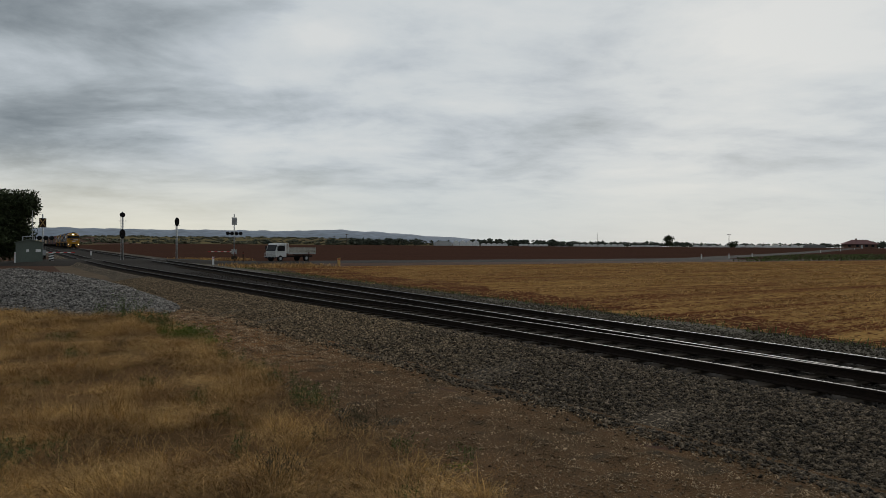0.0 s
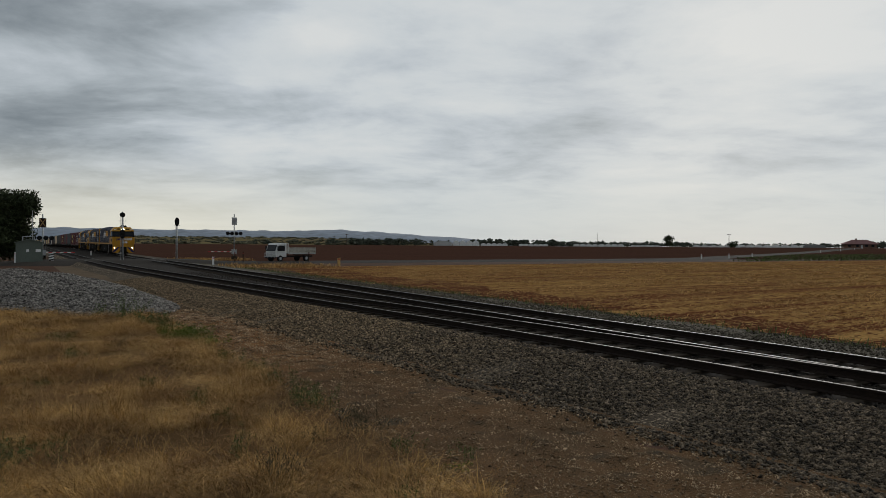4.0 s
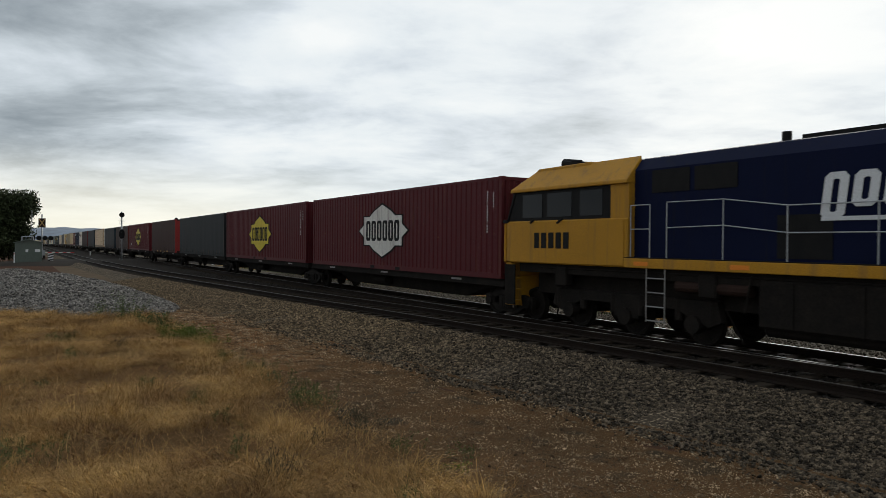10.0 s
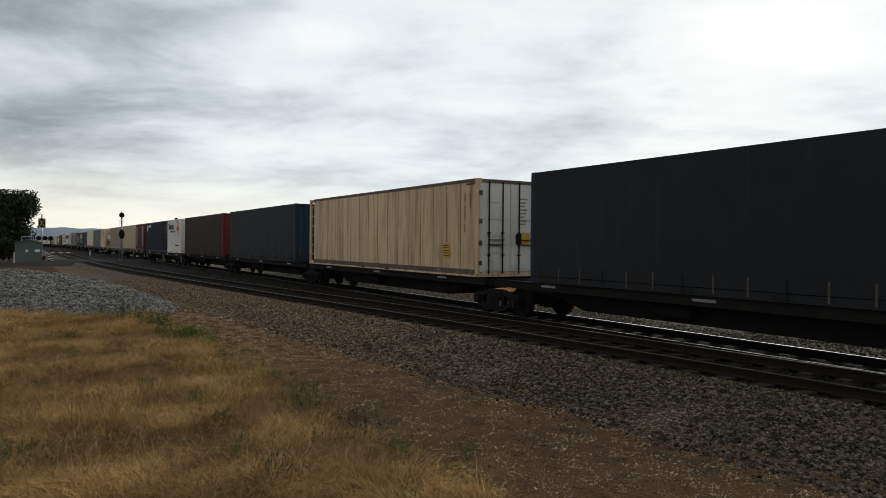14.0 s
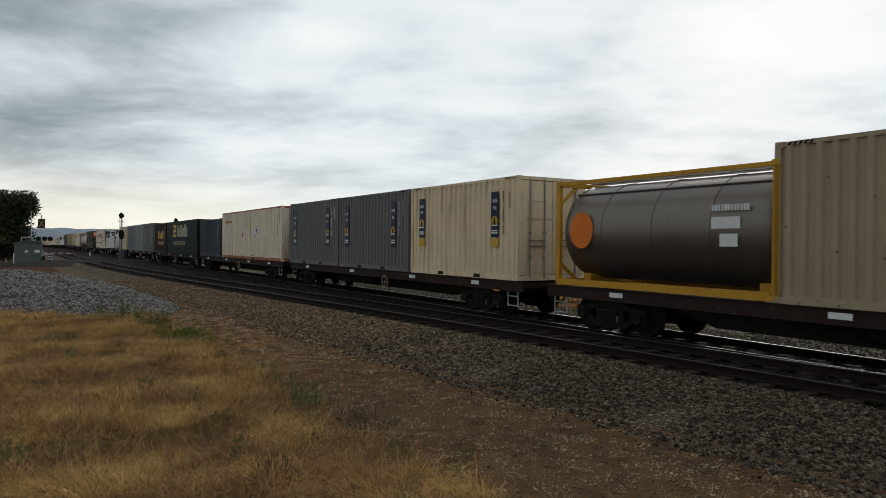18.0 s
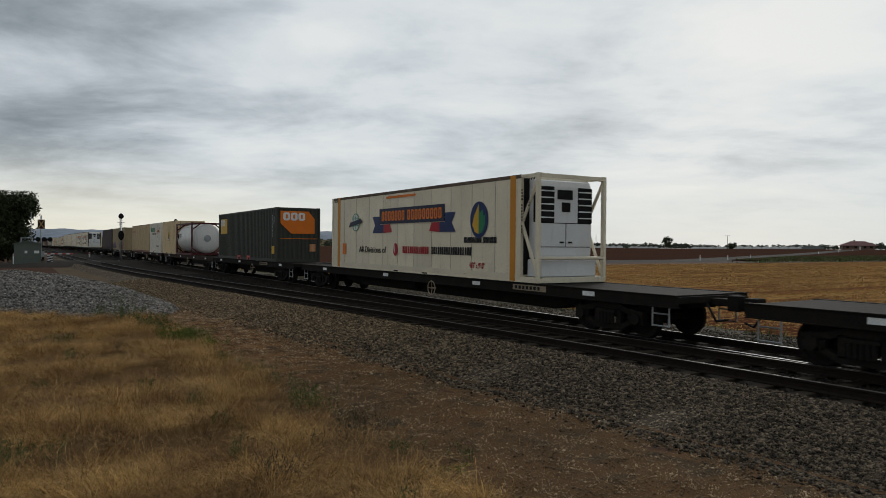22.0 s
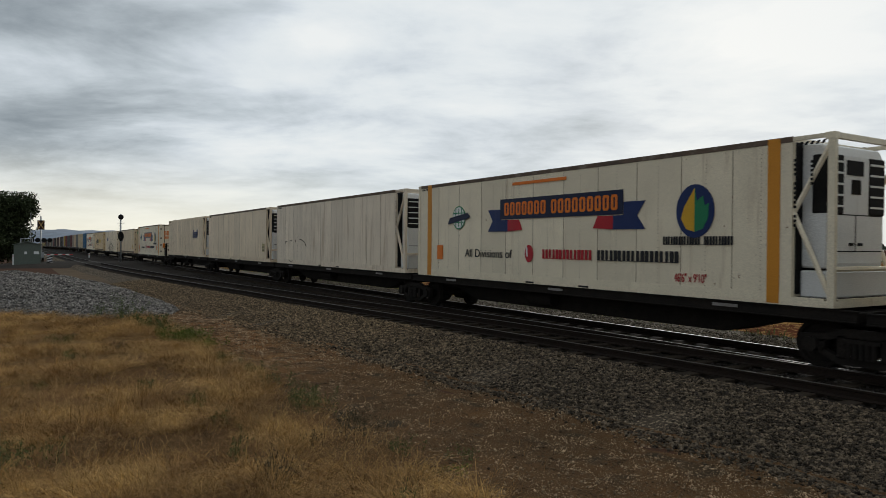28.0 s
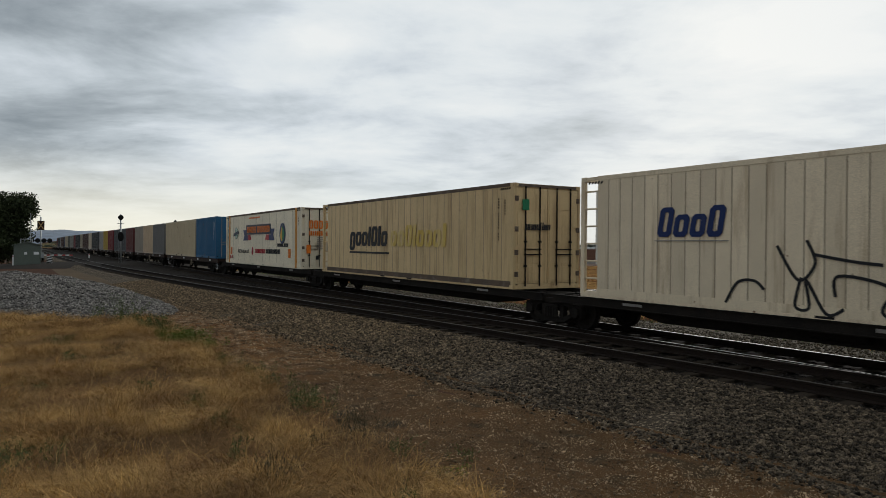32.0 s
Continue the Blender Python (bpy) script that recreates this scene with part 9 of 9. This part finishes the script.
for pts in ([(-1.9, 1.05), (-1.5, 0.45), (-1.2, 0.75), (-1.35, 1.15)], [(-1.45, 0.5), (-1.55, 0.0), (-1.3, -0.02), (-1.35, 0.45), (-1.0, -0.1), (-0.7, 0.0)], [(-1.2, 0.9), (-0.6, 0.8), (-0.1, 0.75)], [(-0.85, 0.2), (-0.8, 0.55), (0.0, 0.4), (-0.1, 0.0), (0.3, -0.15), (0.45, 0.4)],
            [(0.0, 1.0), (0.2, 0.75), (0.35, 1.0), (0.15, 1.15), (0.0, 1.0)], [(0.4, 0.75), (0.9, 0.95), (1.6, 0.7), (1.9, 0.72)], [(0.6, 0.7), (0.45, 0.3), (0.9, 0.35), (1.3, 0.2)], [(0.4, 0.3), (0.5, -0.1), (0.9, -0.15), (0.8, 0.15)], [(1.2, 0.4), (1.9, 0.42), (2.3, 0.3), (2.2, -0.1), (1.6, -0.18), (0.9, -0.15)],
            [(2.0, 0.85), (2.25, 0.6), (2.4, 0.7), (2.45, 0.45), (2.65, 0.65), (2.8, 0.4), (3.2, 0.5), (2.75, 0.2), (3.3, -0.1), (3.25, 0.4)], [(-2.95, -0.05), (-2.7, 0.35), (-2.35, 0.4), (-2.15, 0.25)]):
    stroke(c45, [(a, b + 0.2) for a, b in pts], 0.052, INK)
PURPLE = paint("spray_purple", (0.19, 0.085, 0.17), (0.1, 0.06, 0.1), 0.2, 0.6)
CRIMSON = paint("spray_red", (0.20, 0.05, 0.06), (0.2, 0.1, 0.1), 0.2, 0.6)
PALE = paint("spray_pale", (0.36, 0.34, 0.32), (0.35, 0.32, 0.28), 0.3, 0.6)
blob = [(-2.0, -0.45), (-1.9, 0.1), (-1.55, 0.3), (-1.2, 0.22), (-0.9, 0.38), (-0.5, 0.3), (-0.1, 0.42), (0.4, 0.38), (0.8, 0.48), (1.2, 0.25), (1.7, 0.15), (2.0, -0.45)]
g = flat_shape(c35, [(a * 0.98, b + 0.48) for a, b in blob], -3.6, YM, 0.12, PURPLE, name="graffiti", label="purple sprayed letters filled with black")
for x, w in ((-5.1, 0.8), (-4.2, 0.75), (-3.3, 0.8), (-2.4, 0.85)):
    flat_shape(g, [(-w / 2, -0.32), (-w * 0.42, 0.2), (-0.05, 0.28), (w * 0.4, 0.16), (w / 2, -0.32), (0.1, -0.34)], x, YM - 0.008, 0.47, INK, name="letter_shape")
for x in (3.0, 3.75, 4.5, 5.2):
    stroke(c35, [(x - 0.3, 0.25), (x - 0.35, 0.7), (x, 0.95), (x + 0.3, 0.75), (x - 0.1, 0.55), (x + 0.3, 0.3), (x - 0.2, 0.12)], 0.16, CRIMSON)
    stroke(c35, [(x - 0.35, 0.2), (x - 0.42, 0.75), (x, 1.08), (x + 0.38, 0.8)], 0.05, PALE, YM - 0.006)
for x in (0.3, 0.8, 1.3, 1.7):
    stroke(c35, [(x - 0.2, 0.45), (x, 0.85), (x + 0.1, 0.5), (x + 0.3, 0.75)], 0.035, PALE)
for pts in ([(-5.7, 1.0), (-5.6, 1.12), (-5.4, 1.1)], [(-5.0, 1.12), (-4.8, 1.18), (-4.7, 1.1)], [(-4.2, 1.08), (-4.15, 1.2)], [(-3.6, 1.22), (-3.2, 1.16), (-2.9, 1.05), (-2.75, 0.9)]):
    stroke(c40, pts, 0.03, M["under"], name="scuff_mark")
stroke(c40, [(-5.1, 0.16), (-4.8, 0.12), (-4.6, 0.17)], 0.03, M["under"], name="scuff_mark")

# handbrake stand at the joint between two articulated sets
hb = long_first
bm = bmesh.new()
prism(bm, [(8.35, 0.7), (8.75, 0.7), (8.7, 1.95), (8.55, 2.0), (8.4, 1.2)], -1.0, -0.85)
part("brake_stand", bm, M["under"], hb, "dark upright brake stand")
bm = bmesh.new()
for k in range(16):
    a, b = k * math.tau / 16, (k + 1) * math.tau / 16
    tube(bm, (8.85, -0.9 + 0.28 * math.cos(a), 1.75 + 0.28 * math.sin(a)), (8.85, -0.9 + 0.28 * math.cos(b), 1.75 + 0.28 * math.sin(b)), 0.018, 5)
for k in range(0, 16, 4):
    a = k * math.tau / 16
    tube(bm, (8.8, -0.9, 1.75), (8.85, -0.9 + 0.28 * math.cos(a), 1.75 + 0.28 * math.sin(a)), 0.014, 5)
part("handbrake_wheel", bm, M["under"], hb)

for c, x in ((c44, 5.1), (c8, 5.0), (c41, 5.6)):
    n = rect(c, x, x + 0.42, 0.55, 1.0, SIGN_YELLOW if c is not c41 else SEAM_SIGN, "notice", "yellow notice with lines of small print")
    for k in range(5):
        rect(n, x + 0.04, x + 0.38, 0.60 + k * 0.08, 0.63 + k * 0.08, INK, "small_print", y=YM - 0.006)
rect(c44, 5.15, 5.33, 1.55, 1.72, SIGN_YELLOW, "notice")
for c in (c8, c44, c45):
    hx = (13.9 if c is c8 else 14.0) / 2 + 0.012
    for k in range(8):
        boxes("small_print", [(hx, hx + 0.006, 0.35, 0.62 - 0.05 * (k % 3), 2.35 - k * 0.11, 2.40 - k * 0.11)], M["steel"], c, "rows of small print on the door")
    boxes("notice", [(hx, hx + 0.008, 0.42, 0.70, 0.95, 1.35)], SIGN_YELLOW, c, "yellow notice on the door")
    boxes("document_box", [(hx, hx + 0.04, 0.2, 0.38, 1.0, 1.3)], M["under"], c, "dark document box on the door")


def motions():
    for ob, u, turned, drop in MOVERS:
        on_deck = ob.name.split(".")[0] not in ("diesel_locomotive", "container_flat_wagon")
        rows = []
        for k in range(17):
            t = 2.0 * k
            x = u + SPEED * t
            lean = math.degrees(math.atan2(rise(x + 5) - rise(x - 5), 10))
            rows.append((t, pose(x, LINE_Y, rise(x) + (BASE - drop if on_deck else 0.0), 0, -lean if not turned else lean, 180 if turned else 0)))
        walk(ob, rows)


motions()
